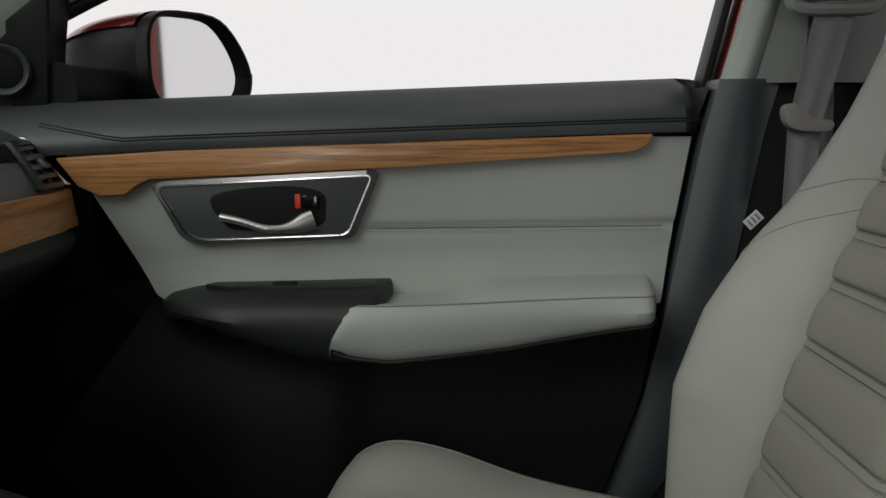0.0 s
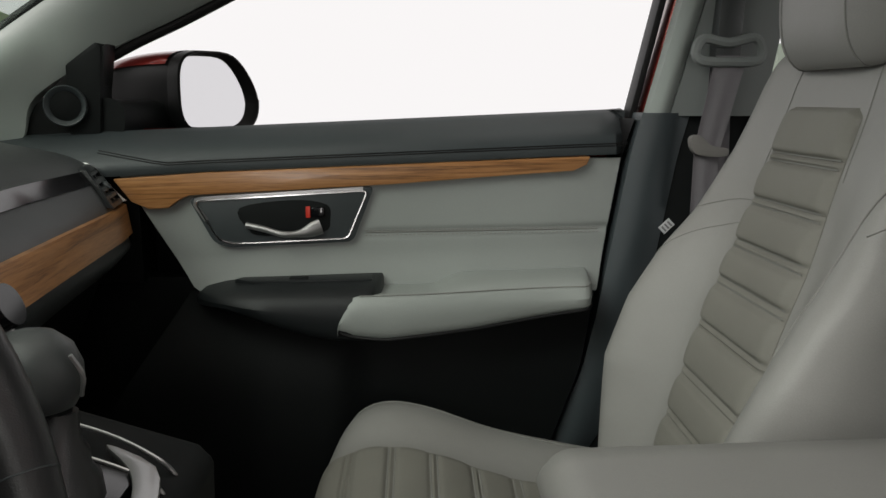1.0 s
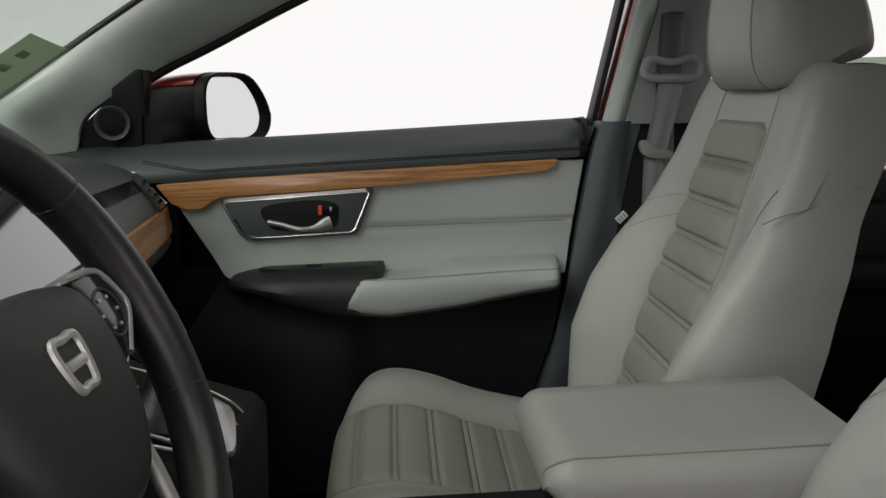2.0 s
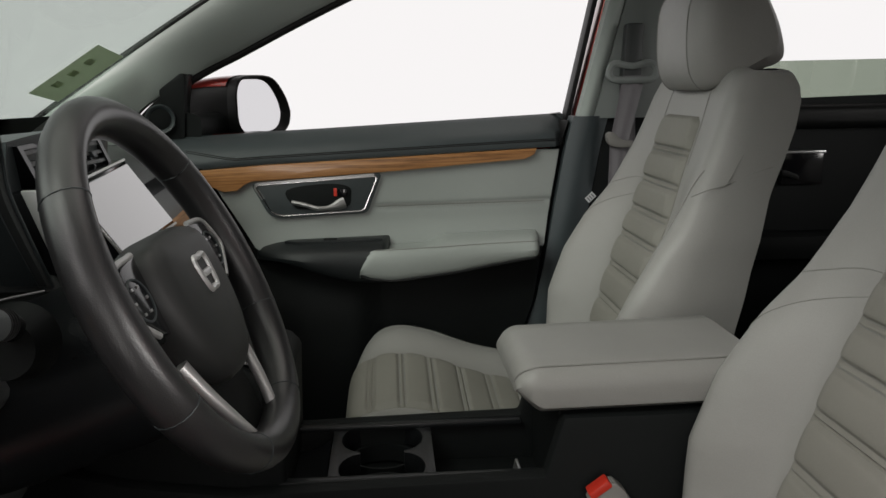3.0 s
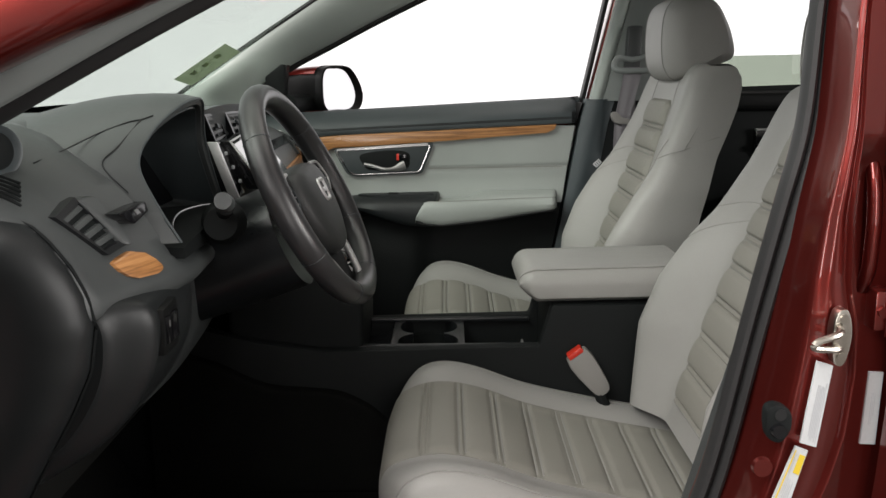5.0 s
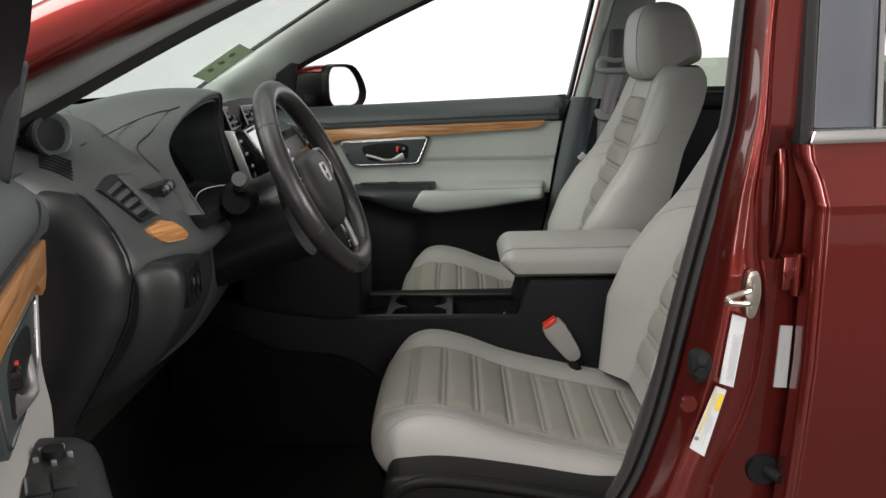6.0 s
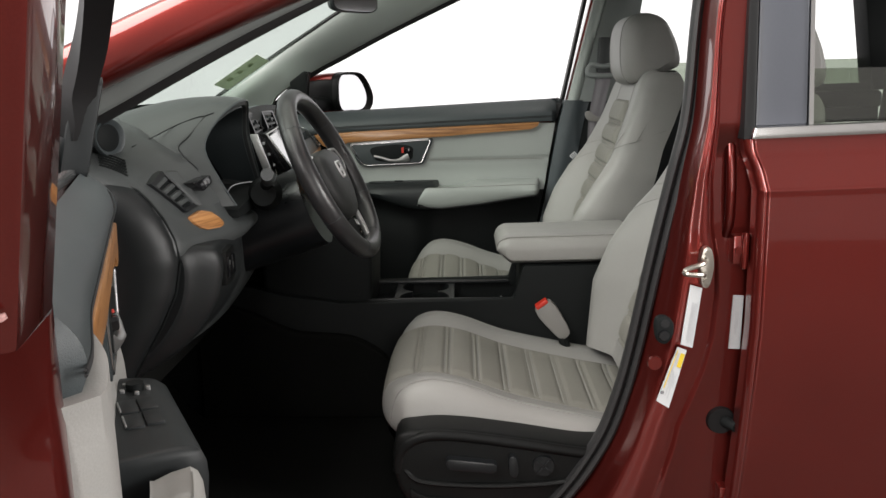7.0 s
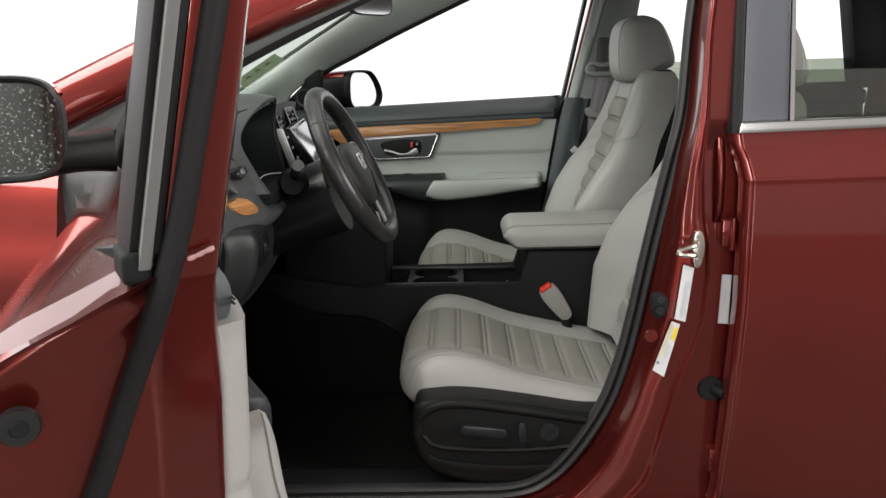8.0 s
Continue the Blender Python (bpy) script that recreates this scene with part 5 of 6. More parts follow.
part("console_side", prism([(-0.95, 0.34), (0.46, 0.34), (0.46, 0.732), (0.19, 0.732), (0.165, 0.648), (-0.26, 0.640), (-0.40, 0.66), (-0.55, 0.70), (-0.95, 0.72)], 0.0, 0.03, "y", 0.006), M_BLACK, con)
part("console_tray", block((-0.42, -0.195, 0.34), (0.19, 0.0, 0.575), 0.004), M_BLACK, con)
part("console_box", block((0.185, -0.20, 0.34), (0.455, 0.005, 0.734), 0.01), M_BLACK, con)
# cup holder plate with two wells
for sgn, mid in ((1, -0.1275), (-1, 0.010)):
    lobes = []
    for c in (-0.148, -0.046):
        lobes += [(mid + sgn * (0.040 - 0.034 * math.cos(a)), c + 0.0475 * math.sin(a)) for a in [math.pi * (k / 10 - 0.5) * 0.92 for k in range(11)]]
    outline = [(mid - sgn * 0.008, -0.1955), (mid + sgn * 0.034, -0.1955)] + lobes + [(mid + sgn * 0.034, 0.0015), (mid - sgn * 0.008, 0.0015)]
    part("cup_plate", prism(outline, 0.604, 0.636, "z", 0.0015), M_GLOSSY, con, "satin black cup-holder plate")
part("console_rail", block((-0.42, -0.2, 0.634), (0.165, -0.184, 0.6435), 0.003), M_GLOSSY, con)
part("console_rail", block((-0.42, -0.012, 0.634), (0.165, 0.004, 0.6435), 0.003), M_GLOSSY, con)
part("tray_liner", sheet(lambda u, v: (-0.34 + 0.20 * u, -0.186 + 0.176 * v, 0.600 + 0.022 * (2 * u - 1) ** 4), lambda u, v: (-0.34 + 0.20 * u, -0.186 + 0.176 * v, 0.577), 14, 4), M_GLOSSY, con, "shiny black tray liner")
part("tray_tab", prism([(0.130, 0.60), (0.134, 0.60), (0.141, 0.632), (0.137, 0.632)], -0.17, -0.13, "y", 0.001), M_SILVER, con)
for y in (-0.148, -0.045):
    rings = [[(-0.058 + r * math.cos(a), y + r * 0.88 * math.sin(a), z) for a in [2 * math.pi * i / 28 for i in range(28)]] for r, z in ((0.051, 0.576), (0.052, 0.606), (0.047, 0.606), (0.045, 0.58))]
    part("cup_holder", loft(rings, cap=False), M_BLACK, con)
rings = []
for i in range(30):
    f = (i / 29) ** 1.9
    x = 0.126 + 0.335 * f
    e = (1 - max(0, 1 - f / 0.10) ** 2) ** 0.5 if f < 0.10 else 1.0
    zt = 0.770 + 0.032 * e + 0.006 * f
    zl = max(0.734, 0.764 - 0.30 * f) + 0.004 * f
    b = min(1.0, (zt - zl) / 0.05)
    tuck = 0.014 * max(0, 1 - f / 0.08) ** 2
    yn, yf = -0.224 + tuck, 0.010 - tuck
    rings.append([(x, yn + 0.02, zl), (x, yn + 0.004, zl + 0.010 * b), (x, yn, (zl + zt) / 2), (x, yn + 0.004, zt - 0.014 * b), (x, yn + 0.016, zt - 0.003 * b), (x, yn + 0.05, zt), (x, yf - 0.05, zt), (x, yf - 0.016, zt - 0.003 * b), (x, yf - 0.004, zt - 0.014 * b), (x, yf, (zl + zt) / 2), (x, yf - 0.004, zl + 0.010 * b), (x, yf - 0.02, zl)])
part("armrest_lid", loft(rings), M_GREY, con, "grey padded armrest lid")
part("seam", tube([Vector(r[4]) + Vector((0, -0.0006, 0.0006)) for r in rings[1:]], 0.0015, 5), M_THREAD, con)


def buckle(x, y, z):
    b = thing("seat_belt_buckle", "grey seat-belt buckle with red release button", "buckle")
    body = prism(flat([(-0.022, 0.045), (0.022, 0.045), (0.021, -0.02), (0.012, -0.052), (-0.012, -0.052), (-0.021, -0.02)], 3), -0.012, 0.012, "y", 0.004)
    m = Matrix.Translation((x, y, z)) @ Matrix.Rotation(radians(-36), 4, "Y")
    bmesh.ops.transform(body, matrix=m, verts=body.verts)
    part("body", body, M_BUCKLE, b)
    red = block((-0.0165, -0.0135, 0.043), (0.0165, 0.0105, 0.0545), 0.003)
    bmesh.ops.transform(red, matrix=m, verts=red.verts)
    part("release_button", red, M_RED, b, "red release button")
    stalk = tube([(x + 0.02, y, z - 0.04), (x + 0.06, y, z - 0.14)], 0.012, 8)
    part("stalk", stalk, M_BLACK, b)


buckle(0.2605, -0.25, 0.604)

# ---- dashboard ----
dash = thing("dashboard", "charcoal dashboard with wood and silver trim", "dashboard")
STATIONS = [
    (-0.905, [(-0.95, 0.98), (-0.80, 1.00), (-0.68, 1.01), (-0.60, 1.00), (-0.565, 0.985), (-0.535, 0.97), (-0.51, 0.945), (-0.49, 0.925), (-0.48, 0.905), (-0.49, 0.89), (-0.55, 0.88), (-0.95, 0.86)]),
    (-0.895, [(-0.92, 0.990), (-0.80, 1.04), (-0.67, 1.048), (-0.582, 1.038), (-0.545, 1.025), (-0.512, 1.005), (-0.478, 0.968), (-0.474, 0.938), (-0.470, 0.912), (-0.480, 0.895), (-0.53, 0.88), (-1.0, 0.85)]),
    (-0.872, [(-0.92, 1.000), (-0.80, 1.05), (-0.66, 1.06), (-0.575, 1.05), (-0.535, 1.04), (-0.50, 1.02), (-0.466, 0.982), (-0.445, 0.945), (-0.436, 0.915), (-0.445, 0.895), (-0.51, 0.88), (-1.0, 0.85)]),
    (-0.79, [(-0.92, 1.030), (-0.82, 1.085), (-0.68, 1.09), (-0.58, 1.076), (-0.53, 1.057), (-0.488, 1.027), (-0.452, 0.985), (-0.425, 0.95), (-0.405, 0.925), (-0.415, 0.90), (-0.48, 0.88), (-1.0, 0.85)]),
    (-0.715, [(-0.92, 1.040), (-0.82, 1.10), (-0.68, 1.112), (-0.58, 1.10), (-0.50, 1.076), (-0.452, 1.042), (-0.418, 1.00), (-0.392, 0.955), (-0.378, 0.925), (-0.388, 0.897), (-0.46, 0.875), (-1.0, 0.85)]),
    (-0.66, [(-0.92, 1.045), (-0.82, 1.11), (-0.68, 1.123), (-0.60, 1.12), (-0.54, 1.09), (-0.515, 1.05), (-0.49, 1.0), (-0.43, 0.955), (-0.372, 0.925), (-0.382, 0.897), (-0.45, 0.875), (-1.0, 0.85)]),
    (-0.62, [(-0.92, 1.050), (-0.82, 1.115), (-0.68, 1.125), (-0.62, 1.12), (-0.60, 1.09), (-0.59, 1.05), (-0.57, 1.0), (-0.45, 0.955), (-0.375, 0.925), (-0.385, 0.897), (-0.45, 0.875), (-1.0, 0.85)]),
    (-0.365, [(-0.92, 1.050), (-0.82, 1.115), (-0.68, 1.125), (-0.62, 1.12), (-0.60, 1.09), (-0.59, 1.05), (-0.57, 1.0), (-0.45, 0.955), (-0.395, 0.925), (-0.40, 0.897), (-0.45, 0.875), (-1.0, 0.85)]),
    (-0.335, [(-0.92, 1.050), (-0.82, 1.11), (-0.68, 1.118), (-0.57, 1.118), (-0.50, 1.10), (-0.46, 1.07), (-0.43, 1.0), (-0.40, 0.955), (-0.375, 0.92), (-0.37, 0.88), (-0.40, 0.80), (-1.0, 0.78)]),
    (-0.15, [(-0.92, 1.050), (-0.82, 1.105), (-0.68, 1.115), (-0.56, 1.117), (-0.48, 1.105), (-0.445, 1.07), (-0.41, 1.0), (-0.375, 0.955), (-0.355, 0.92), (-0.35, 0.88), (-0.38, 0.78), (-1.0, 0.75)]),
    (0.02, [(-0.92, 1.050), (-0.82, 1.10), (-0.68, 1.11), (-0.56, 1.10), (-0.49, 1.08), (-0.455, 1.05), (-0.415, 1.0), (-0.385, 0.965), (-0.370, 0.92), (-0.385, 0.885), (-0.46, 0.80), (-1.0, 0.62)]),
    (0.25, [(-0.92, 1.040), (-0.82, 1.085), (-0.68, 1.095), (-0.575, 1.083), (-0.505, 1.063), (-0.463, 1.03), (-0.433, 1.0), (-0.403, 0.965), (-0.393, 0.92), (-0.405, 0.885), (-0.50, 0.80), (-1.0, 0.60)]),
    (0.45, [(-0.92, 1.030), (-0.82, 1.07), (-0.68, 1.075), (-0.58, 1.066), (-0.505, 1.050), (-0.460, 1.025), (-0.437, 0.998), (-0.418, 0.966), (-0.411, 0.92), (-0.420, 0.885), (-0.54, 0.80), (-1.0, 0.60)]),
    (0.535, [(-0.92, 1.020), (-0.82, 1.058), (-0.70, 1.062), (-0.60, 1.055), (-0.53, 1.045), (-0.482, 1.027), (-0.453, 0.998), (-0.432, 0.966), (-0.425, 0.92), (-0.434, 0.885), (-0.56, 0.80), (-1.0, 0.60)]),
    (0.585, [(-0.92, 1.000), (-0.82, 1.03), (-0.72, 1.035), (-0.66, 1.03), (-0.58, 1.022), (-0.535, 1.005), (-0.51, 0.985), (-0.49, 0.955), (-0.483, 0.915), (-0.49, 0.885), (-0.60, 0.82), (-1.0, 0.62)]),
]


def dash_at(y, k):
    for (a, p), (b, q) in zip(STATIONS, STATIONS[1:]):
        if y <= b:
            f = (y - a) / (b - a)
            return (p[k][0] + (q[k][0] - p[k][0]) * f, y, p[k][1] + (q[k][1] - p[k][1]) * f)


def face_x(y, z):
    """How far back the dash face stands at this height."""
    pts = [dash_at(y, k) for k in range(3, 10)]
    for a, b in zip(pts, pts[1:]):
        if b[2] <= z <= a[2]:
            f = (a[2] - z) / max(1e-6, a[2] - b[2])
            return a[0] + (b[0] - a[0]) * f
    return pts[-1][0]


rings = []
for (a, p), (b, q) in zip(STATIONS, STATIONS[1:]):
    n = max(1, int((b - a) / 0.02))
    for i in range(n):
        f = i / n
        pts = [(u[0] + (v[0] - u[0]) * f, 0, u[1] + (v[1] - u[1]) * f) for u, v in zip(p, q)]
        rings.append([(w.x, a + (b - a) * f, w.z) for w in smooth_line(pts[:11], 4)] + [(pts[11][0], a + (b - a) * f, pts[11][2])])
part("dash_shell", loft(rings), M_CHAR, dash, "charcoal grained dash shell", angle=60)


# instrument hood: a rim curve carried forwards
RIM = smooth_line([(-0.374, -0.712, 0.965), (-0.405, -0.70, 1.01), (-0.438, -0.672, 1.066), (-0.430, -0.63, 1.108), (-0.412, -0.57, 1.138), (-0.402, -0.51, 1.149), (-0.406, -0.457, 1.143), (-0.416, -0.424, 1.112), (-0.420, -0.408, 1.075), (-0.420, -0.372, 1.020), (-0.415, -0.338, 0.960)], 5)
HC = Vector((-0.45, -0.53, 1.02))


def hood(u, v):
    i = u * (len(RIM) - 1)
    k = min(int(i), len(RIM) - 2)
    p = RIM[k].lerp(RIM[k + 1], i - k)
    w = ramp(v, 0.0, 0.12)
    top = Vector((-0.66, -0.53 + (p.y + 0.53) * 1.10, 1.03 + (p.z - 1.03) * 0.80))
    q = p.lerp(top, v)
    lift = 0.014 * math.sin(math.pi * min(1, v * 1.0 + 0.06)) * (1 if p.z > 1.0 else 0.3)
    d = Vector((0, p.y - HC.y, p.z - HC.z)).normalized()
    return q + d * (lift + 0.004 * w)


def hood_in(u, v):
    i = u * (len(RIM) - 1)
    k = min(int(i), len(RIM) - 2)
    p = RIM[k].lerp(RIM[k + 1], i - k)
    d = Vector((0, p.y - HC.y, p.z - HC.z)).normalized()
    return Vector((p.x - 0.003 - 0.20 * v, p.y, p.z)) - d * (0.009 + 0.01 * v)


part("instrument_hood", sheet(hood, hood_in, 60, 14), M_CHAR, dash, "charcoal instrument hood")
def lining(u, v, k):
    i = u * (len(RIM) - 1)
    n = min(int(i), len(RIM) - 2)
    p = RIM[n].lerp(RIM[n + 1], i - n)
    d = Vector((0, p.y - HC.y, p.z - HC.z)).normalized()
    return Vector((p.x - 0.010 - 0.16 * v, p.y, p.z)) - d * (0.0125 + 0.012 * v + k)


part("hood_lining", sheet(lambda u, v: lining(u, v, 0.003), lambda u, v: lining(u, v, 0.0), 60, 6), M_SOFT, dash, "black lining inside hood")
part("hood_edge", tube([Vector(p) for p in RIM], 0.0022, 6, up=(1, 0, 0)), M_SOFT, dash)
part("instrument_panel", prism(flat([(-0.69, 0.95), (-0.675, 1.06), (-0.60, 1.12), (-0.51, 1.130), (-0.45, 1.115), (-0.425, 1.06), (-0.385, 1.0), (-0.36, 0.95)], 4), lambda y, z: -0.505 - 0.3 * (z - 1.0), lambda y, z: -0.585 - 0.3 * (z - 1.0), "x"), M_GLOSS, dash, "dark instrument display")
part("panel_arc", tube(smooth_line([(-0.395, -0.665, 0.960), (-0.415, -0.62, 0.974), (-0.425, -0.55, 0.980), (-0.418, -0.47, 0.977), (-0.40, -0.40, 0.970)], 6), 0.0014, 6), M_SILVER, dash)
part("panel_shelf", sheet(lambda u, v: (-0.375 - 0.20 * u, -0.70 + 0.35 * v, 0.955 + 0.012 * math.sin(math.pi * v) + 0.01 * u), lambda u, v: (-0.375 - 0.20 * u, -0.70 + 0.35 * v, 0.94), 6, 16), M_BLACK, dash)
# touch screen with a thick bright edge, silver strip beside it
scr = [(-0.29, 0.978), (-0.015, 0.978), (-0.015, 1.075), (-0.29, 1.066)]
sx = lambda y, z: -0.350 - 0.70 * (z - 0.975) - 0.036 * (y + 0.29)
screen = part("touch_screen", prism(scr, lambda y, z: sx(y, z) + 0.004, lambda y, z: sx(y, z) - 0.03, "x", 0.002), M_GLOSS, dash, "silver-edged touch screen")
part("screen_edge", tube([(sx(y, z) + 0.005, y, z) for y, z in ((-0.016, 1.0745), (-0.289, 1.0655), (-0.2895, 0.9785), (-0.016, 0.9785))], 0.0022, 8), M_BLADE, screen, "thin silver screen edge")
part("display_glass", prism([(-0.283, 0.984), (-0.021, 0.984), (-0.021, 1.069), (-0.283, 1.060)], lambda y, z: sx(y, z) + 0.0062, lambda y, z: sx(y, z) + 0.003, "x"), M_SCREEN, screen, "glossy dark display glass")
part("silver_strip", prism([(-0.346, 0.965), (-0.339, 0.965), (-0.345, 1.070), (-0.352, 1.070)], lambda y, z: -0.387 - 0.32 * (z - 0.98), lambda y, z: -0.405 - 0.32 * (z - 0.98), "x", 0.002), M_BLADE, dash, "bright silver trim strip")
part("button_panel", prism([(-0.336, 0.972), (-0.290, 0.972), (-0.290, 1.066), (-0.342, 1.066)], lambda y, z: -0.39 - 0.40 * (z - 0.98), lambda y, z: -0.43 - 0.36 * (z - 0.98), "x", 0.002), M_GLOSS, dash)
for k in range(3):
    part("button", block((-0.393 - 0.011 * k, -0.311, 0.993 + 0.025 * k), (-0.3885 - 0.011 * k, -0.304, 0.999 + 0.025 * k), 0.001), M_INKL, dash)


def vent(quad, n=4, split=0.55, proud=0.011, face=face_x, label="black air vent with slanted slats"):
    """A framed outlet lying on the dash face; the corners run low near, low far, high far, high near."""
    def on(y, z, d):
        return (face(y, z) + d, y, z)

    def at(u, v):
        a, b, c, e = quad
        return ((a[0] + (b[0] - a[0]) * u) * (1 - v) + (e[0] + (c[0] - e[0]) * u) * v, (a[1] + (b[1] - a[1]) * u) * (1 - v) + (e[1] + (c[1] - e[1]) * u) * v)

    def bar(name, u0, v0, u1, v1, d0, d1, mat, owner, bev=0.0):
        pts = [at(u0, v0), at(u1, v0), at(u1, v1), at(u0, v1)]
        return part(name, prism(pts, lambda y, z: on(y, z, d1)[0], lambda y, z: on(y, z, d0)[0], "x", bev), mat, owner)
    lo, hi = 0.10, 0.90
    frame = bmesh.new()
    o, i = [at(0, 0), at(1, 0), at(1, 1), at(0, 1)], [at(lo, lo), at(hi, lo), at(hi, hi), at(lo, hi)]
    A, B, C, D = [[frame.verts.new(on(*p, d)) for p in q] for q, d in ((o, proud), (i, proud), (o, -0.03), (i, -0.03))]
    for k in range(4):
        j = (k + 1) % 4
        for q, r in ((A, B), (A, C), (B, D), (C, D)):
            frame.faces.new((q[k], q[j], r[j], r[k]))
    v = part("air_vent", bevelled(frame, 0.002), M_GLOSSY, dash, label)
    bar("duct", lo, lo, hi, hi, -0.02, 0.003, M_BLACK, v)
    for k in range(n):
        z = lo + (hi - lo) * (k + 0.45) / n
        bar("louvre", lo, z, hi, z + 0.36 / n, 0.0, proud - 0.002, M_CHAR, v, 0.0012)
    if split:
        bar("vane", split, lo, split + 0.05, hi, 0.0, proud - 0.004, M_SOFT, v)
        bar("vane_knob", split - 0.03, 0.42, split + 0.09, 0.60, 0.0, proud + 0.003, M_SOFT, v, 0.001)
    return v


vent([(-0.806, 0.9690), (-0.771, 0.9755), (-0.776, 1.038), (-0.832, 1.022)], 4, 0, proud=0.009)
centre = lambda y, z: -0.448 - 0.25 * (z - 1.09) - 0.10 * (y + 0.30)
vent([(-0.305, 1.067), (-0.165, 1.066), (-0.190, 1.116), (-0.330, 1.116)], 3, 0.5, face=centre)
vent([(-0.15, 1.066), (-0.03, 1.066), (-0.05, 1.110), (-0.17, 1.114)], 3, 0.5, face=lambda y, z: -0.452 - 0.25 * (z - 1.09))
part("vent_hump", sheet(lambda u, v: (-0.445 - 0.14 * u, -0.345 + 0.335 * v, 1.122 - 0.012 * u + 0.006 * math.sin(math.pi * v)), lambda u, v: (-0.452 - 0.13 * u, -0.345 + 0.335 * v, 1.06), 8, 16), M_SOFT, dash, "black hump over centre vents")
vent([(0.44, 0.972), (0.521, 0.972), (0.539, 1.027), (0.45, 1.025)])
part("vent_edge", prism([(0.519, 0.972), (0.530, 0.972), (0.549, 1.029), (0.538, 1.029)], lambda y, z: face_x(y, z) + 0.014, lambda y, z: face_x(y, z) - 0.01, "x", 0.002), M_BLADE, dash, "silver vent edge")
part("vent_bar", prism([(-0.7765, 0.9745), (-0.7645, 0.9765), (-0.757, 1.037), (-0.778, 1.036)], lambda y, z: face_x(y, z) + 0.015, lambda y, z: face_x(y, z) - 0.01, "x", 0.0045, 3), M_CHAR, dash, "charcoal bar beside vent")


def top_z(x, y):
    """Height of the dash top."""
    p = [dash_at(y, k) for k in range(6)]
    for a, b in zip(p, p[1:]):
        if a[0] <= x <= b[0]:
            return a[2] + (b[2] - a[2]) * (x - a[0]) / (b[0] - a[0])
    return p[-1][2]


# defrost slots at the dash end
for k in range(6):
    yy = -0.846 + 0.0085 * k
    x0 = -0.563 - 0.004 * k
    part("defrost_slot", sheet(lambda u, v: (x0 + 0.046 * u, yy + 0.0045 * v, top_z(x0 + 0.046 * u, yy + 0.0045 * v) + 0.003), lambda u, v: (x0 + 0.046 * u, yy + 0.0045 * v, top_z(x0 + 0.046 * u, yy) - 0.01), 6, 1), M_BLACK, dash)
# wood trims
part("wood_trim", prism([(-0.806, 0.9585), (-0.770, 0.9665), (-0.753, 0.961), (-0.745, 0.951), (-0.741, 0.941), (-0.746, 0.9355), (-0.757, 0.933), (-0.787, 0.9345), (-0.797, 0.939), (-0.803, 0.947)], lambda y, z: face_x(y, z) + 0.006, lambda y, z: face_x(y, z) - 0.012, "x", 0.002), M_WOOD, dash, "small wood-grain dash trim")


def strip(z0, z1, y0, y1, d0, d1):
    return sheet(lambda u, v: (lambda y, z: (face_x(y, z) + d1, y, z))(y0 + (y1 - y0) * u, (z0 + (z1 - z0) * v)), lambda u, v: (lambda y, z: (face_x(y, z) + d0, y, z))(y0 + (y1 - y0) * u, (z0 + (z1 - z0) * v)), 24, 5)


part("wood_trim", bevelled(strip(0.922, 0.966, 0.03, 0.555, -0.01, 0.008), 0.002), M_WOOD, dash, "long wood-grain dash trim")
part("gloss_strip", bevelled(strip(1.004, 1.022, 0.03, 0.45, -0.01, 0.003), 0.001), M_GLOSS, dash, "gloss black trim strip")
start_x = lambda y, z: -0.4305 + 0.20 * (y + 0.778) - 0.5 * (z - 1.016)
part("start_panel", prism([(-0.757, 0.999), (-0.713, 1.009), (-0.708, 1.0215), (-0.776, 1.0155)], start_x, lambda y, z: start_x(y, z) - 0.02, "x", 0.002), M_GLOSS, dash, "gloss black button panel")
part("button_mark", prism([(-0.742, 1.009), (-0.733, 1.010), (-0.735, 1.0155), (-0.743, 1.015)], lambda y, z: start_x(y, z) + 0.001, lambda y, z: start_x(y, z) - 0.002, "x"), M_SILVER, dash)
# creases of the padded top, their shade drawn as thin dark tubes
for line in ([(-0.542, -0.752, 1.0785), (-0.528, -0.699, 1.089), (-0.497, -0.655, 1.108), (-0.463, -0.630, 1.122), (-0.447, -0.620, 1.125), (-0.435, -0.607, 1.130)],
             [(-0.448, -0.622, 1.124), (-0.466, -0.667, 1.091), (-0.481, -0.686, 1.073), (-0.471, -0.695, 1.057), (-0.443, -0.703, 1.032)]):
    part("seam", tube(smooth_line(line, 6), 0.0011, 6), M_CHARD, dash)


# end cap, knee panel, glove box
def cap_edge(z):
    return lerp(z, (0.50, -0.62), (0.62, -0.575), (0.698, -0.526), (0.784, -0.472), (0.84, -0.444), (0.895, -0.433), (0.935, -0.440), (0.968, -0.455), (1.0, -0.478), (1.020, -0.498), (1.034, -0.535), (1.045, -0.60))


def cap_face(u, v):
    z = 0.45 + 0.595 * v
    edge = cap_edge(z)
    x = -0.66 + (edge + 0.66) * u ** 0.6
    d = min(1, (edge - x) / 0.07)
    return (x, -0.866 - (0.048 - 0.02 * ramp(v, 0.9, 1.0)) * math.sqrt(max(0, 1 - (1 - d) ** 2)) + 0.05 * ramp(-z, -0.8, -0.5), z)


part("end_cap", sheet(cap_face, lambda u, v: (cap_face(u, v)[0] - 0.012, -0.80, cap_face(u, v)[2] - 0.006), 40, 48), M_CHARD, dash, "charcoal curved dash end panel")
part("seam", tube([Vector(cap_face(1, 0.36 + 0.64 * i / 40)) + Vector((0.001, -0.003, 0)) for i in range(41)], 0.0022, 6), M_BLACK, dash)
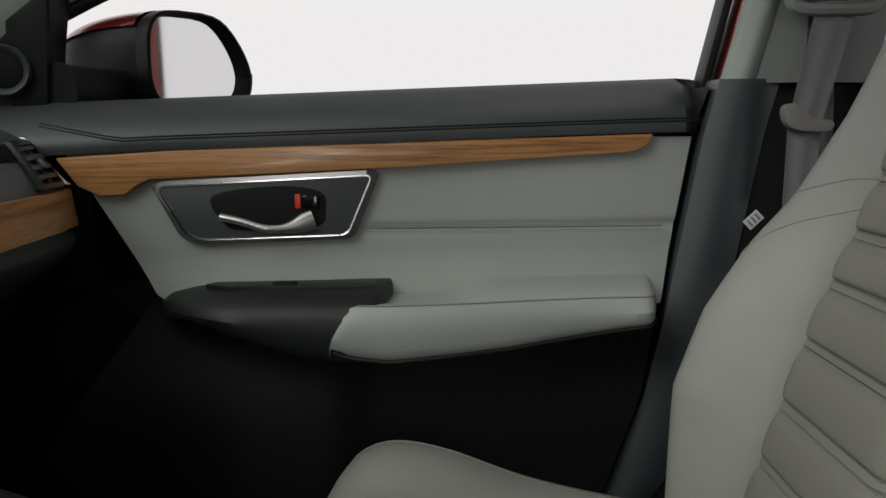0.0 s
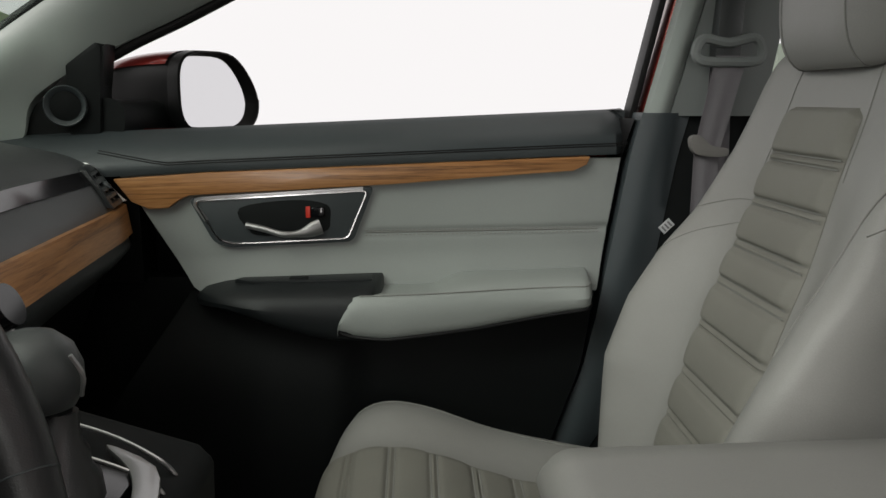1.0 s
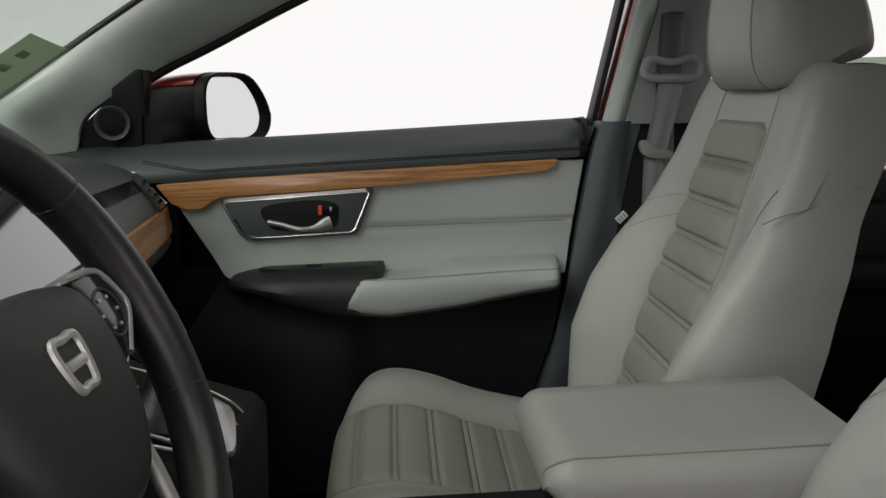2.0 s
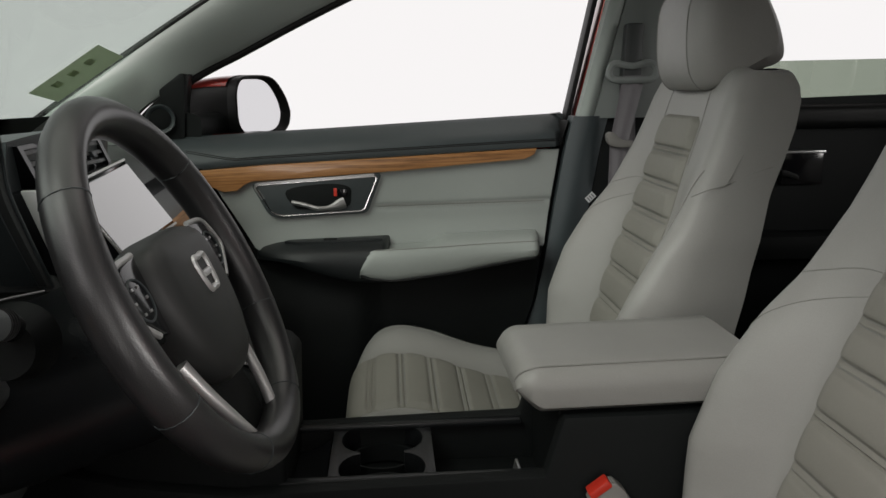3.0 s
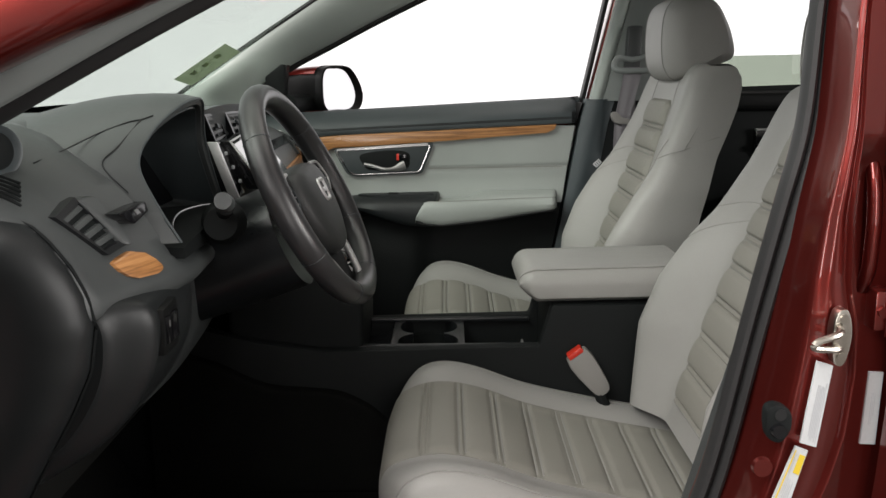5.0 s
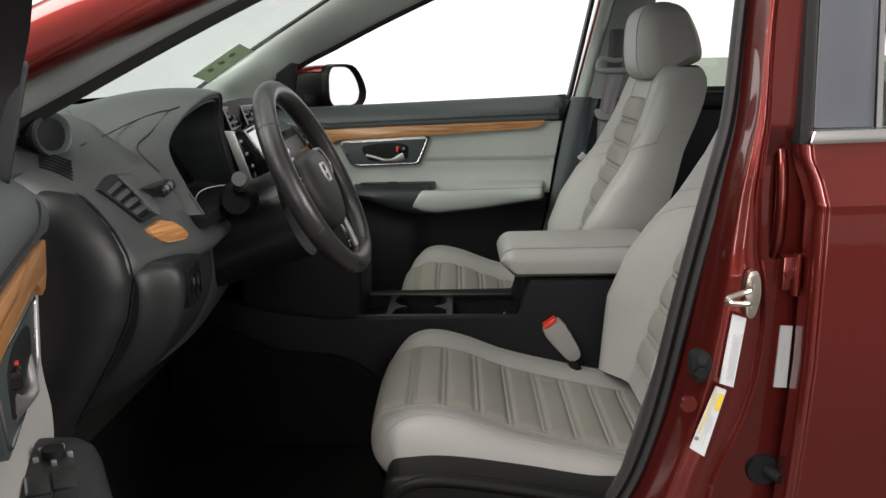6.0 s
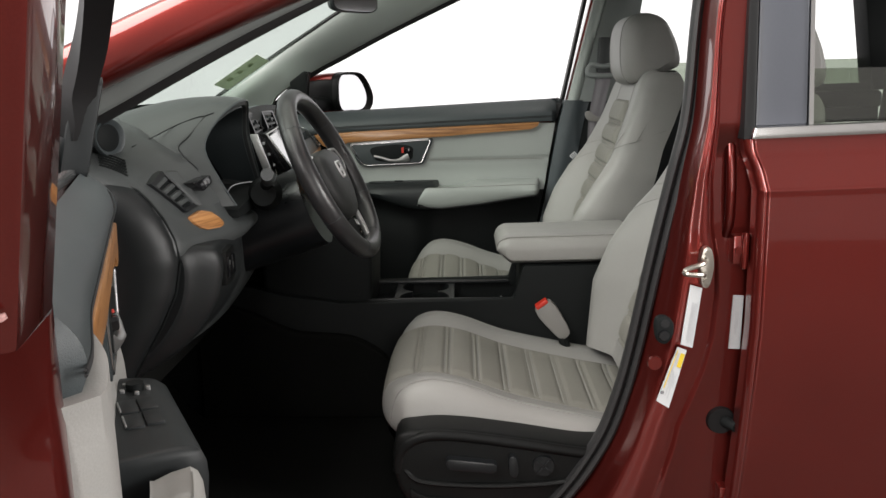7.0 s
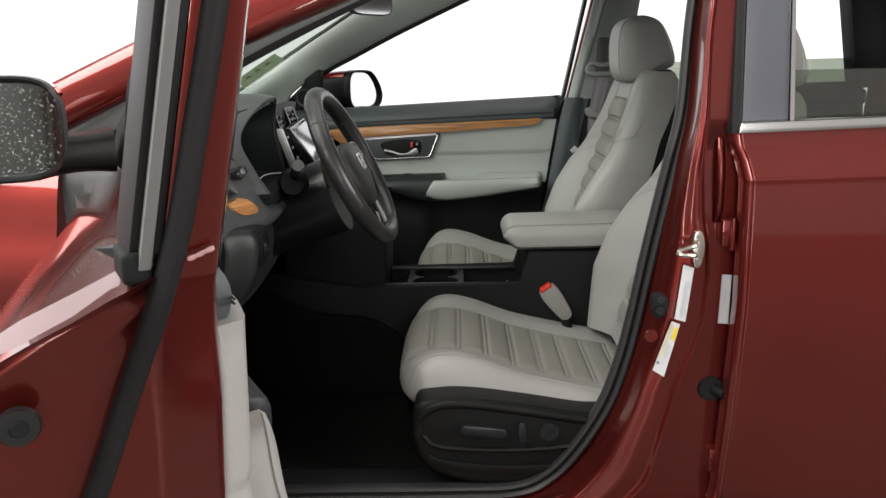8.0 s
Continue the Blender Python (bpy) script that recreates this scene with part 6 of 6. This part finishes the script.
KNEE = smooth_line([(-0.47, 0, 0.918), (-0.41, 0, 0.916), (-0.384, 0, 0.903), (-0.378, 0, 0.868), (-0.390, 0, 0.815), (-0.427, 0, 0.756), (-0.477, 0, 0.711), (-0.56, 0, 0.66)], 5)


def knee(u, v):
    i = u * (len(KNEE) - 1)
    k = min(int(i), len(KNEE) - 2)
    p = KNEE[k].lerp(KNEE[k + 1], i - k)
    y = -0.865 + 0.60 * v
    return (p.x - 0.05 * (1 - ramp(v, 0.0, 0.08)) - 0.035 * ramp(v, 0.30, 0.5), y, p.z)


part("knee_panel", sheet(knee, lambda u, v: (-0.62, -0.865 + 0.60 * v, knee(u, v)[2]), 40, 90), M_CHARD, dash, "charcoal knee panel")
part("knee_bolster", bevelled(sheet(lambda u, v: (-0.412 - 0.012 * (2 * u - 1) ** 2 - 0.07 * v * v + 0.012 * math.sin(math.pi * v), -0.655 + (0.435 - 0.10 * v) * u, 0.915 - 0.225 * v), lambda u, v: (-0.58, -0.655 + (0.435 - 0.10 * v) * u, 0.915 - 0.215 * v), 16, 16), 0.008, 2, 50), M_CHAR, dash, "charcoal panel below steering column")
blank = part("switch_panel", prism([(-0.812, 0.838), (-0.760, 0.838), (-0.752, 0.850), (-0.752, 0.902), (-0.806, 0.898)], -0.40, -0.3725, "x", 0.004), M_SHIELD, dash, "black switch panel on knee trim")
for y0, y1 in ((-0.804, -0.790), (-0.784, -0.762)):
    part("switch", prism([(y0, 0.852), (y1, 0.852), (y1, 0.888), (y0, 0.888)], -0.376, -0.369, "x", 0.002), M_GLOSS, blank)
part("switch_mark", prism([(-0.800, 0.874), (-0.796, 0.874), (-0.796, 0.882), (-0.800, 0.882)], -0.369, -0.3685, "x"), M_SILVER, blank)
part("under_dash", block((-1.0, -0.84, 0.60), (-0.56, 0.56, 0.72), 0.02), M_CARPET, dash)
part("glove_box", sheet(lambda u, v: (-0.47 - 0.06 * u - 0.05 * u * u, 0.05 + 0.50 * v, 0.875 - 0.22 * u), lambda u, v: (-0.75, 0.05 + 0.50 * v, 0.875 - 0.22 * u), 8, 8), M_BLACK, dash, "black glove box")
# steering column
part("column_shroud", sweep([(-0.52, -0.47, 0.875), (-0.40, -0.47, 0.915), (-0.33, -0.47, 0.94), (-0.285, -0.47, 0.958)], lambda f: [(x, z - 0.032) for x, z in circle(0.082 + 0.006 * f, 28, 0.084 + 0.004 * f)]), M_GLOSSY, dash, "black steering column shroud")
part("column_boot", drum((-0.352, -0.575, 0.968), (0.15, -1, 0.12), 0.034, 0.045, 28, 0.024, 0.006), M_BLACK, dash)
part("stalk_arm", tube([(-0.355, -0.57, 0.975), (-0.330, -0.645, 1.002), (-0.316, -0.690, 1.014)], 0.0115, 14), M_SHIELD, dash)
for k in range(4):
    part("stalk_ridge", drum(Vector((-0.327, -0.655, 1.0045)).lerp(Vector((-0.316, -0.692, 1.0145)), k / 3), (0.12, -0.34, 0.09), 0.0128, 0.004, 24, bevel=0.001), M_SHIELD, dash)
part("stalk_tip", drum((-0.315, -0.694, 1.015), (0.12, -0.96, 0.26), 0.0122, 0.032, 28, 0.0116, 0.002), M_CHAR, dash, "grey stalk end cap")

# ---- gear lever and front console ----
gear = thing("gear_lever", "dark grey gear lever knob on console", "gear lever")
kn = [[(-0.272 + r * math.cos(a) * 1.0 + k * 0.05, -0.12 + r * 0.95 * math.sin(a), z) for a in [2 * math.pi * i / 24 for i in range(24)]] for r, z, k in ((0.010, 0.885, 0), (0.022, 0.89, 0), (0.030, 0.905, 0), (0.032, 0.922, -0.05), (0.028, 0.938, -0.1), (0.018, 0.948, -0.15), (0.006, 0.951, -0.18))]
part("knob", loft(kn), M_CHAR, gear, "dark grey leather knob")
part("shaft", tube([(-0.29, -0.12, 0.79), (-0.26, -0.12, 0.90)], 0.011, 12, up=(1, 0, 0)), M_BLACK, gear)
part("knob_trim", tube(smooth_line([(-0.244, -0.135, 0.935), (-0.238, -0.13, 0.918), (-0.242, -0.125, 0.90)], 6), 0.002, 6), M_SILVER, gear)
tower = thing("shift_console", "black shift console with silver trim", "console")
part("tower", prism([(-0.46, 0.60), (-0.19, 0.60), (-0.185, 0.775), (-0.20, 0.79), (-0.36, 0.842), (-0.46, 0.88)], -0.20, 0.045, "y", 0.012, 3), M_BLACK, tower)
part("gate", prism([(-0.345, -0.165), (-0.225, -0.175), (-0.225, -0.06), (-0.345, -0.05)], lambda x, y: 0.790 - 0.32 * (x + 0.20), lambda x, y: 0.800 - 0.32 * (x + 0.20), "z", 0.002), M_GLOSS, tower)
for y0, y1 in ((-0.012, -0.030), (-0.062, -0.068), (-0.168, -0.172), (-0.190, -0.182)):
    part("chrome_trim", tube(smooth_line([(-0.35, y0, 0.848), (-0.27, y0, 0.823), (-0.215, y1, 0.803), (-0.198, y1, 0.780)], 5), 0.0020, 8), M_SILVER, tower, "thin satin trim")
part("chrome_trim", tube(smooth_line([(-0.222, -0.172, 0.806), (-0.214, -0.12, 0.804), (-0.222, -0.068, 0.806)], 5), 0.003, 8), M_CHROME, tower)
part("silver_plate", prism(flat([(-0.262, -0.035), (-0.214, -0.050), (-0.196, -0.110), (-0.190, -0.160), (-0.208, -0.168), (-0.216, -0.110), (-0.232, -0.066)], 3), lambda x, y: 0.796 - 0.32 * (x + 0.20), lambda x, y: 0.8035 - 0.32 * (x + 0.20), "z", 0.002), M_SILVER, tower, "satin silver gate plate")
part("silver_plate", prism(flat([(-0.40, 0.03), (-0.40, -0.02), (-0.35, -0.05), (-0.34, 0.0), (-0.36, 0.035)], 3), lambda x, y: 0.838 - 0.30 * (x + 0.36), lambda x, y: 0.856 - 0.30 * (x + 0.36), "z", 0.003), M_SILVER, tower)
boot = [[(-0.283 + 0.02 * k + r * math.cos(a), -0.118 + r * 0.9 * math.sin(a), z) for a in [2 * math.pi * i / 24 for i in range(24)]] for r, z, k in ((0.050, 0.80, 0), (0.047, 0.828, 0), (0.036, 0.838, 0.2), (0.030, 0.850, 0.5), (0.020, 0.862, 0.7), (0.014, 0.885, 1))]
part("lever_boot", loft(boot), M_LEATHER, gear, "black leather lever boot")
for y in (-0.15, -0.05):
    part("climate_knob", drum((-0.345, y, 0.945), (1, 0, 0.45), 0.021, 0.022, 26, 0.019, 0.002), M_GLOSS, tower)
    part("knob_ring", drum((-0.346, y, 0.944), (1, 0, 0.45), 0.024, 0.008, 26), M_SILVER, tower)

# ---- steering wheel ----
wheel = thing("steering_wheel", "black leather steering wheel with silver spokes", "steering wheel")
WC = Vector((-0.2315, -0.487, 0.9945))
YAW, RAKE = 0.051, 0.454
PROUD = 0.008
WN = Vector((math.cos(RAKE) * math.cos(YAW), -math.cos(RAKE) * math.sin(YAW), math.sin(RAKE)))
WS = Vector((math.sin(YAW), math.cos(YAW), 0))
WU = WN.cross(WS)


def wp(s, u, n=0.0):
    return WC + WS * s + WU * u + WN * n


def wdisc(pts, lo, hi, bevel=0.0):
    bm = prism(pts, lo, hi, "z", bevel)
    m = Matrix([[WS.x, WU.x, WN.x, WC.x + PROUD * WN.x], [WS.y, WU.y, WN.y, WC.y + PROUD * WN.y], [WS.z, WU.z, WN.z, WC.z + PROUD * WN.z], [0, 0, 0, 1]])
    bmesh.ops.transform(bm, matrix=m, verts=bm.verts)
    return bm


def rim_ring(a, k=1.0):
    q = 0.0175 + 0.002 * math.cos(4 * a)
    return [wp((0.1735 + k * q * math.cos(b)) * math.cos(a), (0.1735 + k * q * math.cos(b)) * math.sin(a), k * 0.0205 * math.sin(b)) for b in [2 * math.pi * j / 16 for j in range(16)]]


n = 72
rim = [rim_ring(2 * math.pi * i / n) for i in range(n)]
bm = loft(rim + [rim[0]], cap=False)
bmesh.ops.remove_doubles(bm, verts=bm.verts, dist=1e-6)
part("rim", bm, M_LEATHER, wheel, "black leather rim")
for deg in (38, 142, 205, 335, 245, 295):
    part("rim_seam", tube(rim_ring(radians(deg), 1.008), 0.0006, 5, closed=True, up=tuple(WN)), M_SOFT, wheel)
hub = flat([(-0.078, 0.040), (-0.04, 0.052), (0.0, 0.055), (0.04, 0.052), (0.078, 0.040), (0.090, 0.0), (0.075, -0.055), (0.04, -0.092), (0.0, -0.10), (-0.04, -0.092), (-0.075, -0.055), (-0.090, 0.0)], 4)
rings = [[wp(x * k, y * k, h + PROUD) for x, y in hub] for k, h in ((0.90, -0.05), (1.0, -0.035), (1.0, -0.012), (0.97, -0.002), (0.90, 0.004), (0.70, 0.010), (0.40, 0.013), (0.1, 0.0135))]
part("airbag_cover", loft(rings), M_AIRBAG, wheel, "black airbag cover")
for sgn in (-1, 1):
    part("spoke", wdisc([(sgn * 0.07, 0.046), (sgn * 0.140, 0.040), (sgn * 0.162, 0.002), (sgn * 0.150, -0.016), (sgn * 0.085, -0.032)], -0.028, -0.016, 0.004), M_BLACK, wheel)
    pad = [(sgn * 0.082, 0.046), (sgn * 0.128, 0.042), (sgn * 0.146, 0.020), (sgn * 0.146, 0.006), (sgn * 0.112, -0.020), (sgn * 0.094, -0.026)]
    plate = part("button_pad", wdisc(pad, -0.016, -0.006, 0.002), M_GLOSS, wheel, "gloss black button pad")
    line = [wp(x * 1.01, y * 1.04, -0.008 + PROUD) for x, y in pad[:5]]
    part("pad_edge", tube(smooth_line(line, 4), 0.0030, 8, up=tuple(WN)), M_BLADE, plate)
    part("dial", tube([wp(sgn * 0.114 + 0.019 * math.cos(q), 0.012 + 0.019 * math.sin(q), -0.0055 + PROUD) for q in [6.2832 * i / 28 for i in range(28)]], 0.0012, 5, closed=True, up=tuple(WN)), M_SOFT, plate)
    for k in range(6):
        a = k * 1.047
        bx, by = sgn * 0.114 + 0.013 * math.cos(a), 0.012 + 0.013 * math.sin(a)
        part("button", wdisc([(bx - 0.0022, by - 0.0012), (bx + 0.0022, by - 0.0012), (bx + 0.0022, by + 0.0012), (bx - 0.0022, by + 0.0012)], -0.007, -0.0050), M_SILVER, plate)
    blade = smooth_line([wp(sgn * s, u, n) for s, u, n in ((0.080, -0.056, -0.012), (0.072, -0.090, -0.008), (0.058, -0.125, -0.004), (0.040, -0.158, -0.002))], 6)
    part("spoke_trim", sweep(blade, lambda f: circle(0.0085 - 0.004 * f, 12, 0.006), up=tuple(WN)), M_BLADE, wheel, "satin aluminium lower spoke blade")
part("lower_spoke", wdisc([(-0.05, -0.08), (0.05, -0.08), (0.042, -0.168), (-0.042, -0.168)], -0.040, -0.020, 0.004), M_BLACK, wheel)
part("emblem", wdisc([(-0.012, 0.004), (0.012, 0.004), (0.011, -0.003), (-0.011, -0.003)], 0.010, 0.0165, 0.002), M_BLADE, wheel, "plain silver emblem")
part("emblem_ring", tube(smooth_line([wp(x, y, 0.0135 + PROUD) for x, y in ((-0.016, 0.015), (0.0, 0.017), (0.016, 0.015), (0.012, -0.013), (0.0, -0.015), (-0.012, -0.013))], 5, True), 0.0032, 8, closed=True, up=tuple(WN)), M_BLADE, wheel)

# ---- small things in the cabin ----
sticker = thing("windscreen_sticker", "pale green paper sticker on windscreen corner", "sticker")


def stick(u, v, d):
    y, z = 0.432 + 0.124 * u, 1.172 + 0.090 * v - 0.018 * u
    return (glass_x(y, z) + d, y, z)


part("paper", sheet(lambda u, v: stick(u, v, 0.003), lambda u, v: stick(u, v, 0.005), 6, 6), M_PAPER, sticker)
for k in range(3):
    part("print_bar", sheet(lambda u, v: stick(0.25 + 0.25 * u, 0.2 + 0.24 * k + 0.10 * v, 0.0055), lambda u, v: stick(0.25 + 0.25 * u, 0.2 + 0.24 * k + 0.10 * v, 0.0062), 2, 2), M_INKG, sticker)

rvm = thing("interior_mirror", "black interior rear-view mirror on windscreen", "mirror")
XF[0] = Matrix.Translation((-0.215, -0.10, 0)) @ Matrix.Rotation(radians(-40), 4, "Z") @ Matrix.Translation((0.205, 0.10, 0))  # turned to the driver
shell = [[(-0.205 - 0.03 * k + 0.10 * s, -0.10 + 0.078 * math.copysign(abs(math.cos(a)) ** 0.45, math.cos(a)) * q, 1.375 + 0.030 * math.copysign(abs(math.sin(a)) ** 0.55, math.sin(a)) * q) for a in [2 * math.pi * i / 28 for i in range(28)]] for k, q, s in ((0, 0.97, 0), (0.2, 1.0, 0), (0.8, 0.9, 0), (1.2, 0.6, 0), (1.35, 0.25, 0))]
part("housing", loft(shell), M_ARMB, rvm)
part("glass", loft([[(-0.2045, p[1] * 0.95 - 0.005, 1.375 + (p[2] - 1.375) * 0.90) for p in shell[0]], [(-0.2030, p[1] * 0.95 - 0.005, 1.375 + (p[2] - 1.375) * 0.90) for p in shell[0]]]), M_MIRROR, rvm, "silvered mirror glass")
XF[0] = Matrix.Identity(4)
part("stem", tube([(-0.23, -0.10, 1.38), (-0.36, -0.10, 1.45)], 0.012, 10), M_BLACK, rvm)


# ---- fittings on the driver's door pillar ----
def plate(name, pts, lo, hi, mat, parent, label=""):
    return part(name, prism(pts, lo, hi, "y"), mat, parent, label, smooth=False)


def quad_at(q, u0, v0, u1, v1):
    """A smaller quad inside q, which runs top-left, top-right, bottom-right, bottom-left."""
    def at(u, v):
        t = [q[0][i] + (q[1][i] - q[0][i]) * u for i in (0, 1)]
        b = [q[3][i] + (q[2][i] - q[3][i]) * u for i in (0, 1)]
        return (t[0] + (b[0] - t[0]) * v, t[1] + (b[1] - t[1]) * v)
    return [at(u0, v0), at(u1, v0), at(u1, v1), at(u0, v1)]


def label_thing(q, y, text, lines, yellow=False):
    lab = thing("pillar_label", text, "label", "pillar labels")
    plate("paper", q, y - 0.0012, y + 0.002, M_WHITE, lab)
    for u, v0, v1 in lines:
        plate("print_bar", quad_at(q, u, v0, u + 0.035, v1), y - 0.0016, y - 0.0011, M_INKL, lab)
    if yellow:
        plate("print_bar", quad_at(q, 0.52, 0.07, 0.94, 0.31), y - 0.0020, y - 0.0011, M_YELLOW, lab, "yellow printed block")
        plate("print_bar", quad_at(q, 0.10, 0.04, 0.17, 0.74), y - 0.0020, y - 0.0011, M_YELLOW, lab, "thin yellow printed line")
        part("print_mark", drum((0.3745, y - 0.0010, 0.6655), (0, -1, 0), 0.0032, 0.0008, 16), M_INK, lab, "small dark round mark")
    return lab


label_thing([(0.414, 0.852), (0.433, 0.846), (0.4215, 0.744), (0.402, 0.750)], -0.888, "white certification label on door pillar",
            [(0.36, 0.26, 0.90), (0.46, 0.26, 0.94), (0.55, 0.30, 0.94), (0.64, 0.26, 0.90), (0.73, 0.28, 0.95), (0.84, 0.22, 0.97)])
label_thing([(0.3975, 0.745), (0.4125, 0.739), (0.387, 0.637), (0.366, 0.650)], -0.887, "white and yellow tyre label on door pillar",
            [(0.30, 0.08, 0.60), (0.40, 0.40, 0.85), (0.52, 0.40, 0.70), (0.62, 0.45, 0.88), (0.74, 0.42, 0.66)], True)
label_thing([(0.4985, 0.822), (0.516, 0.821), (0.5145, 0.7265), (0.4955, 0.7275)], -0.8450, "narrow white label on pillar jamb",
            [(0.36, 0.28, 0.72), (0.47, 0.28, 0.72), (0.58, 0.30, 0.60)])

striker = thing("door_striker", "zinc door striker loop on pillar", "striker")
part("plate", prism(flat([(0.430, 0.912), (0.442, 0.914), (0.448, 0.885), (0.442, 0.852), (0.431, 0.852), (0.426, 0.884)], 4), -0.897, -0.88, "y", 0.003), M_STEEL, striker)
part("loop", tube(smooth_line([(0.434, -0.893, 0.897), (0.424, -0.915, 0.893), (0.398, -0.922, 0.886), (0.396, -0.922, 0.879), (0.424, -0.915, 0.875), (0.434, -0.893, 0.870)], 5), 0.0042, 8), M_STEEL, striker, "bright steel loop")
for z in (0.905, 0.860):
    part("bolt", drum((0.437, -0.896, z), (0, -1, 0), 0.0055, 0.004, 12), M_STEEL, striker)

switch = thing("courtesy_switch", "black rubber door switch on pillar", "switch")
part("boot", prism(flat([(0.358, 0.792), (0.372, 0.800), (0.387, 0.790), (0.388, 0.768), (0.376, 0.752), (0.361, 0.760)], 5), -0.896, -0.875, "y", 0.006), M_BLACK, switch)
part("plunger", drum((0.3715, -0.895, 0.769), (0, -1, 0.1), 0.0095, 0.008, 20, 0.008, 0.002), M_GLOSS, switch)
part("socket", drum((0.3735, -0.893, 0.788), (0, -1, 0.1), 0.007, 0.004, 18), M_RUBBER, switch)
cap = thing("pillar_plug", "round dark red plug in pillar", "plug")
part("disc", drum((0.3615, -0.880, 0.716), (0, -1, 0), 0.0125, 0.006, 24, 0.0115, 0.001), M_PAINT, cap)
grommet = thing("rubber_grommet", "round black rubber grommet in pillar jamb", "grommet")
part("disc", drum((0.489, -0.840, 0.596), (0, -1, 0), 0.026, 0.010, 28, 0.023, 0.002), M_RUBBER, grommet)
part("boss", drum((0.495, -0.850, 0.596), (0.4, -1, 0), 0.010, 0.03, 16, 0.008, 0.002), M_BLACK, grommet)
for z in (0.905, 0.455):
    hinge = new("door_hinge")
    hinge.parent = rear_door
    part("leaf", block((0.487, -0.868, z - 0.024), (0.512, -0.838, z + 0.024), 0.003), M_PAINT, hinge)
    part("pin", tube([(0.505, -0.872, z - 0.03), (0.505, -0.872, z + 0.03)], 0.006, 10, up=(1, 0, 0)), M_PAINT, hinge)
    part("bolt", drum((0.495, -0.868, z), (0, -1, 0), 0.007, 0.005, 6), M_PAINT, hinge)

# ---- road wheels, out of sight under the body ----
for wx in (-1.20, 1.62):
    for wy in (-0.80, 0.60):
        wheel_set = new("wheel")
        wheel_set.parent = car
        tyre = [[(wx + r * math.cos(a), wy + h, 0.345 + r * math.sin(a)) for a in [2 * math.pi * i / 48 for i in range(48)]] for r, h in ((0.21, -0.09), (0.31, -0.105), (0.335, -0.09), (0.345, -0.06), (0.345, 0.06), (0.335, 0.09), (0.31, 0.105), (0.21, 0.09))]
        part("tyre", loft(tyre + [tyre[0]], cap=False), M_RUBBER, wheel_set)
        part("rim", drum((wx, wy - 0.07, 0.345), (0, 1, 0), 0.212, 0.14, 40, bevel=0.01), M_SILVER, wheel_set)
